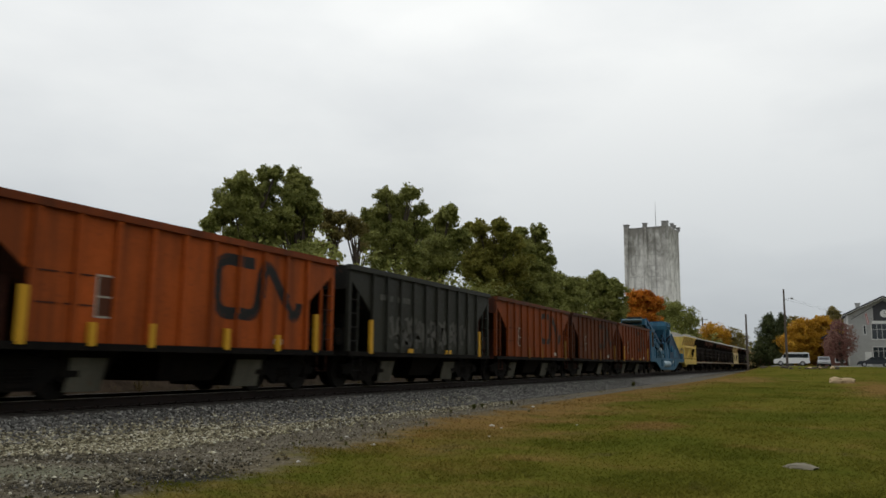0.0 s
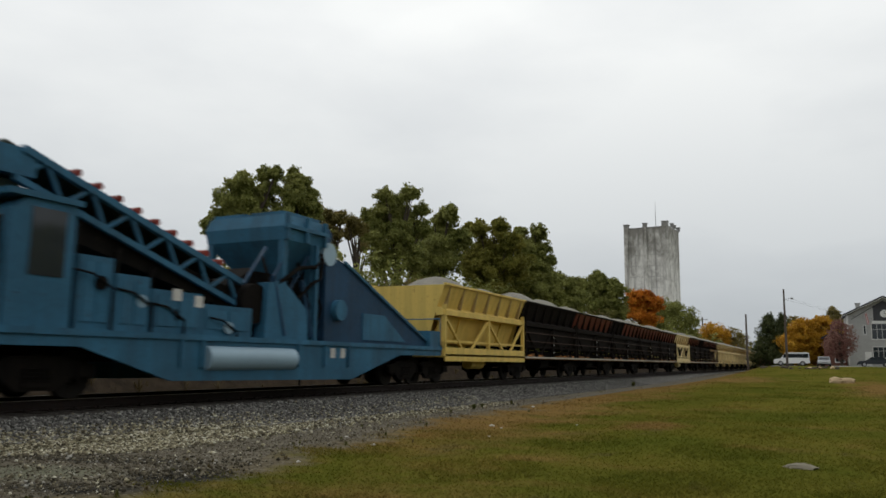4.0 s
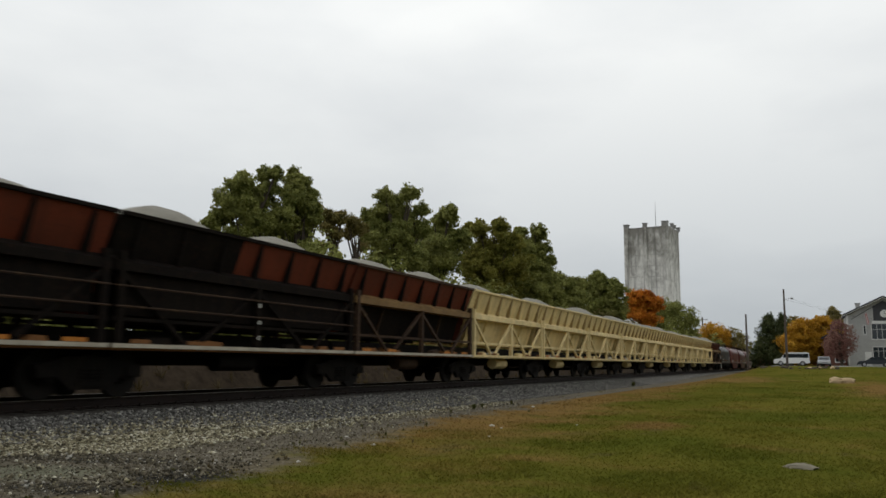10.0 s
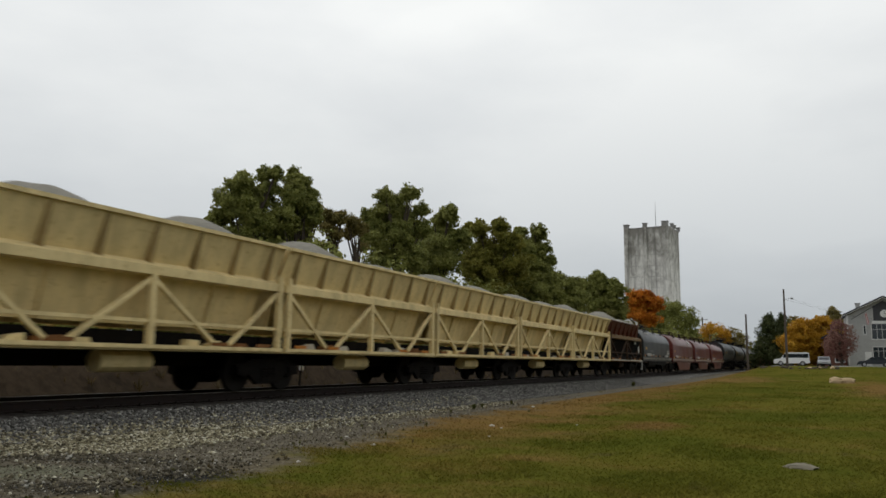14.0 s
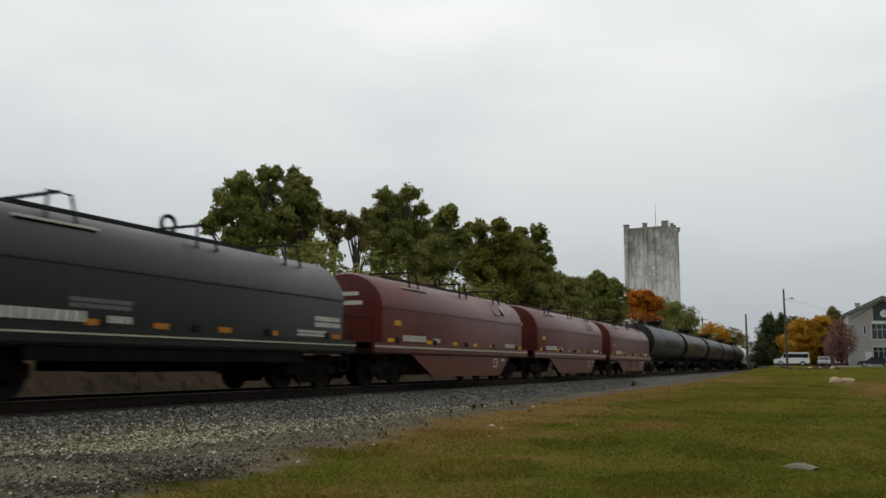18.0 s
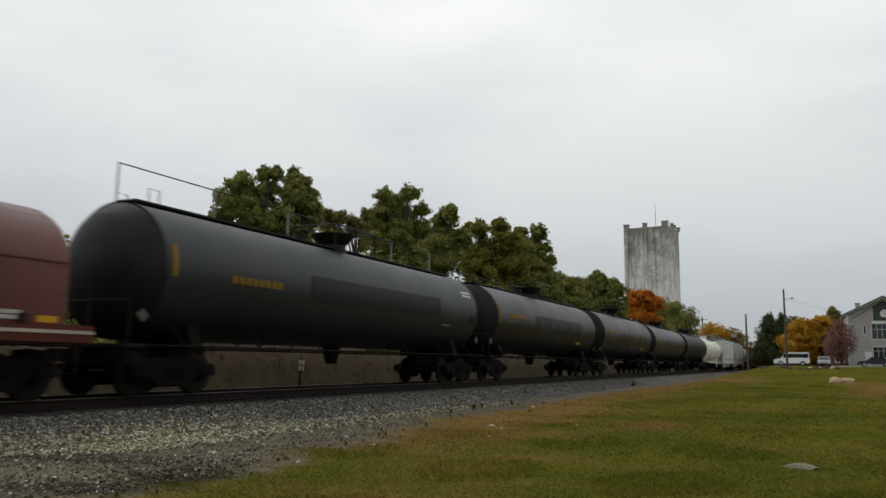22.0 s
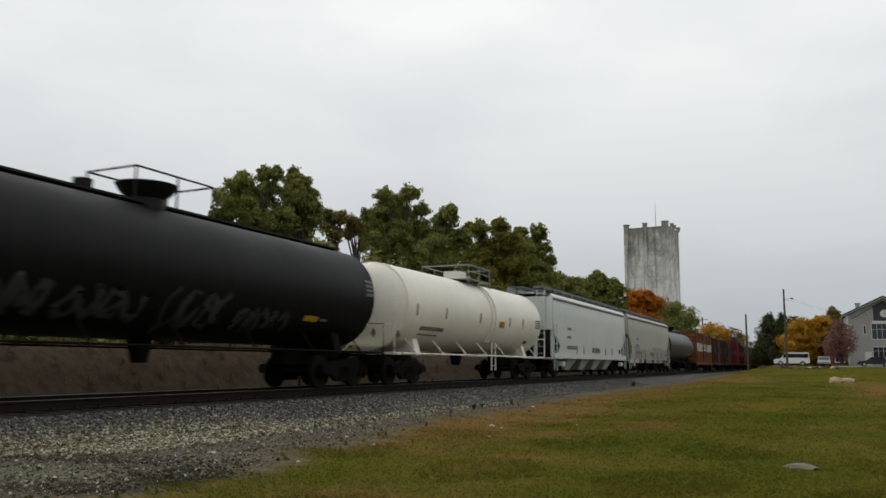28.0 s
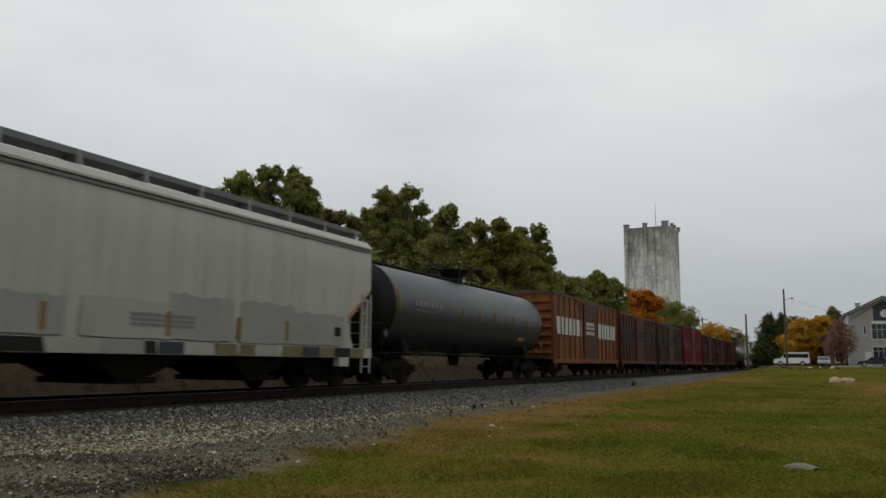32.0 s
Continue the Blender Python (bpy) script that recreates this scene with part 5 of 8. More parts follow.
def open_hopper(label, paint, dark, L=11.4, badge=None, badge_at=(0.45, 3.87), boxes=True, stripes=True):
    ob = thing("hopper_car", label, "hopper car", group="open hopper cars")
    hl, hw, zt, zs = L / 2 - 0.42, 1.52, 3.55, 1.05
    panel = [(-hl, zt - 0.12), (-hl, zt - 0.35), (-hl + 1.25, 2.25), (-hl + 1.25, zs), (hl - 1.25, zs), (hl - 1.25, 2.25), (hl, zt - 0.35), (hl, zt - 0.12)]
    for s in (-1, 1):
        part("side_sheet", Shape().prism(panel, "x", s * (hw - 0.03), s * hw), paint, ob)
        part("top_chord", Shape().box(min(s * (hw - 0.08), s * (hw + 0.09)), max(s * (hw - 0.08), s * (hw + 0.09)), -hl - 0.04, hl + 0.04, zt - 0.14, zt + 0.01), CHORD.get(paint, paint), ob, "dull weathered top chord")
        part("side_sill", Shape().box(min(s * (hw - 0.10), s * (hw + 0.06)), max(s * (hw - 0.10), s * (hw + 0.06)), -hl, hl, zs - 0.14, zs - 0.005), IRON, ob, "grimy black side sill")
        nrib = 10
        for i in range(nrib):
            y = -hl + 1.3 + i * (2 * hl - 2.6) / (nrib - 1)
            part("side_post", Shape().prism([(y - 0.06, zs), (y + 0.06, zs), (y + 0.05, zt - 0.12), (y - 0.05, zt - 0.12)], "x", s * hw, s * (hw + 0.075)), paint, ob)
    # sloped end floors, end sheets, corner posts, end ladder
    for e in (-1, 1):
        # slope and end sheets get a darker steel that holds the ends' shade
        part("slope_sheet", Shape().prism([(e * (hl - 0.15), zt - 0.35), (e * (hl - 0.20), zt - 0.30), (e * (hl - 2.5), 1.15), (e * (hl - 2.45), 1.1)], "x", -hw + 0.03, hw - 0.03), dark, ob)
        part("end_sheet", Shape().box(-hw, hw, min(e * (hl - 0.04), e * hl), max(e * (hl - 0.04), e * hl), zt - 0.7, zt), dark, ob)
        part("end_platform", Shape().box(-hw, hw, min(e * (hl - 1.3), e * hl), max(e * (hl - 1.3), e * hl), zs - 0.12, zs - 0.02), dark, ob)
        for s in (-1, 1):
            part("corner_post", Shape().box(s * (hw - 0.05) - 0.06, s * (hw - 0.05) + 0.06, e * (hl - 0.06) - 0.06, e * (hl - 0.06) + 0.06, zs, zt - 0.1), paint, ob)
            part("ladder_stile", Shape().box(s * (hw - 0.05) - 0.03, s * (hw - 0.05) + 0.03, e * (hl - 0.55) - 0.03, e * (hl - 0.55) + 0.03, zs, zt - 0.75), paint, ob)
            part("end_brace", Shape().beam((s * 0.55, e * (hl - 0.05), zs), (s * 0.55, e * (hl - 0.4), zt - 0.7), 0.09), dark, ob)
        for z in (1.35, 1.75, 2.15, 2.55):
            st = Shape()
            grab(st, hw - 0.05, e * (hl - 0.30), z, 0.46, 0.05)
            part("grab_iron", st, dark, ob)
        part("sill_step", Shape().tube([(hw, e * (hl - 0.3), zs), (hw, e * (hl - 0.3), 0.5), (hw, e * (hl - 0.72), 0.5), (hw, e * (hl - 0.72), zs)], 0.018, 5), dark, ob)
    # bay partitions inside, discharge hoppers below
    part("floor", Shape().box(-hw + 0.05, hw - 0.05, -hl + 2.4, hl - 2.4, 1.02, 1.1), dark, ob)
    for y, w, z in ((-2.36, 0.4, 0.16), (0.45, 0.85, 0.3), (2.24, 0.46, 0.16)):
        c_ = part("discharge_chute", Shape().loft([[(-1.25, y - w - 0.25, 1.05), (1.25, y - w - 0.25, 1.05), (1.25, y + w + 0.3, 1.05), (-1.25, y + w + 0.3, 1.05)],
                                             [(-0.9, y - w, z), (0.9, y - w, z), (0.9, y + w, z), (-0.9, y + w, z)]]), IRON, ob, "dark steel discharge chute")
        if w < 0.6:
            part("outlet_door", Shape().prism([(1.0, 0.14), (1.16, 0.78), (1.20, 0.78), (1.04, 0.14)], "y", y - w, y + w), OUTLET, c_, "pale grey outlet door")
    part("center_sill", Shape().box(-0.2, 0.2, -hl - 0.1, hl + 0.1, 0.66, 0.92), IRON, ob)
    stripe_mat = OCHRED if stripes == 2 else YELLOWP
    tall = ((-1.26, 0.42), (0.6, 0.5), (4.5, 0.9)) if stripes == 2 else ((-4.12, 0.95), (-2.69, 0.38), (-1.26, 0.42), (0.95, 0.42), (2.8, 0.34), (4.4, 0.95)) if stripes else ((-4.1, 0.95), (4.2, 0.92))
    for y, h in tall:
        part("reflector_stripe", Shape().box(hw + 0.005, hw + 0.09, y - 0.075, y + 0.075, zs - 0.06, zs + h), stripe_mat, ob, "yellow safety stripe")
    for y in () if stripes else (-1.5, 1.35):
        part("reflector_tab", Shape().box(hw + 0.063, hw + 0.07, y - 0.24, y + 0.24, zs + 0.0, zs + 0.14), YELLOWP, ob, "small yellow safety tab")
    for e in (-1, 1):
        # unseen far plate and cross plate are added to turn the openings dark
        part("end_gusset", Shape().box(-hw + 0.02, -hw + 0.06, min(e * (hl - 1.3), e * (hl - 0.1)), max(e * (hl - 1.3), e * (hl - 0.1)), zs, 2.9), dark, ob)
        part("brake_reservoir", Shape().tube([(-0.9, e * (hl - 0.8), 1.5), (0.7, e * (hl - 0.8), 1.5)], 0.26, 12), dark, ob)
        part("cross_plate", Shape().box(-hw + 0.06, hw - 0.5, e * (hl - 1.25) - 0.02, e * (hl - 1.25) + 0.02, zs, 2.3), dark, ob)
    if badge:
        part("emblem", painted_band(hw, [-hl + 1.3 + i * (2 * hl - 2.6) / 9 for i in range(10)], badge_at), badge, ob, "large faded painted emblem")
    if boxes:
        for z in (1.52, 1.90, 2.30):
            part("panel_outline", Shape().box(hw + 0.002, hw + 0.008, -2.62, -2.14, z, z + 0.035), OUTLINE, ob, "pale painted panel outline")
        for y in (-2.62, -2.18):
            part("panel_outline", Shape().box(hw + 0.002, hw + 0.007, y, y + 0.04, 1.52, 2.33), OUTLINE, ob, "pale painted panel outline")
        part("data_panel", Shape().box(hw + 0.001, hw + 0.005, -2.58, -2.2, 1.56, 2.30), DARKFADE, ob, "darkened data panel")
        for z in (1.72, 2.28):
            for a_, b_ in ((-4.1, -3.45), (-3.3, -2.68)):
                part("panel_seam", Shape().box(hw + 0.001, hw + 0.012, a_, b_, z, z + 0.03), dark, ob, "dark horizontal weld seam")
        bars(ob, "small_lettering", hw + 0.004, 2.7, 3.1, 1.12, 1.32, WHITEP, 1, 6)
    couplers(ob, L / 2)
    truck(ob, -hl + 1.55)
    truck(ob, hl - 1.55)
    return ob


OCHRED = plain("dirty_yellow_marking", (0.20, 0.095, 0.018), 0.7, 0.0, 0.3)
OUTLET = painted("outlet_door_steel", (0.105, 0.10, 0.078), wear=0.2, grime=0.5, rough=0.8)
ORANGE_P = painted("orange_hopper_paint", (0.33, 0.070, 0.013), (0.10, 0.028, 0.011), wear=0.4, grime=0.8, spec=0.08)
ORANGE_D = painted("dark_rusted_steel", (0.045, 0.015, 0.009), wear=0.4, grime=0.5, rough=0.8)
ORANGE2_P = painted("darkened_orange_hopper_paint", (0.205, 0.046, 0.011), (0.06, 0.02, 0.010), wear=0.5, grime=0.9, spec=0.08)
BROWN_P = painted("brown_hopper_paint", (0.105, 0.030, 0.011), (0.04, 0.016, 0.01), wear=0.4, grime=0.8, spec=0.08)
BROWN2_P = painted("red_brown_hopper_paint", (0.175, 0.040, 0.011), (0.06, 0.022, 0.012), wear=0.45, grime=0.8, spec=0.08)
SLATE_P = painted("slate_hopper_paint", (0.022, 0.023, 0.018), (0.05, 0.042, 0.03), wear=0.25, grime=0.5)
SLATE_D = painted("slate_dark_steel", (0.010, 0.010, 0.009), wear=0.1, grime=0.4, rough=0.8)
CHORD.update({ORANGE_P: BROWN2_P, ORANGE2_P: BROWN_P, BROWN_P: ORANGE_D, BROWN2_P: BROWN_P})
join_train(open_hopper("orange open-top hopper car with a large dark emblem", ORANGE_P, ORANGE_D, badge=DARKP), 7.0, 18.35)
h = join_train(open_hopper("dark slate open-top hopper car with faded graffiti", SLATE_P, SLATE_D, badge=None, stripes=False, boxes=False), 18.35, 29.7)
scrawl(h, 1.525, -3.0, 3.4, 1.35, 2.25, SPRAY, 20, 13)
bars(h, "stencil", 1.525, -3.5, -2.7, 2.62, 2.86, SPRAY, 1, 33)
bars(h, "stencil", 1.525, -2.4, -1.5, 2.62, 2.86, SPRAY, 1, 34)
scrawl(h, 1.522, -2.6, 2.6, 1.2, 1.9, SPRAY, 27, 8)
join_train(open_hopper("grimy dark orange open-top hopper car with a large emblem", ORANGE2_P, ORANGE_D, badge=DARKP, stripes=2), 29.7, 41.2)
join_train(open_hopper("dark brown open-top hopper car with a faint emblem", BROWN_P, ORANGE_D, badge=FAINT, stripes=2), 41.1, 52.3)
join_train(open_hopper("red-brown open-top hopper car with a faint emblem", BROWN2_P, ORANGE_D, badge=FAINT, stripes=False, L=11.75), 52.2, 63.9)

# ---- blue conveyor car ----
BLUE = painted("blue_machine_paint", (0.034, 0.124, 0.205), (0.03, 0.03, 0.03), wear=0.25, grime=0.45)
BLUE_D = painted("deep_blue_paint", (0.017, 0.055, 0.108), (0.02, 0.02, 0.02), wear=0.25, grime=0.4)
BELT = plain("conveyor_belt", (0.035, 0.045, 0.035), 0.85, 0.0, 0.3)
REDP = painted("red_roller_paint", (0.22, 0.03, 0.02), wear=0.3)
PIPE = plain("pale_blue_tank_paint", (0.26, 0.38, 0.46), 0.4, 0.0, 0.1)


def conveyor_car(start, end):
    ob = thing("conveyor_car", "blue unloading conveyor car with a boom and hopper", "conveyor car")
    L = end - start
    hl, hw = L / 2 - 0.4, 1.5
    belly = [(-hl, 0.98), (-hl, 1.18), (hl, 1.18), (hl, 0.98), (5.7, 0.98), (2.8, 0.25), (-4.15, 0.32), (-6.4, 0.98)]
    for s in (-1, 1):
        part("side_girder", Shape().prism(belly, "x", s * (hw - 0.05), s * hw), BLUE, ob, "deep blue fishbelly side girder")
        for y in (-3.9, -3.3, 0.2, 1.4, 2.6):
            part("stiffener", Shape().box(s * (hw + 0.03) - 0.03, s * (hw + 0.03) + 0.03, y - 0.04, y + 0.04, 0.6, 1.2), BLUE, ob)
    part("deck", Shape().box(-hw - 0.05, hw + 0.05, -hl, hl, 1.18, 1.30), BLUE, ob)
    part("center_sill", Shape().box(-0.35, 0.35, -hl, hl, 0.7, 1.0), IRON, ob)
    # cab at the leading end
    part("cab", Shape().prism([(-7.9, 1.3), (-6.6, 1.3), (-6.6, 3.55), (-7.6, 3.55), (-7.9, 3.3)], "x", -1.35, 1.4), BLUE, ob)
    part("cab_roof", Shape().box(-1.4, 1.47, -8.0, -6.5, 3.55, 3.66), BLUE, ob)
    part("cab_window", Shape().box(1.40, 1.415, -7.5, -6.8, 2.2, 3.4), DARKG, ob, "grimy dark cab window")
    part("cab_door", Shape().box(-0.9, 0.2, -7.94, -7.9, 1.35, 3.2), BLUE_D, ob)
    part("end_window", Shape().box(0.35, 1.2, -7.93, -7.9, 2.3, 3.2), DARKG, ob, "grimy dark cab window")
    ladder(ob, 0.6, -8.9, 1.3, 3.4, REDP, 0.45, 'x')
    part("handrail", Shape().tube([(1.5, -9.0, 1.3), (1.5, -9.0, 2.3), (1.5, -8.4, 2.3)], 0.02, 6), BLUE_D, ob)
    # engine housings
    for y0, y1, z1, x1 in ((-6.45, -5.65, 2.7, 1.35), (-5.6, -4.76, 2.42, 1.4), (-4.7, -3.26, 2.2, 1.4), (-3.2, -1.5, 2.0, 1.35)):
        h_ = part("engine_housing", Shape().box(-1.3, x1, y0, y1, 1.3, z1), BLUE, ob)
        part("housing_door", Shape().box(x1, x1 + 0.02, y0 + 0.12, (y0 + y1) / 2 - 0.04, 1.45, z1 - 0.12), BLUE, h_)
        part("housing_door", Shape().box(x1, x1 + 0.02, (y0 + y1) / 2 + 0.04, y1 - 0.12, 1.45, z1 - 0.12), BLUE, h_)
    part("data_plate", Shape().box(1.42, 1.43, -4.15, -3.9, 2.0, 2.25), WHITEP, ob)
    part("data_plate", Shape().box(1.42, 1.43, -3.5, -3.25, 1.9, 2.15), WHITEP, ob)
    # boom: a lattice that climbs to the leading end
    a, b = Vector((0, -1.6, 2.1)), Vector((0, -7.6, 3.95))
    for x in (-0.95, 0.95):
        off = Vector((x, 0, 0))
        up = Vector((0, 0.12, 0.55))
        part("boom_chord", Shape().beam(a + off, b + off, 0.12), BLUE, ob)
        part("boom_chord", Shape().beam(a + off + up, b + off + up, 0.14), BLUE, ob)
        for i in range(12):
            p, q = a.lerp(b, i / 12), a.lerp(b, (i + 1) / 12)
            part("boom_lattice", Shape().beam(p + off + (up if i % 2 else Vector()), q + off + (Vector() if i % 2 else up), 0.07), BLUE, ob)
    part("boom_belt", Shape().beam(a + Vector((0, 0, 0.7)), b + Vector((0, 0, 0.7)), 1.2, 0.10), BELT, ob, "dark rubber conveyor belt")
    for i in range(9):
        p = a.lerp(b, 0.1 + i * 0.085)
        part("belt_idler", Shape().tube([p + Vector((-0.9, 0, 0.78)), p + Vector((0.95, 0, 0.78))], 0.08, 8), REDP, ob, "red belt roller")
    # swinging head section that reaches over the next car
    part("boom_head", Shape().box(-0.98, 0.98, -8.1, -7.2, 4.0, 4.5), BLUE, ob)
    for z in (3.7, 4.16):
        part("head_belt", Shape().box(-0.75, 0.75, -8.5, -7.3, z, z + 0.24), BELT, ob, "dark green conveyor belt end")
        part("head_drum", Shape().tube([(-0.8, -8.5, z + 0.12), (0.8, -8.5, z + 0.12)], 0.15, 12), BELT, ob)
    part("head_frame", Shape().box(-0.8, 0.86, -8.62, -8.54, 4.36, 4.46), PIPE, ob)
    # receiving hopper on legs
    part("receiving_hopper", Shape().loft([[(-1.25, -0.25, 4.58), (1.25, -0.25, 4.58), (1.25, 1.5, 4.58), (-1.25, 1.5, 4.58)], [(-1.35, -0.35, 4.25), (1.35, -0.35, 4.25), (1.35, 1.6, 4.25), (-1.35, 1.6, 4.25)],
                                          [(-1.3, -0.3, 3.9), (1.3, -0.3, 3.9), (1.3, 1.5, 3.9), (-1.3, 1.5, 3.9)], [(-0.7, 0.3, 3.05), (0.7, 0.3, 3.05), (0.7, 1.2, 3.05), (-0.7, 1.2, 3.05)]]), BLUE, ob, smooth=20)
    for y in (-0.25, 0.6, 1.45):
        part("hopper_rib", Shape().box(1.32, 1.42, y - 0.05, y + 0.05, 3.9, 4.58), BLUE, ob)
    part("hopper_rail", Shape().box(1.34, 1.43, -0.35, 1.6, 4.2, 4.3), BLUE, ob)
    part("hopper_cover", Shape().box(-1.2, -0.1, -0.2, 1.4, 4.58, 4.68).box(0.1, 1.2, -0.2, 1.4, 4.58, 4.68), BLUE, ob)
    for y in (-0.2, 1.0):
        for x in (-1.2, 1.2):
            part("hopper_leg", Shape().box(x - 0.09, x + 0.09, y - 0.09, y + 0.09, 1.3, 4.0), BLUE, ob)
    part("drive_motor", Shape().tube([(0.3, 1.95, 4.3), (1.1, 1.95, 4.3)], 0.25, 14), BLUE_D, ob)
    part("motor_bracket", Shape().box(0.4, 1.0, 1.55, 2.3, 3.95, 4.08), BLUE_D, ob)
    part("hydraulic_drum", Shape().tube([(1.0, 1.75, 3.75), (1.35, 1.75, 3.75)], 0.33, 16), PIPE, ob, "pale hydraulic drum")
    # near-black blocks added under hopper and boom to paint in dark gaps
    part("machine_block", Shape().box(-1.1, 0.9, -0.9, 1.5, 1.3, 3.0), IRON, ob)
    part("gear_housing", Shape().prism([(-2.3, 1.3), (-0.9, 1.3), (-0.9, 3.1), (-1.5, 2.7), (-2.3, 2.3)], "x", -1.0, 0.8), IRON, ob, "near-black block that fills a dark gap")
    part("belt_return", Shape().beam((0, -1.6, 2.2), (0, -6.4, 3.3), 1.7, 0.5), IRON, ob, "near-black slab that fills the gap under the boom")
    for y in (-0.7, 0.1, 0.8, 1.35):
        part("hydraulic_line", Shape().tube([(1.15, y, 1.5), (1.3, y + 0.1, 2.2), (1.2, y - 0.15, 3.0), (0.95, y, 3.4)], 0.04, 6), IRON, ob)
    for y in (-0.2, 1.0):
        part("hydraulic_ram", Shape().tube([(1.3, y, 1.4), (1.3, y - 0.5, 2.9)], [0.09, 0.06], 8), BLUE_D, ob)
    part("drive_wheel", Shape().tube([(0.95, -1.2, 2.15), (1.2, -1.2, 2.15)], 0.5, 18), IRON, ob)
    part("chute", Shape().prism([(-1.0, 1.3), (0.8, 1.3), (0.75, 2.1), (-0.3, 2.8), (-0.9, 2.7)], "x", 1.0, 1.35), BLUE, ob)
    part("hose_bundle", Shape().tube([(1.3, 1.4, 3.7), (1.42, 1.0, 3.3), (1.4, 0.3, 3.2), (1.3, -0.5, 2.7)], 0.06, 6).tube([(1.3, 1.5, 3.6), (1.42, 1.2, 3.0), (1.4, 0.8, 2.8), (1.3, 0.4, 2.4)], 0.05, 6), IRON, ob)
    # wedge-shaped enclosure that falls to the trailing end
    part("belt_enclosure", Shape().prism([(1.6, 1.3), (8.1, 1.3), (8.0, 1.42), (2.5, 3.6), (1.6, 3.72)], "x", -1.3, 1.32), BLUE_D, ob)
    part("enclosure_edge", Shape().beam((1.35, 8.05, 1.4), (1.35, 2.5, 3.62), 0.08), BLUE, ob)
    part("enclosure_post", Shape().box(1.32, 1.42, 1.0, 1.12, 1.3, 3.9), BLUE, ob)
    part("enclosure_door", Shape().prism([(3.6, 1.4), (6.3, 1.4), (4.9, 2.2), (3.6, 2.2)], "x", 1.32, 1.35), BLUE, ob)
    part("gear_case", Shape().tube([(1.3, 2.2, 2.2), (1.5, 2.2, 2.2)], 0.3, 14), BLUE, ob)
    for i, (y0, z0, z1) in enumerate(((-6.2, 2.7, 3.3), (-5.2, 2.42, 2.9), (-4.3, 2.2, 2.6), (-2.6, 2.0, 2.4))):
        part("exhaust_pipe", Shape().tube([(0.9, y0, z0), (0.9, y0, z1), (0.9, y0 + 0.1, z1 + 0.08)], 0.06, 8), IRON, ob)
        part("pipe_run", Shape().tube([(1.42, y0 - 0.4, z0 - 0.3), (1.46, y0, z0 - 0.35), (1.44, y0 + 0.5, z0 - 0.6), (1.44, y0 + 0.5, 1.3)], 0.025, 6), IRON, ob)
        part("hand_wheel", Shape().tube([(1.38, y0 + 0.25, z0 - 0.5), (1.42, y0 + 0.25, z0 - 0.5)], 0.14, 10), PIPE if i % 2 else IRON, ob)
    for y in (-1.3, -0.4, 0.5):
        part("cross_brace", Shape().beam((1.22, y - 0.4, 2.6), (1.22, y + 0.4, 3.6), 0.06), BLUE_D, ob)
    part("fuel_tank", Shape().tube([(1.4, -3.15, 0.8), (1.4, 0.0, 0.8)], 0.29, 18), PIPE, ob, "pale blue cylindrical fuel tank")
    part("notice", Shape().box(1.5, 1.51, 1.7, 1.92, 0.85, 1.12), WHITEP, ob)
    part("notice", Shape().box(1.5, 1.51, 2.2, 2.42, 0.85, 1.12), WHITEP, ob)
    part("end_box", Shape().box(1.0, 1.5, hl - 0.9, hl - 0.1, 1.3, 1.85), BLUE, ob)
    part("end_railing", Shape().tube([(1.5, hl - 0.1, 1.3), (1.5, hl - 0.1, 2.3), (-1.4, hl - 0.1, 2.3), (-1.4, hl - 0.1, 1.3)], 0.025, 6), BLUE, ob)
    couplers(ob, L / 2)
    for y in (-hl + 1.8, hl - 1.9):
        truck(ob, y)
    return join_train(ob, start, end)


conveyor_car(63.6, 81.8)

# ---- articulated aggregate hoppers ----
GRAVEL = plain("aggregate_load", (0.235, 0.222, 0.188), 0.95, 0.0, 0.6, 16.0, 0.9)
CREAM = painted("cream_hopper_paint", (0.74, 0.595, 0.305), (0.34, 0.21, 0.08), wear=0.35, grime=0.4)
STRAW = painted("straw_yellow_paint", (0.68, 0.49, 0.13), (0.34, 0.20, 0.06), wear=0.2, grime=0.35)
OXIDE = painted("oxide_red_paint", (0.13, 0.029, 0.014), (0.045, 0.018, 0.012), wear=0.4, grime=0.5)
# paint of the black cars; on open lower sides it stands in for shade
SOOT_SHADE = painted("sooty_and_shaded_black", (0.0085, 0.007, 0.0062), (0.028, 0.014, 0.009), wear=0.5, grime=0.5, rough=0.8, spec=0.04)
# darker tan: the shadowed side of each rib is put into its colour
RIBC = painted("shaded_rib_paint", (0.36, 0.26, 0.115), (0.14, 0.08, 0.035), wear=0.5, grime=0.5)
MAROONH = painted("dark_maroon_paint", (0.085, 0.022, 0.012), (0.03, 0.014, 0.01), wear=0.4, grime=0.5)
RUSTY = painted("rusty_deck", (0.20, 0.09, 0.032), (0.10, 0.05, 0.03), wear=0.5, grime=0.3, rough=0.85)
RUSTB = painted("rusted_bracing", (0.045, 0.026, 0.016), (0.14, 0.09, 0.045), wear=0.5, grime=0.4, rough=0.8)
TANB = painted("chipped_tan_paint", (0.21, 0.125, 0.045), (0.05, 0.026, 0.018), wear=0.9, grime=0.5)
EDGE = painted("pale_deck_edge", (0.46, 0.42, 0.34), (0.2, 0.12, 0.06), wear=0.5, grime=0.4)


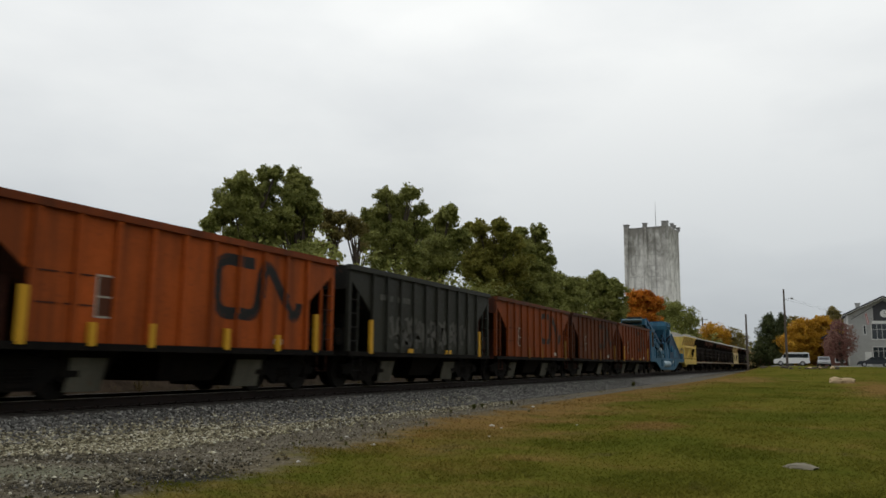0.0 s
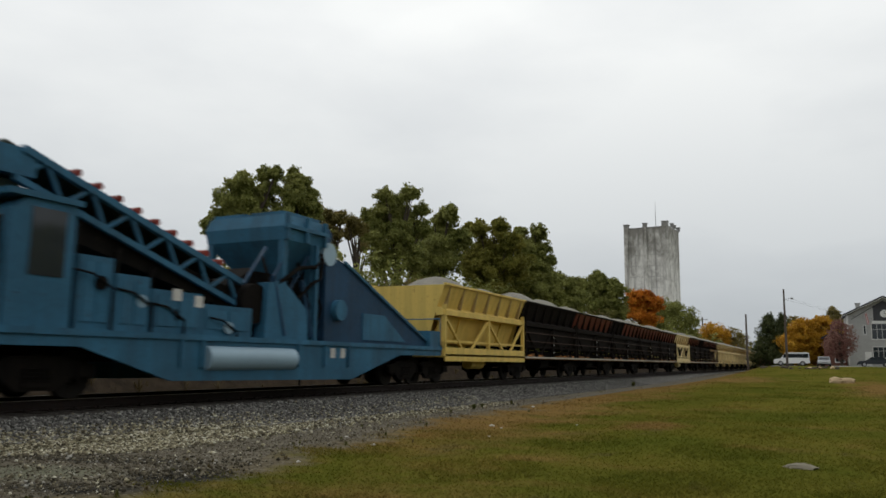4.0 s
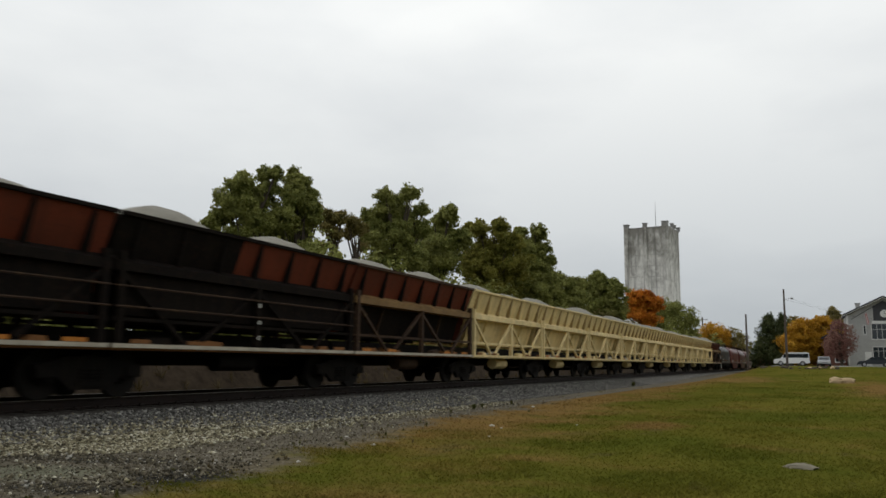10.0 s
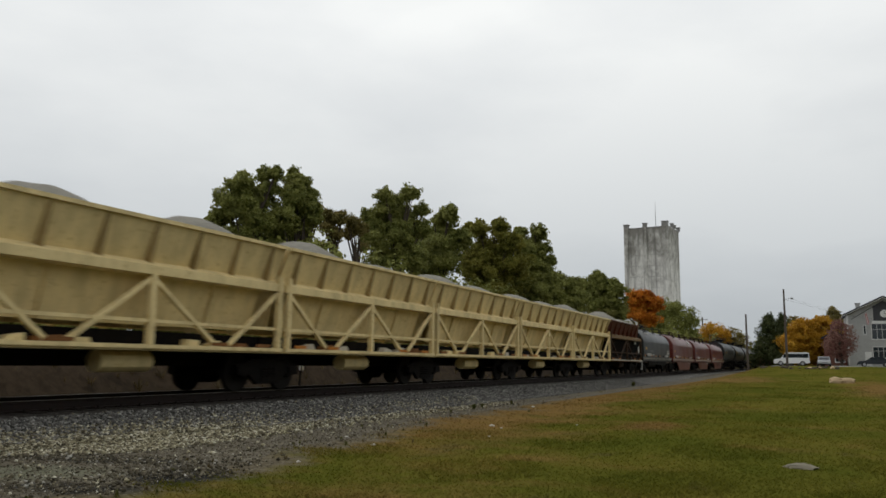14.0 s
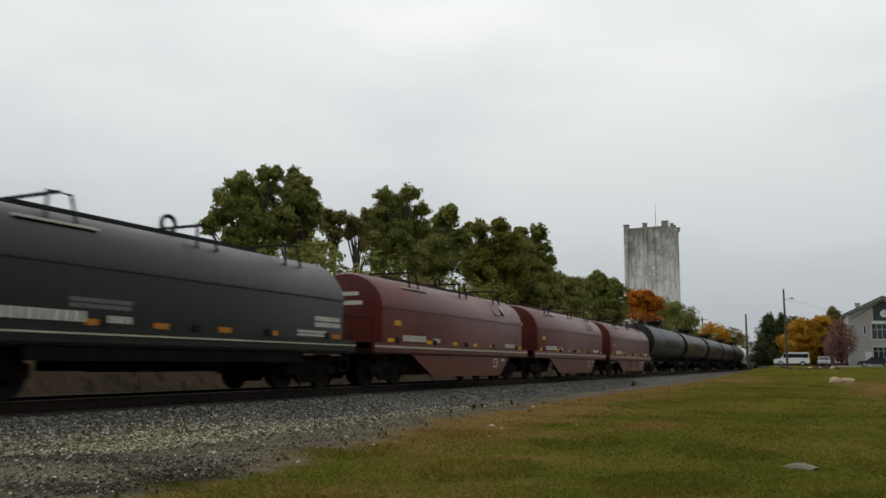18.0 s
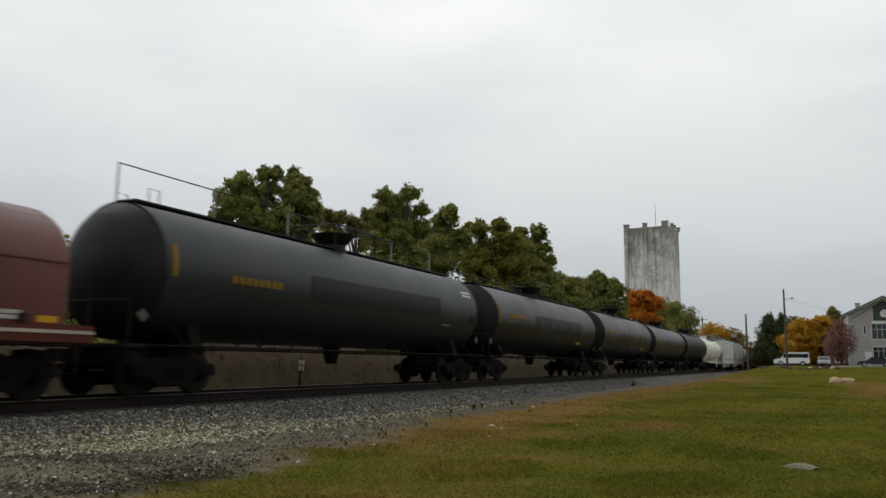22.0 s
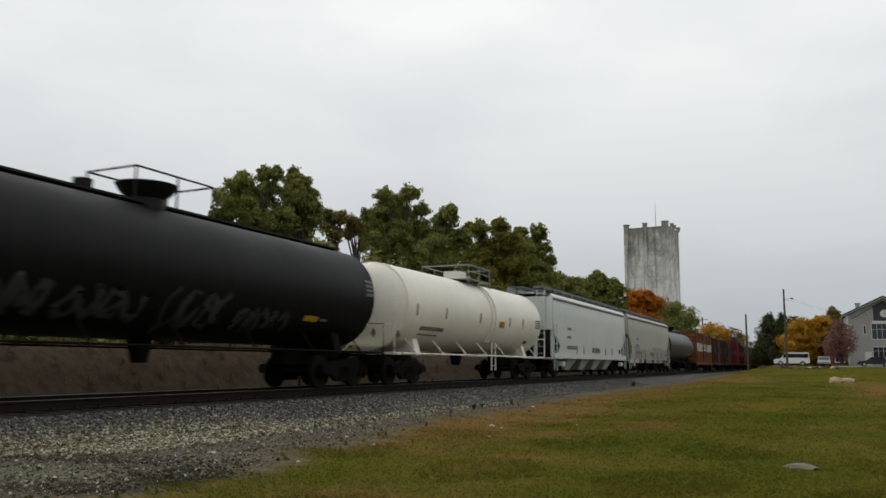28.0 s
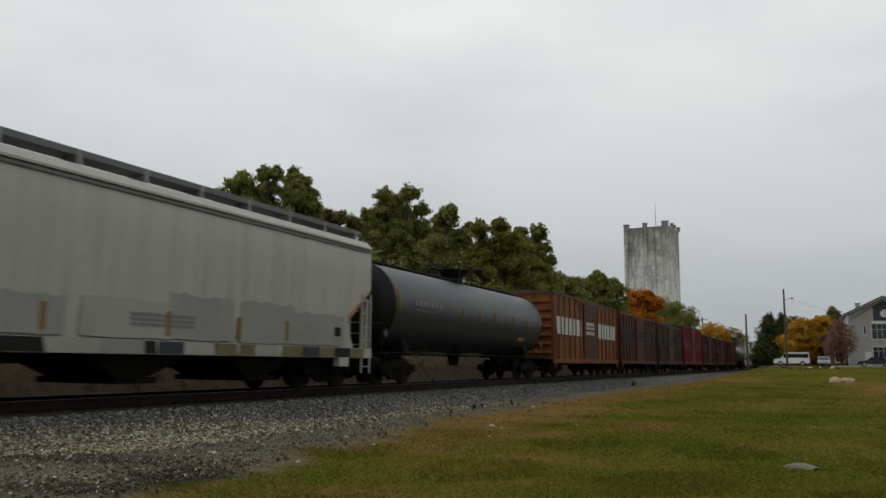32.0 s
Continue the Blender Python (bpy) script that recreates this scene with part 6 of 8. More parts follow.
def mound(L, seed, tall=1.0):
    """Two heaps of stone that rise above the hopper's rim."""
    rng = np.random.default_rng(seed)
    peaks = [(-L * 0.23 + rng.uniform(-0.3, 0.3), rng.uniform(0.70, 0.88)), (L * 0.25 + rng.uniform(-0.3, 0.3), rng.uniform(0.62, 0.82))]
    ys, xs = np.linspace(-L / 2 + 0.35, L / 2 - 0.35, 34), np.linspace(-1.36, 1.36, 11)
    rings = []
    for y in ys:
        ring = []
        for x in xs:
            h = tall * max(p[1] * math.exp(-((y - p[0]) / 1.45) ** 2) for p in peaks) * (1 - (x / 1.6) ** 2)
            ring.append((x, y, 3.38 + h + rng.uniform(-0.035, 0.035)))
        rings.append(ring)
    return Shape().loft(rings, False, False)


def aggregate_unit(label, start, end, upper, frame_mat, lower, seed, style="truss", split=None, deck=None, belt=None, slant=0.0):
    """One unit of the articulated set: flared top, belt rail, braced side, deck, one bogie at its leading end."""
    ob = thing("aggregate_hopper", label, "hopper car", group="articulated aggregate hoppers")
    L = end - start
    hl = L / 2 - 0.06
    zt, zb, hwt, hwb = 3.58, 2.72, 1.56, 1.22
    deck = deck or RUSTY
    for s in (-1, 1):
        pieces = [(-hl, hl, upper)] if not split else [(-hl, -hl + split[0], split[1]), (-hl + split[0], hl, upper)]
        for y0, y1, mat in pieces:
            sec = [(hwt, zt), (hwt - 0.04, zt), (hwb - 0.04, zb), (hwb, zb)]
            part("flared_side", Shape().loft([[(s * a, y0, z) for a, z in sec], [(s * a, y1 - (slant if z == zt else 0), z) for a, z in sec]], True, True), mat, ob)
        nr = 7
        for i in range(nr):
            y = -hl + 0.5 + i * (2 * hl - 1.0 - slant) / (nr - 1)
            m = split[1] if split and y < -hl + split[0] else upper
            part("flare_rib", Shape().prism([(s * (hwt + 0.01), zt - 0.05), (s * (hwb + 0.17), zb), (s * hwb, zb), (s * (hwt - 0.03), zt - 0.05)], "y", y - 0.04, y + 0.04), RIBC if m is CREAM or m is STRAW else SOOT_SHADE if m is OXIDE else m, ob)
        part("top_lip", Shape().box(s * hwt - 0.06, s * hwt + 0.06, -hl, hl - slant, zt - 0.02, zt + 0.06), frame_mat if split or upper is OXIDE else upper, ob)
        part("belt_rail", Shape().prism([(s * 1.52, 2.66), (s * 1.2, 2.80), (s * 1.2, 2.46), (s * 1.52, 2.48)], "y", -hl, hl), belt or frame_mat, ob)
        part("lower_side", Shape().prism([(s * 1.18, 2.5), (s * 1.14, 2.5), (s * 0.80, 1.48), (s * 0.84, 1.48)], "y", -hl + 0.5, hl - 0.5), lower, ob)
        part("lower_rail", Shape().box(s * 1.46 - 0.04, s * 1.46 + 0.04, -hl, hl, 1.50, 1.57), frame_mat, ob)
        # the pale edge colour also holds the skylight on the deck's rim
        part("deck_edge", Shape().box(s * 1.5 - 0.06, s * 1.5 + 0.06, -hl, hl, 0.98, 1.06), EDGE if style == "panel" or belt else frame_mat, ob)
        for y, w in ((-hl + 0.14, 0.13), (hl - 0.14, 0.13), (0.0, 0.13)):
            part("side_post", Shape().box(s * 1.48 - 0.07, s * 1.48 + 0.07, y - w / 2, y + w / 2, 1.05, 2.5 if y == 0 else 2.86), frame_mat, ob)
        q = hl * 0.5
        for y0, y1 in ((-hl + 0.2, -q - 0.25), (0.0, -q + 0.25), (0.0, q - 0.25), (hl - 0.2, q + 0.25)):
            part("diagonal_brace", Shape().beam((s * 1.47, y0, 2.42), (s * 1.47, y1, 1.12), 0.09), frame_mat, ob)
        if style == "panel":
            for z in (1.78, 2.18):
                part("pipe_rail", Shape().tube([(s * 1.54, -hl, z), (s * 1.54, hl, z)], 0.022, 6), RUSTB, ob, "rusty pipe rail along the side")
            for z in (1.25, 1.62, 2.02):
                part("post_mark", Shape().box(s * 1.556 - 0.004, s * 1.556 + 0.004, -0.035, 0.035, z, z + 0.09), WHITEP, ob, "small white stencil mark")
            part("side_panel", Shape().box(s * 1.36 - 0.015, s * 1.36 + 0.015, -hl + 0.3, hl - 0.3, 1.62, 2.46), lower, ob)
        else:
            for y in (-q, q):
                part("hopper_stiffener", Shape().beam((s * 1.2, y, 2.45), (s * 0.9, y, 1.5), 0.07), frame_mat, ob)
        for y in (-q, q):
            rgen = random.Random(seed * 7 + int(y * 10) + s)
            for k in range(3):
                y2, w2 = y - 0.9 + k * 0.75 + rgen.uniform(-0.2, 0.2), rgen.uniform(0.15, 0.36)
                part("deck_plate", Shape().prism([(y2 - w2, 1.06), (y2 + w2, 1.06), (y2 + w2 * rgen.uniform(0.6, 1.0), 1.1 + rgen.uniform(0.02, 0.12)), (y2 - w2 * rgen.uniform(0.6, 1.0), 1.1 + rgen.uniform(0.0, 0.1))], "x", s * 1.38 - 0.1, s * 1.38 + 0.1), rgen.choice((frame_mat, deck, EDGE, EDGE, RUSTY) if frame_mat is CREAM else (frame_mat, deck, RUSTB, RUSTY)), ob)
        for y in (-hl + 0.7, -q + 0.1, q - 0.1, hl - 0.7):
            part("reflector", Shape().box(s * 1.512 - 0.004, s * 1.512 + 0.004, y - 0.25, y + 0.25, 1.07, 1.15), ORANGEP if seed % 2 else RUSTY, ob, "orange safety marking")
    if slant:
        part("slant_sheet", Shape().loft([[(-hwt, hl - slant, zt), (hwt, hl - slant, zt), (hwt, hl - slant - 0.05, zt), (-hwt, hl - slant - 0.05, zt)], [(-hwb, hl, zb), (hwb, hl, zb), (hwb, hl - 0.05, zb), (-hwb, hl - 0.05, zb)]], True, True), upper, ob, "sloping end sheet")
        part("end_placard", Shape().box(1.24, 1.26, 3.55, 4.25, 2.24, 2.44), WHITEP, ob, "white lettered plate")
        part("platform_rail", Shape().tube([(1.5, hl - 1.2, 1.0), (1.5, hl + 0.1, 0.92), (1.5, hl + 0.1, 0.35), (1.5, hl - 0.3, 0.4)], 0.035, 6), WHITEP, ob, "white platform rail")
    for e in (-1,) if slant else (-1, 1):
        part("end_sheet", Shape().prism([(-hwt, zt), (hwt, zt), (hwb, zb), (0.9, 1.6), (-0.9, 1.6), (-hwb, zb)], "y", e * hl - 0.03 * (e > 0), e * hl + 0.03 * (e < 0)), upper if not split or e > 0 else split[1], ob)
    part("deck", Shape().box(-1.5, 1.5, -hl, hl, 0.94, 1.0), deck, ob)
    part("center_sill", Shape().box(-0.3, 0.3, -hl, hl, 0.62, 0.94), IRON, ob)
    # near-black trough colour stands in for the shaded gap above the deck
    part("conveyor_trough", Shape().box(-0.7, 0.7, -hl, hl, 1.0, 1.36), IRON, ob)
    part("air_tank", Shape().tube([(0.9, -0.8, 0.72), (0.9, 0.5, 0.72)], 0.22, 12), frame_mat if style != "panel" else IRON, ob)
    part("load", mound(L, seed, 1.12 if slant else 1.0), GRAVEL, ob, "heaped pale grey crushed stone", smooth=60)
    truck(ob, -L / 2)
    return join_train(ob, start, end)


P0, PITCH_U = 90.2, 8.63
edges = [P0 - 8.7] + [P0 + PITCH_U * i for i in range(19)] + [255.6]
kinds = "Y k r h r r C r h m C C C C C C C C C M".split()
for i, k in enumerate(kinds):
    a, b = edges[i], edges[i + 1]
    if k == "Y":
        aggregate_unit("straw yellow aggregate hopper heaped with crushed stone", a, b, STRAW, STRAW, STRAW, i, deck=STRAW)
        part("deep_sill", Shape().box(1.50, 1.56, -4.2, 4.2, 0.80, 1.30), STRAW, TRAIN[-1][0], "deep straw yellow side sill")
    elif k == "C":
        # car 6: near-black lower sides paint in the shaded interior
        u_ = aggregate_unit("cream aggregate hopper heaped with crushed stone", a, b, CREAM, CREAM, SOOT_SHADE if i == 6 else CREAM, i, deck=CREAM)
        if i == 6:
            part("deep_sill", Shape().box(1.50, 1.56, -4.2, 4.2, 1.07, 1.36), CREAM, u_, "deep cream side sill")
            for y in (-2.1, 0.0, 2.1):
                part("gusset", Shape().prism([(y - 0.4, 2.46), (y + 0.4, 2.46), (y + 0.12, 2.2), (y - 0.12, 2.2)], "x", 1.50, 1.54), CREAM, u_)
    elif k == "k":
        aggregate_unit("sooty black aggregate hopper heaped with crushed stone", a, b, SOOT_SHADE, SOOT_SHADE, SOOT_SHADE, i, "panel")
    elif k == "r":
        aggregate_unit("oxide red aggregate hopper with a sooty frame", a, b, OXIDE, SOOT_SHADE, SOOT_SHADE, i, "panel")
    elif k == "h":
        aggregate_unit("half black, half oxide red aggregate hopper with a sooty frame", a, b, OXIDE, SOOT_SHADE, SOOT_SHADE, i, "panel", split=(3.6, SOOT_SHADE))
    elif k == "m":
        # near-black lower sides paint in the shade behind the open bracing
        aggregate_unit("oxide red aggregate hopper with open dark bracing", a, b, OXIDE, RUSTB, SOOT_SHADE, i, "truss", deck=RUSTY, belt=TANB)
    else:
        aggregate_unit("dark maroon aggregate hopper with open dark bracing", a, b, MAROONH, RUSTB, SOOT_SHADE, i, "truss", deck=RUSTY, belt=TANB, slant=1.15)
_last = TRAIN[-1][0]
truck(_last, (edges[-1] - edges[-2]) / 2 - 1.6)
part("hazard_diamond", Shape().prism([(3.7, 1.5), (3.95, 1.8), (3.7, 2.1), (3.45, 1.8)], "x", 1.54, 1.56), WHITEP, _last, "white diamond sign")

# ---- covered coil cars ----
def coil_car(label, start, end, paint, dark, seed, badge=True, fishbelly=True):
    ob = thing("coil_car", label, "coil car", group="covered coil cars")
    L = end - start
    hl, hw = L / 2 - 0.55, 1.48
    ch = hl - 0.55
    arc = [(hw, 1.36), (hw, 2.45)] + [(hw * math.cos(a), 2.45 + 1.17 * math.sin(a)) for a in np.linspace(0.18, math.pi - 0.18, 13)] + [(-hw, 2.45), (-hw, 1.36)]
    ends = [(x * 0.97, 1.36 + (z - 1.36) * 0.975) for x, z in arc]
    part("cover", Shape().loft([[(x, -ch, z) for x, z in ends], [(x, -ch + 0.12, z) for x, z in arc], [(x, ch - 0.12, z) for x, z in arc], [(x, ch, z) for x, z in ends]]), paint, ob, smooth=35)
    for s in (-1, 1):
        part("cover_seam", Shape().box(s * (hw + 0.012) - 0.012, s * (hw + 0.012) + 0.012, -ch + 0.05, ch - 0.05, 2.455, 2.485), paint, ob)
        part("side_stripe", Shape().box(s * (hw + 0.05) - 0.02, s * (hw + 0.05) + 0.02, -hl, hl, 1.20, 1.26 if fishbelly else 1.235), EDGE, ob, "pale stripe along the side sill")
        part("side_sill", Shape().box(s * (hw - 0.02) - 0.06, s * (hw - 0.02) + 0.06, -hl, hl, 1.05, 1.36), paint, ob)
        belly = [(-hl + 2.35, 1.1), (hl - 2.05, 1.1), (hl - 3.2, 0.24), (-hl + 4.2, 0.24)]
        if fishbelly:
            part("side_girder", Shape().prism(belly, "x", s * (hw - 0.12), s * (hw - 0.04)), paint, ob)
        else:
            part("side_girder", Shape().box(s * (hw - 0.08) - 0.04, s * (hw - 0.08) + 0.04, -hl + 2.4, hl - 2.4, 0.72, 1.1), IRON, ob)
            part("under_gear", Shape().box(s * 0.7 - 0.25, s * 0.7 + 0.25, -2.0, 1.6, 0.5, 0.9), IRON, ob)
        for i in range(5):
            y = -ch + 0.9 + i * (2 * ch - 1.8) / 4
            part("latch", Shape().box(s * (hw + 0.03) - 0.03, s * (hw + 0.03) + 0.03, y - 0.08, y + 0.08, 1.34, 1.52), dark, ob)
    part("floor", Shape().box(-hw, hw, -hl, hl, 1.0, 1.1), dark, ob)
    for y in (-ch * 0.54, 0.12 * ch, ch * 0.68):
        lf = Shape()
        lf.tube([(1.02, y - 0.35, 3.22), (0.9, y - 0.25, 3.86), (0.9, y + 0.25, 3.86), (1.02, y + 0.35, 3.22)], 0.035, 6)
        lf.tube([(-1.02, y - 0.35, 3.22), (-0.9, y - 0.25, 3.86), (-0.9, y + 0.25, 3.86), (-1.02, y + 0.35, 3.22)], 0.035, 6)
        lf.beam((-0.9, y, 3.88), (0.9, y, 3.88), 0.06)
        part("lifting_bracket", lf, dark, ob)
    part("lifting_bar", Shape().box(-0.05, 0.05, -ch * 0.62, ch * 0.62, 3.66, 3.76), dark, ob)
    part("lifting_eye", Shape().tube([(0, 0.45 + 0.22 * math.cos(a), 3.92 + 0.2 * math.sin(a)) for a in np.linspace(-1.2, 4.3, 12)], 0.05, 6), dark, ob)
    for e in (-1, 1):
        part("end_platform", Shape().box(-hw, hw, min(e * ch, e * hl), max(e * ch, e * hl), 1.08, 1.16), dark, ob)
        part("end_railing", Shape().tube([(1.4, e * (hl - 0.05), 1.1), (1.4, e * (hl - 0.05), 2.1), (-1.4, e * (hl - 0.05), 2.1), (-1.4, e * (hl - 0.05), 1.1)], 0.02, 5), dark, ob)
        part("sill_step", Shape().tube([(hw, e * (hl - 0.3), 1.1), (hw, e * (hl - 0.3), 0.5), (hw, e * (hl - 0.7), 0.5), (hw, e * (hl - 0.7), 1.1)], 0.018, 5), dark, ob)
    part("end_lettering", Shape().box(-0.5, 0.7, -ch - 0.012, -ch - 0.004, 2.55, 2.68).box(-0.3, 0.55, -ch - 0.012, -ch - 0.004, 2.85, 2.97), WHITEP, ob, "faded white end lettering")
    # markings on the side
    if badge:
        y0 = ch * 0.5 + 0.1
        for p, q in (((y0, 2.78), (y0 + 0.35, 2.78)), ((y0, 3.10), (y0 + 0.35, 3.10)), ((y0, 2.78), (y0, 3.10)), ((y0 + 0.35, 2.78), (y0 + 0.35, 3.10)), ((y0 + 0.55, 3.10), (y0 + 0.95, 2.78)), ((y0 + 0.95, 2.78), (y0 + 0.95, 3.10))):
            def on(p):
                a = math.asin(min(0.98, (p[1] - 2.45) / 1.17))
                return (hw * math.cos(a) + 0.02, p[0], p[1] + 0.01)
            part("emblem", Shape().beam(on(p), on(q), 0.10, 0.03), WHITEP, ob, "white painted emblem")
    part("roof_sign", Shape().beam((hw * 0.74, -ch * 0.72, 2.45 + 1.17 * 0.68), (hw * 0.74, -ch * 0.42, 2.45 + 1.17 * 0.68), 0.16, 0.05), WHITEP, ob, "white lettering strip")
    bars(ob, "car_lettering", hw + 0.004, -ch + 1.3, -ch + 3.0, 1.40, 1.66, WHITEP, 1, seed)
    bars(ob, "car_lettering", hw + 0.004, -ch + 3.5, -ch + 4.1, 1.42, 1.60, WHITEP, 1, seed + 1)
    bars(ob, "car_lettering", hw + 0.004, ch - 2.2, ch - 0.9, 1.40, 1.58, WHITEP, 2, seed + 2)
    for y in (-ch + 0.5, -ch + 3.2, -1.0, 0.9, 2.6, ch - 0.4):
        part("reflector", Shape().box(hw + 0.002, hw + 0.012, y - 0.2, y + 0.2, 1.38, 1.5), YELLOWP if seed % 2 else ORANGEP, ob, "yellow safety marking")
    if fishbelly:
        for a, b, c, d in ((2.88, 3.34, 0.88, 0.92), (2.88, 3.34, 0.58, 0.62), (2.88, 2.92, 0.62, 0.88), (3.30, 3.34, 0.62, 0.88)):
            part("panel_outline", Shape().box(hw - 0.04, hw - 0.034, a, b, c, d), WHITEP, ob, "white panel outline")
        bars(ob, "girder_lettering", hw - 0.036, 2.98, 3.24, 0.66, 0.84, GREYP, 2, seed + 3)
        bars(ob, "girder_lettering", hw - 0.036, 3.8, 4.15, 0.8, 0.96, WHITEP, 1, seed + 4)
        bars(ob, "girder_lettering", hw - 0.036, 4.22, 4.6, 0.94, 1.0, GREYP, 1, seed + 5)
    else:
        bars(ob, "car_lettering", hw + 0.004, -3.2, -1.8, 1.68, 1.9, GREYP, 2, seed + 3, "faded white lettering")
        bars(ob, "car_lettering", hw + 0.004, 4.4, 5.6, 1.66, 1.98, WHITEP, 2, seed + 4, "white lettering")
    part("warning_plate", Shape().box(hw + 0.002, hw + 0.012, -ch + 0.72, -ch + 1.15, 1.92, 2.08), YELLOWP, ob)
    couplers(ob, L / 2)
    truck(ob, -hl + 1.6)
    truck(ob, hl - 1.6)
    return join_train(ob, start, end)


SCUFF = plain("pale_scuffed_paint", (0.20, 0.16, 0.15), 0.7, 0.0, 0.4, 4.0, 0.0)
COILBLACK = painted("black_coil_paint", (0.0052, 0.0072, 0.0070), (0.02, 0.017, 0.014), wear=0.0, grime=0.35, rough=0.40, spec=0.42)
COILRED = painted("maroon_coil_paint", (0.108, 0.0190, 0.0135), (0.045, 0.014, 0.012), wear=0.1, grime=0.5, rough=0.36, spec=0.4)
COILDARK = painted("dark_coil_steel", (0.022, 0.008, 0.008), wear=0.1, grime=0.4)
coil_car("black covered coil car with white lettering", 255.6, 269.5, COILBLACK, BLACKP, 60, badge=False, fishbelly=False)
coil_car("maroon covered coil car with a white emblem", 269.5, 284.4, COILRED, COILDARK, 71)
coil_car("maroon covered coil car with a white emblem", 284.4, 299.2, COILRED, COILDARK, 81)
coil_car("maroon covered coil car with scuffed side girder", 299.3, 314.4, COILRED, COILDARK, 91, badge=False)
_c = TRAIN[-1][0]
for i, (y0, y1) in enumerate(((-1.0, 0.0), (0.95, 2.3))):
    scrawl(_c, 1.445, y0, y1, 0.58, 1.02, SCUFF, 95 + i, 7)
part("roof_sign", Shape().beam((1.48 * 0.965 + 0.03, 3.8, 2.76), (1.48 * 0.965 + 0.03, 4.94, 2.76), 0.03, 0.13), WHITEP, _c, "white lettering strip")


# ---- tank cars ----
def tank_car(label, start, end, paint, ends_paint, seed, style="black", r=1.50, zc=2.68, rail=False, marks=True, text=True, panel=False, ink=None):
    ob = thing("tank_car", label, "tank car", group="tank cars")
    L = end - start
    hl = L / 2 - 0.32
    tl = L / 2 - 0.58
    n = 36

    def ring(y, q):
        return [(q * math.cos(a), y, zc + q * math.sin(a)) for a in (math.tau * k / n for k in range(n))]
    dome = [(0.0, 0.02), (0.05, 0.42), (0.16, 0.72), (0.34, 0.91), (0.55, 1.0)]
    part("tank", Shape().loft([ring(-tl + 0.55 + 0.001, r), ring(-tl * 0.4, r), ring(tl * 0.4, r), ring(tl - 0.55 - 0.001, r)], caps=False), paint, ob, smooth=40)
    for e in (-1, 1):
        part("tank_head", Shape().loft([ring(e * (tl - d), max(0.03, k * r)) for d, k in dome], caps=True), ends_paint, ob, "domed tank end", smooth=50)
        part("head_seam", Shape().loft([ring(e * (tl - 0.56) - 0.05, r + 0.012), ring(e * (tl - 0.56) + 0.05, r + 0.012)], caps=False), ends_paint, ob, smooth=40)
        part("saddle", Shape().prism([(-1.2, 1.0), (1.2, 1.0), (1.0, 1.6), (-1.0, 1.6)], "y", e * (tl - 1.9) - 0.18, e * (tl - 1.9) + 0.18), IRON if style != "white" else ends_paint, ob)
        part("stub_sill", Shape().box(-0.22, 0.22, min(e * (tl - 3.2), e * hl), max(e * (tl - 3.2), e * hl), 0.66, 1.05), IRON, ob)
        part("end_platform", Shape().box(-1.45, 1.45, min(e * (tl - 0.35), e * hl), max(e * (tl - 0.35), e * hl), 1.0, 1.07), ends_paint, ob)
        part("end_railing", Shape().tube([(1.42, e * (hl - 0.03), 1.0), (1.42, e * (hl - 0.03), 1.95), (-1.42, e * (hl - 0.03), 1.95), (-1.42, e * (hl - 0.03), 1.0)], 0.02, 5), ends_paint, ob)
        part("end_ladder_step", Shape().tube([(1.46, e * (hl - 0.1), 1.05), (1.46, e * (hl - 0.1), 0.5), (1.46, e * (hl - 0.5), 0.5), (1.46, e * (hl - 0.5), 1.05)], 0.018, 5), IRON, ob)
        part("placard", Shape().prism([(e * (tl - 0.2), 1.50), (e * (tl - 0.2) + 0.15, 1.65), (e * (tl - 0.2), 1.80), (e * (tl - 0.2) - 0.15, 1.65)], "x", 1.30, 1.32), SPRAY, ob, "dark grey diamond placard")
    part("brake_wheel", Shape().tube([(-0.9, -hl - 0.05, 1.9), (-0.9, -hl, 1.9)], 0.28, 14), IRON, ob)
    # side bars, discharge valve
    RM = paint if style == "white" else IRON
    for s in (-1, 1):
        part("side_bar", Shape().tube([(s * 1.5, -tl + 0.2, 1.04), (s * 1.5, tl - 0.2, 1.04)], 0.03, 6), RM, ob)
        for k in range(7):
            y = -tl + 1.2 + k * (2 * tl - 2.4) / 6
            part("bar_bracket", Shape().beam((s * 1.5, y, 1.04), (s * 1.05, y, zc - r * 0.74), 0.04), RM, ob)
    part("outlet_valve", Shape().tube([(0, 0.2, zc - r - 0.5), (0, 0.2, zc - r + 0.05)], [0.18, 0.3], 12), IRON, ob)
    # top fittings
    zt = zc + r
    if style == "white":
        part("manway", Shape().tube([(0, 0.95, zt - 0.12), (0, 0.95, zt + 0.28)], 0.32, 16), STEEL, ob)
        part("valve_box", Shape().box(-0.35, 0.35, -0.35, 0.4, zt - 0.1, zt + 0.38), paint, ob)
        part("top_platform", Shape().box(-1.05, 1.05, -0.9, 1.35, zt - 0.03, zt + 0.0), STEEL, ob)
        rl = Shape()
        for x in (-1.05, 1.05):
            for y in (-0.9, 0.2, 1.35):
                rl.tube([(x, y, zt - 0.3), (x, y, zt + 0.54)], 0.022, 5)
            rl.tube([(x, -0.9, zt + 0.54), (x, 1.35, zt + 0.54)], 0.022, 5)
            rl.tube([(x, -0.9, zt + 0.28), (x, 1.35, zt + 0.28)], 0.018, 5)
        for y in (-0.9, 1.35):
            rl.tube([(-1.05, y, zt + 0.54), (1.05, y, zt + 0.54)], 0.022, 5)
        part("platform_railing", rl, STEEL, ob)
        band = Shape()
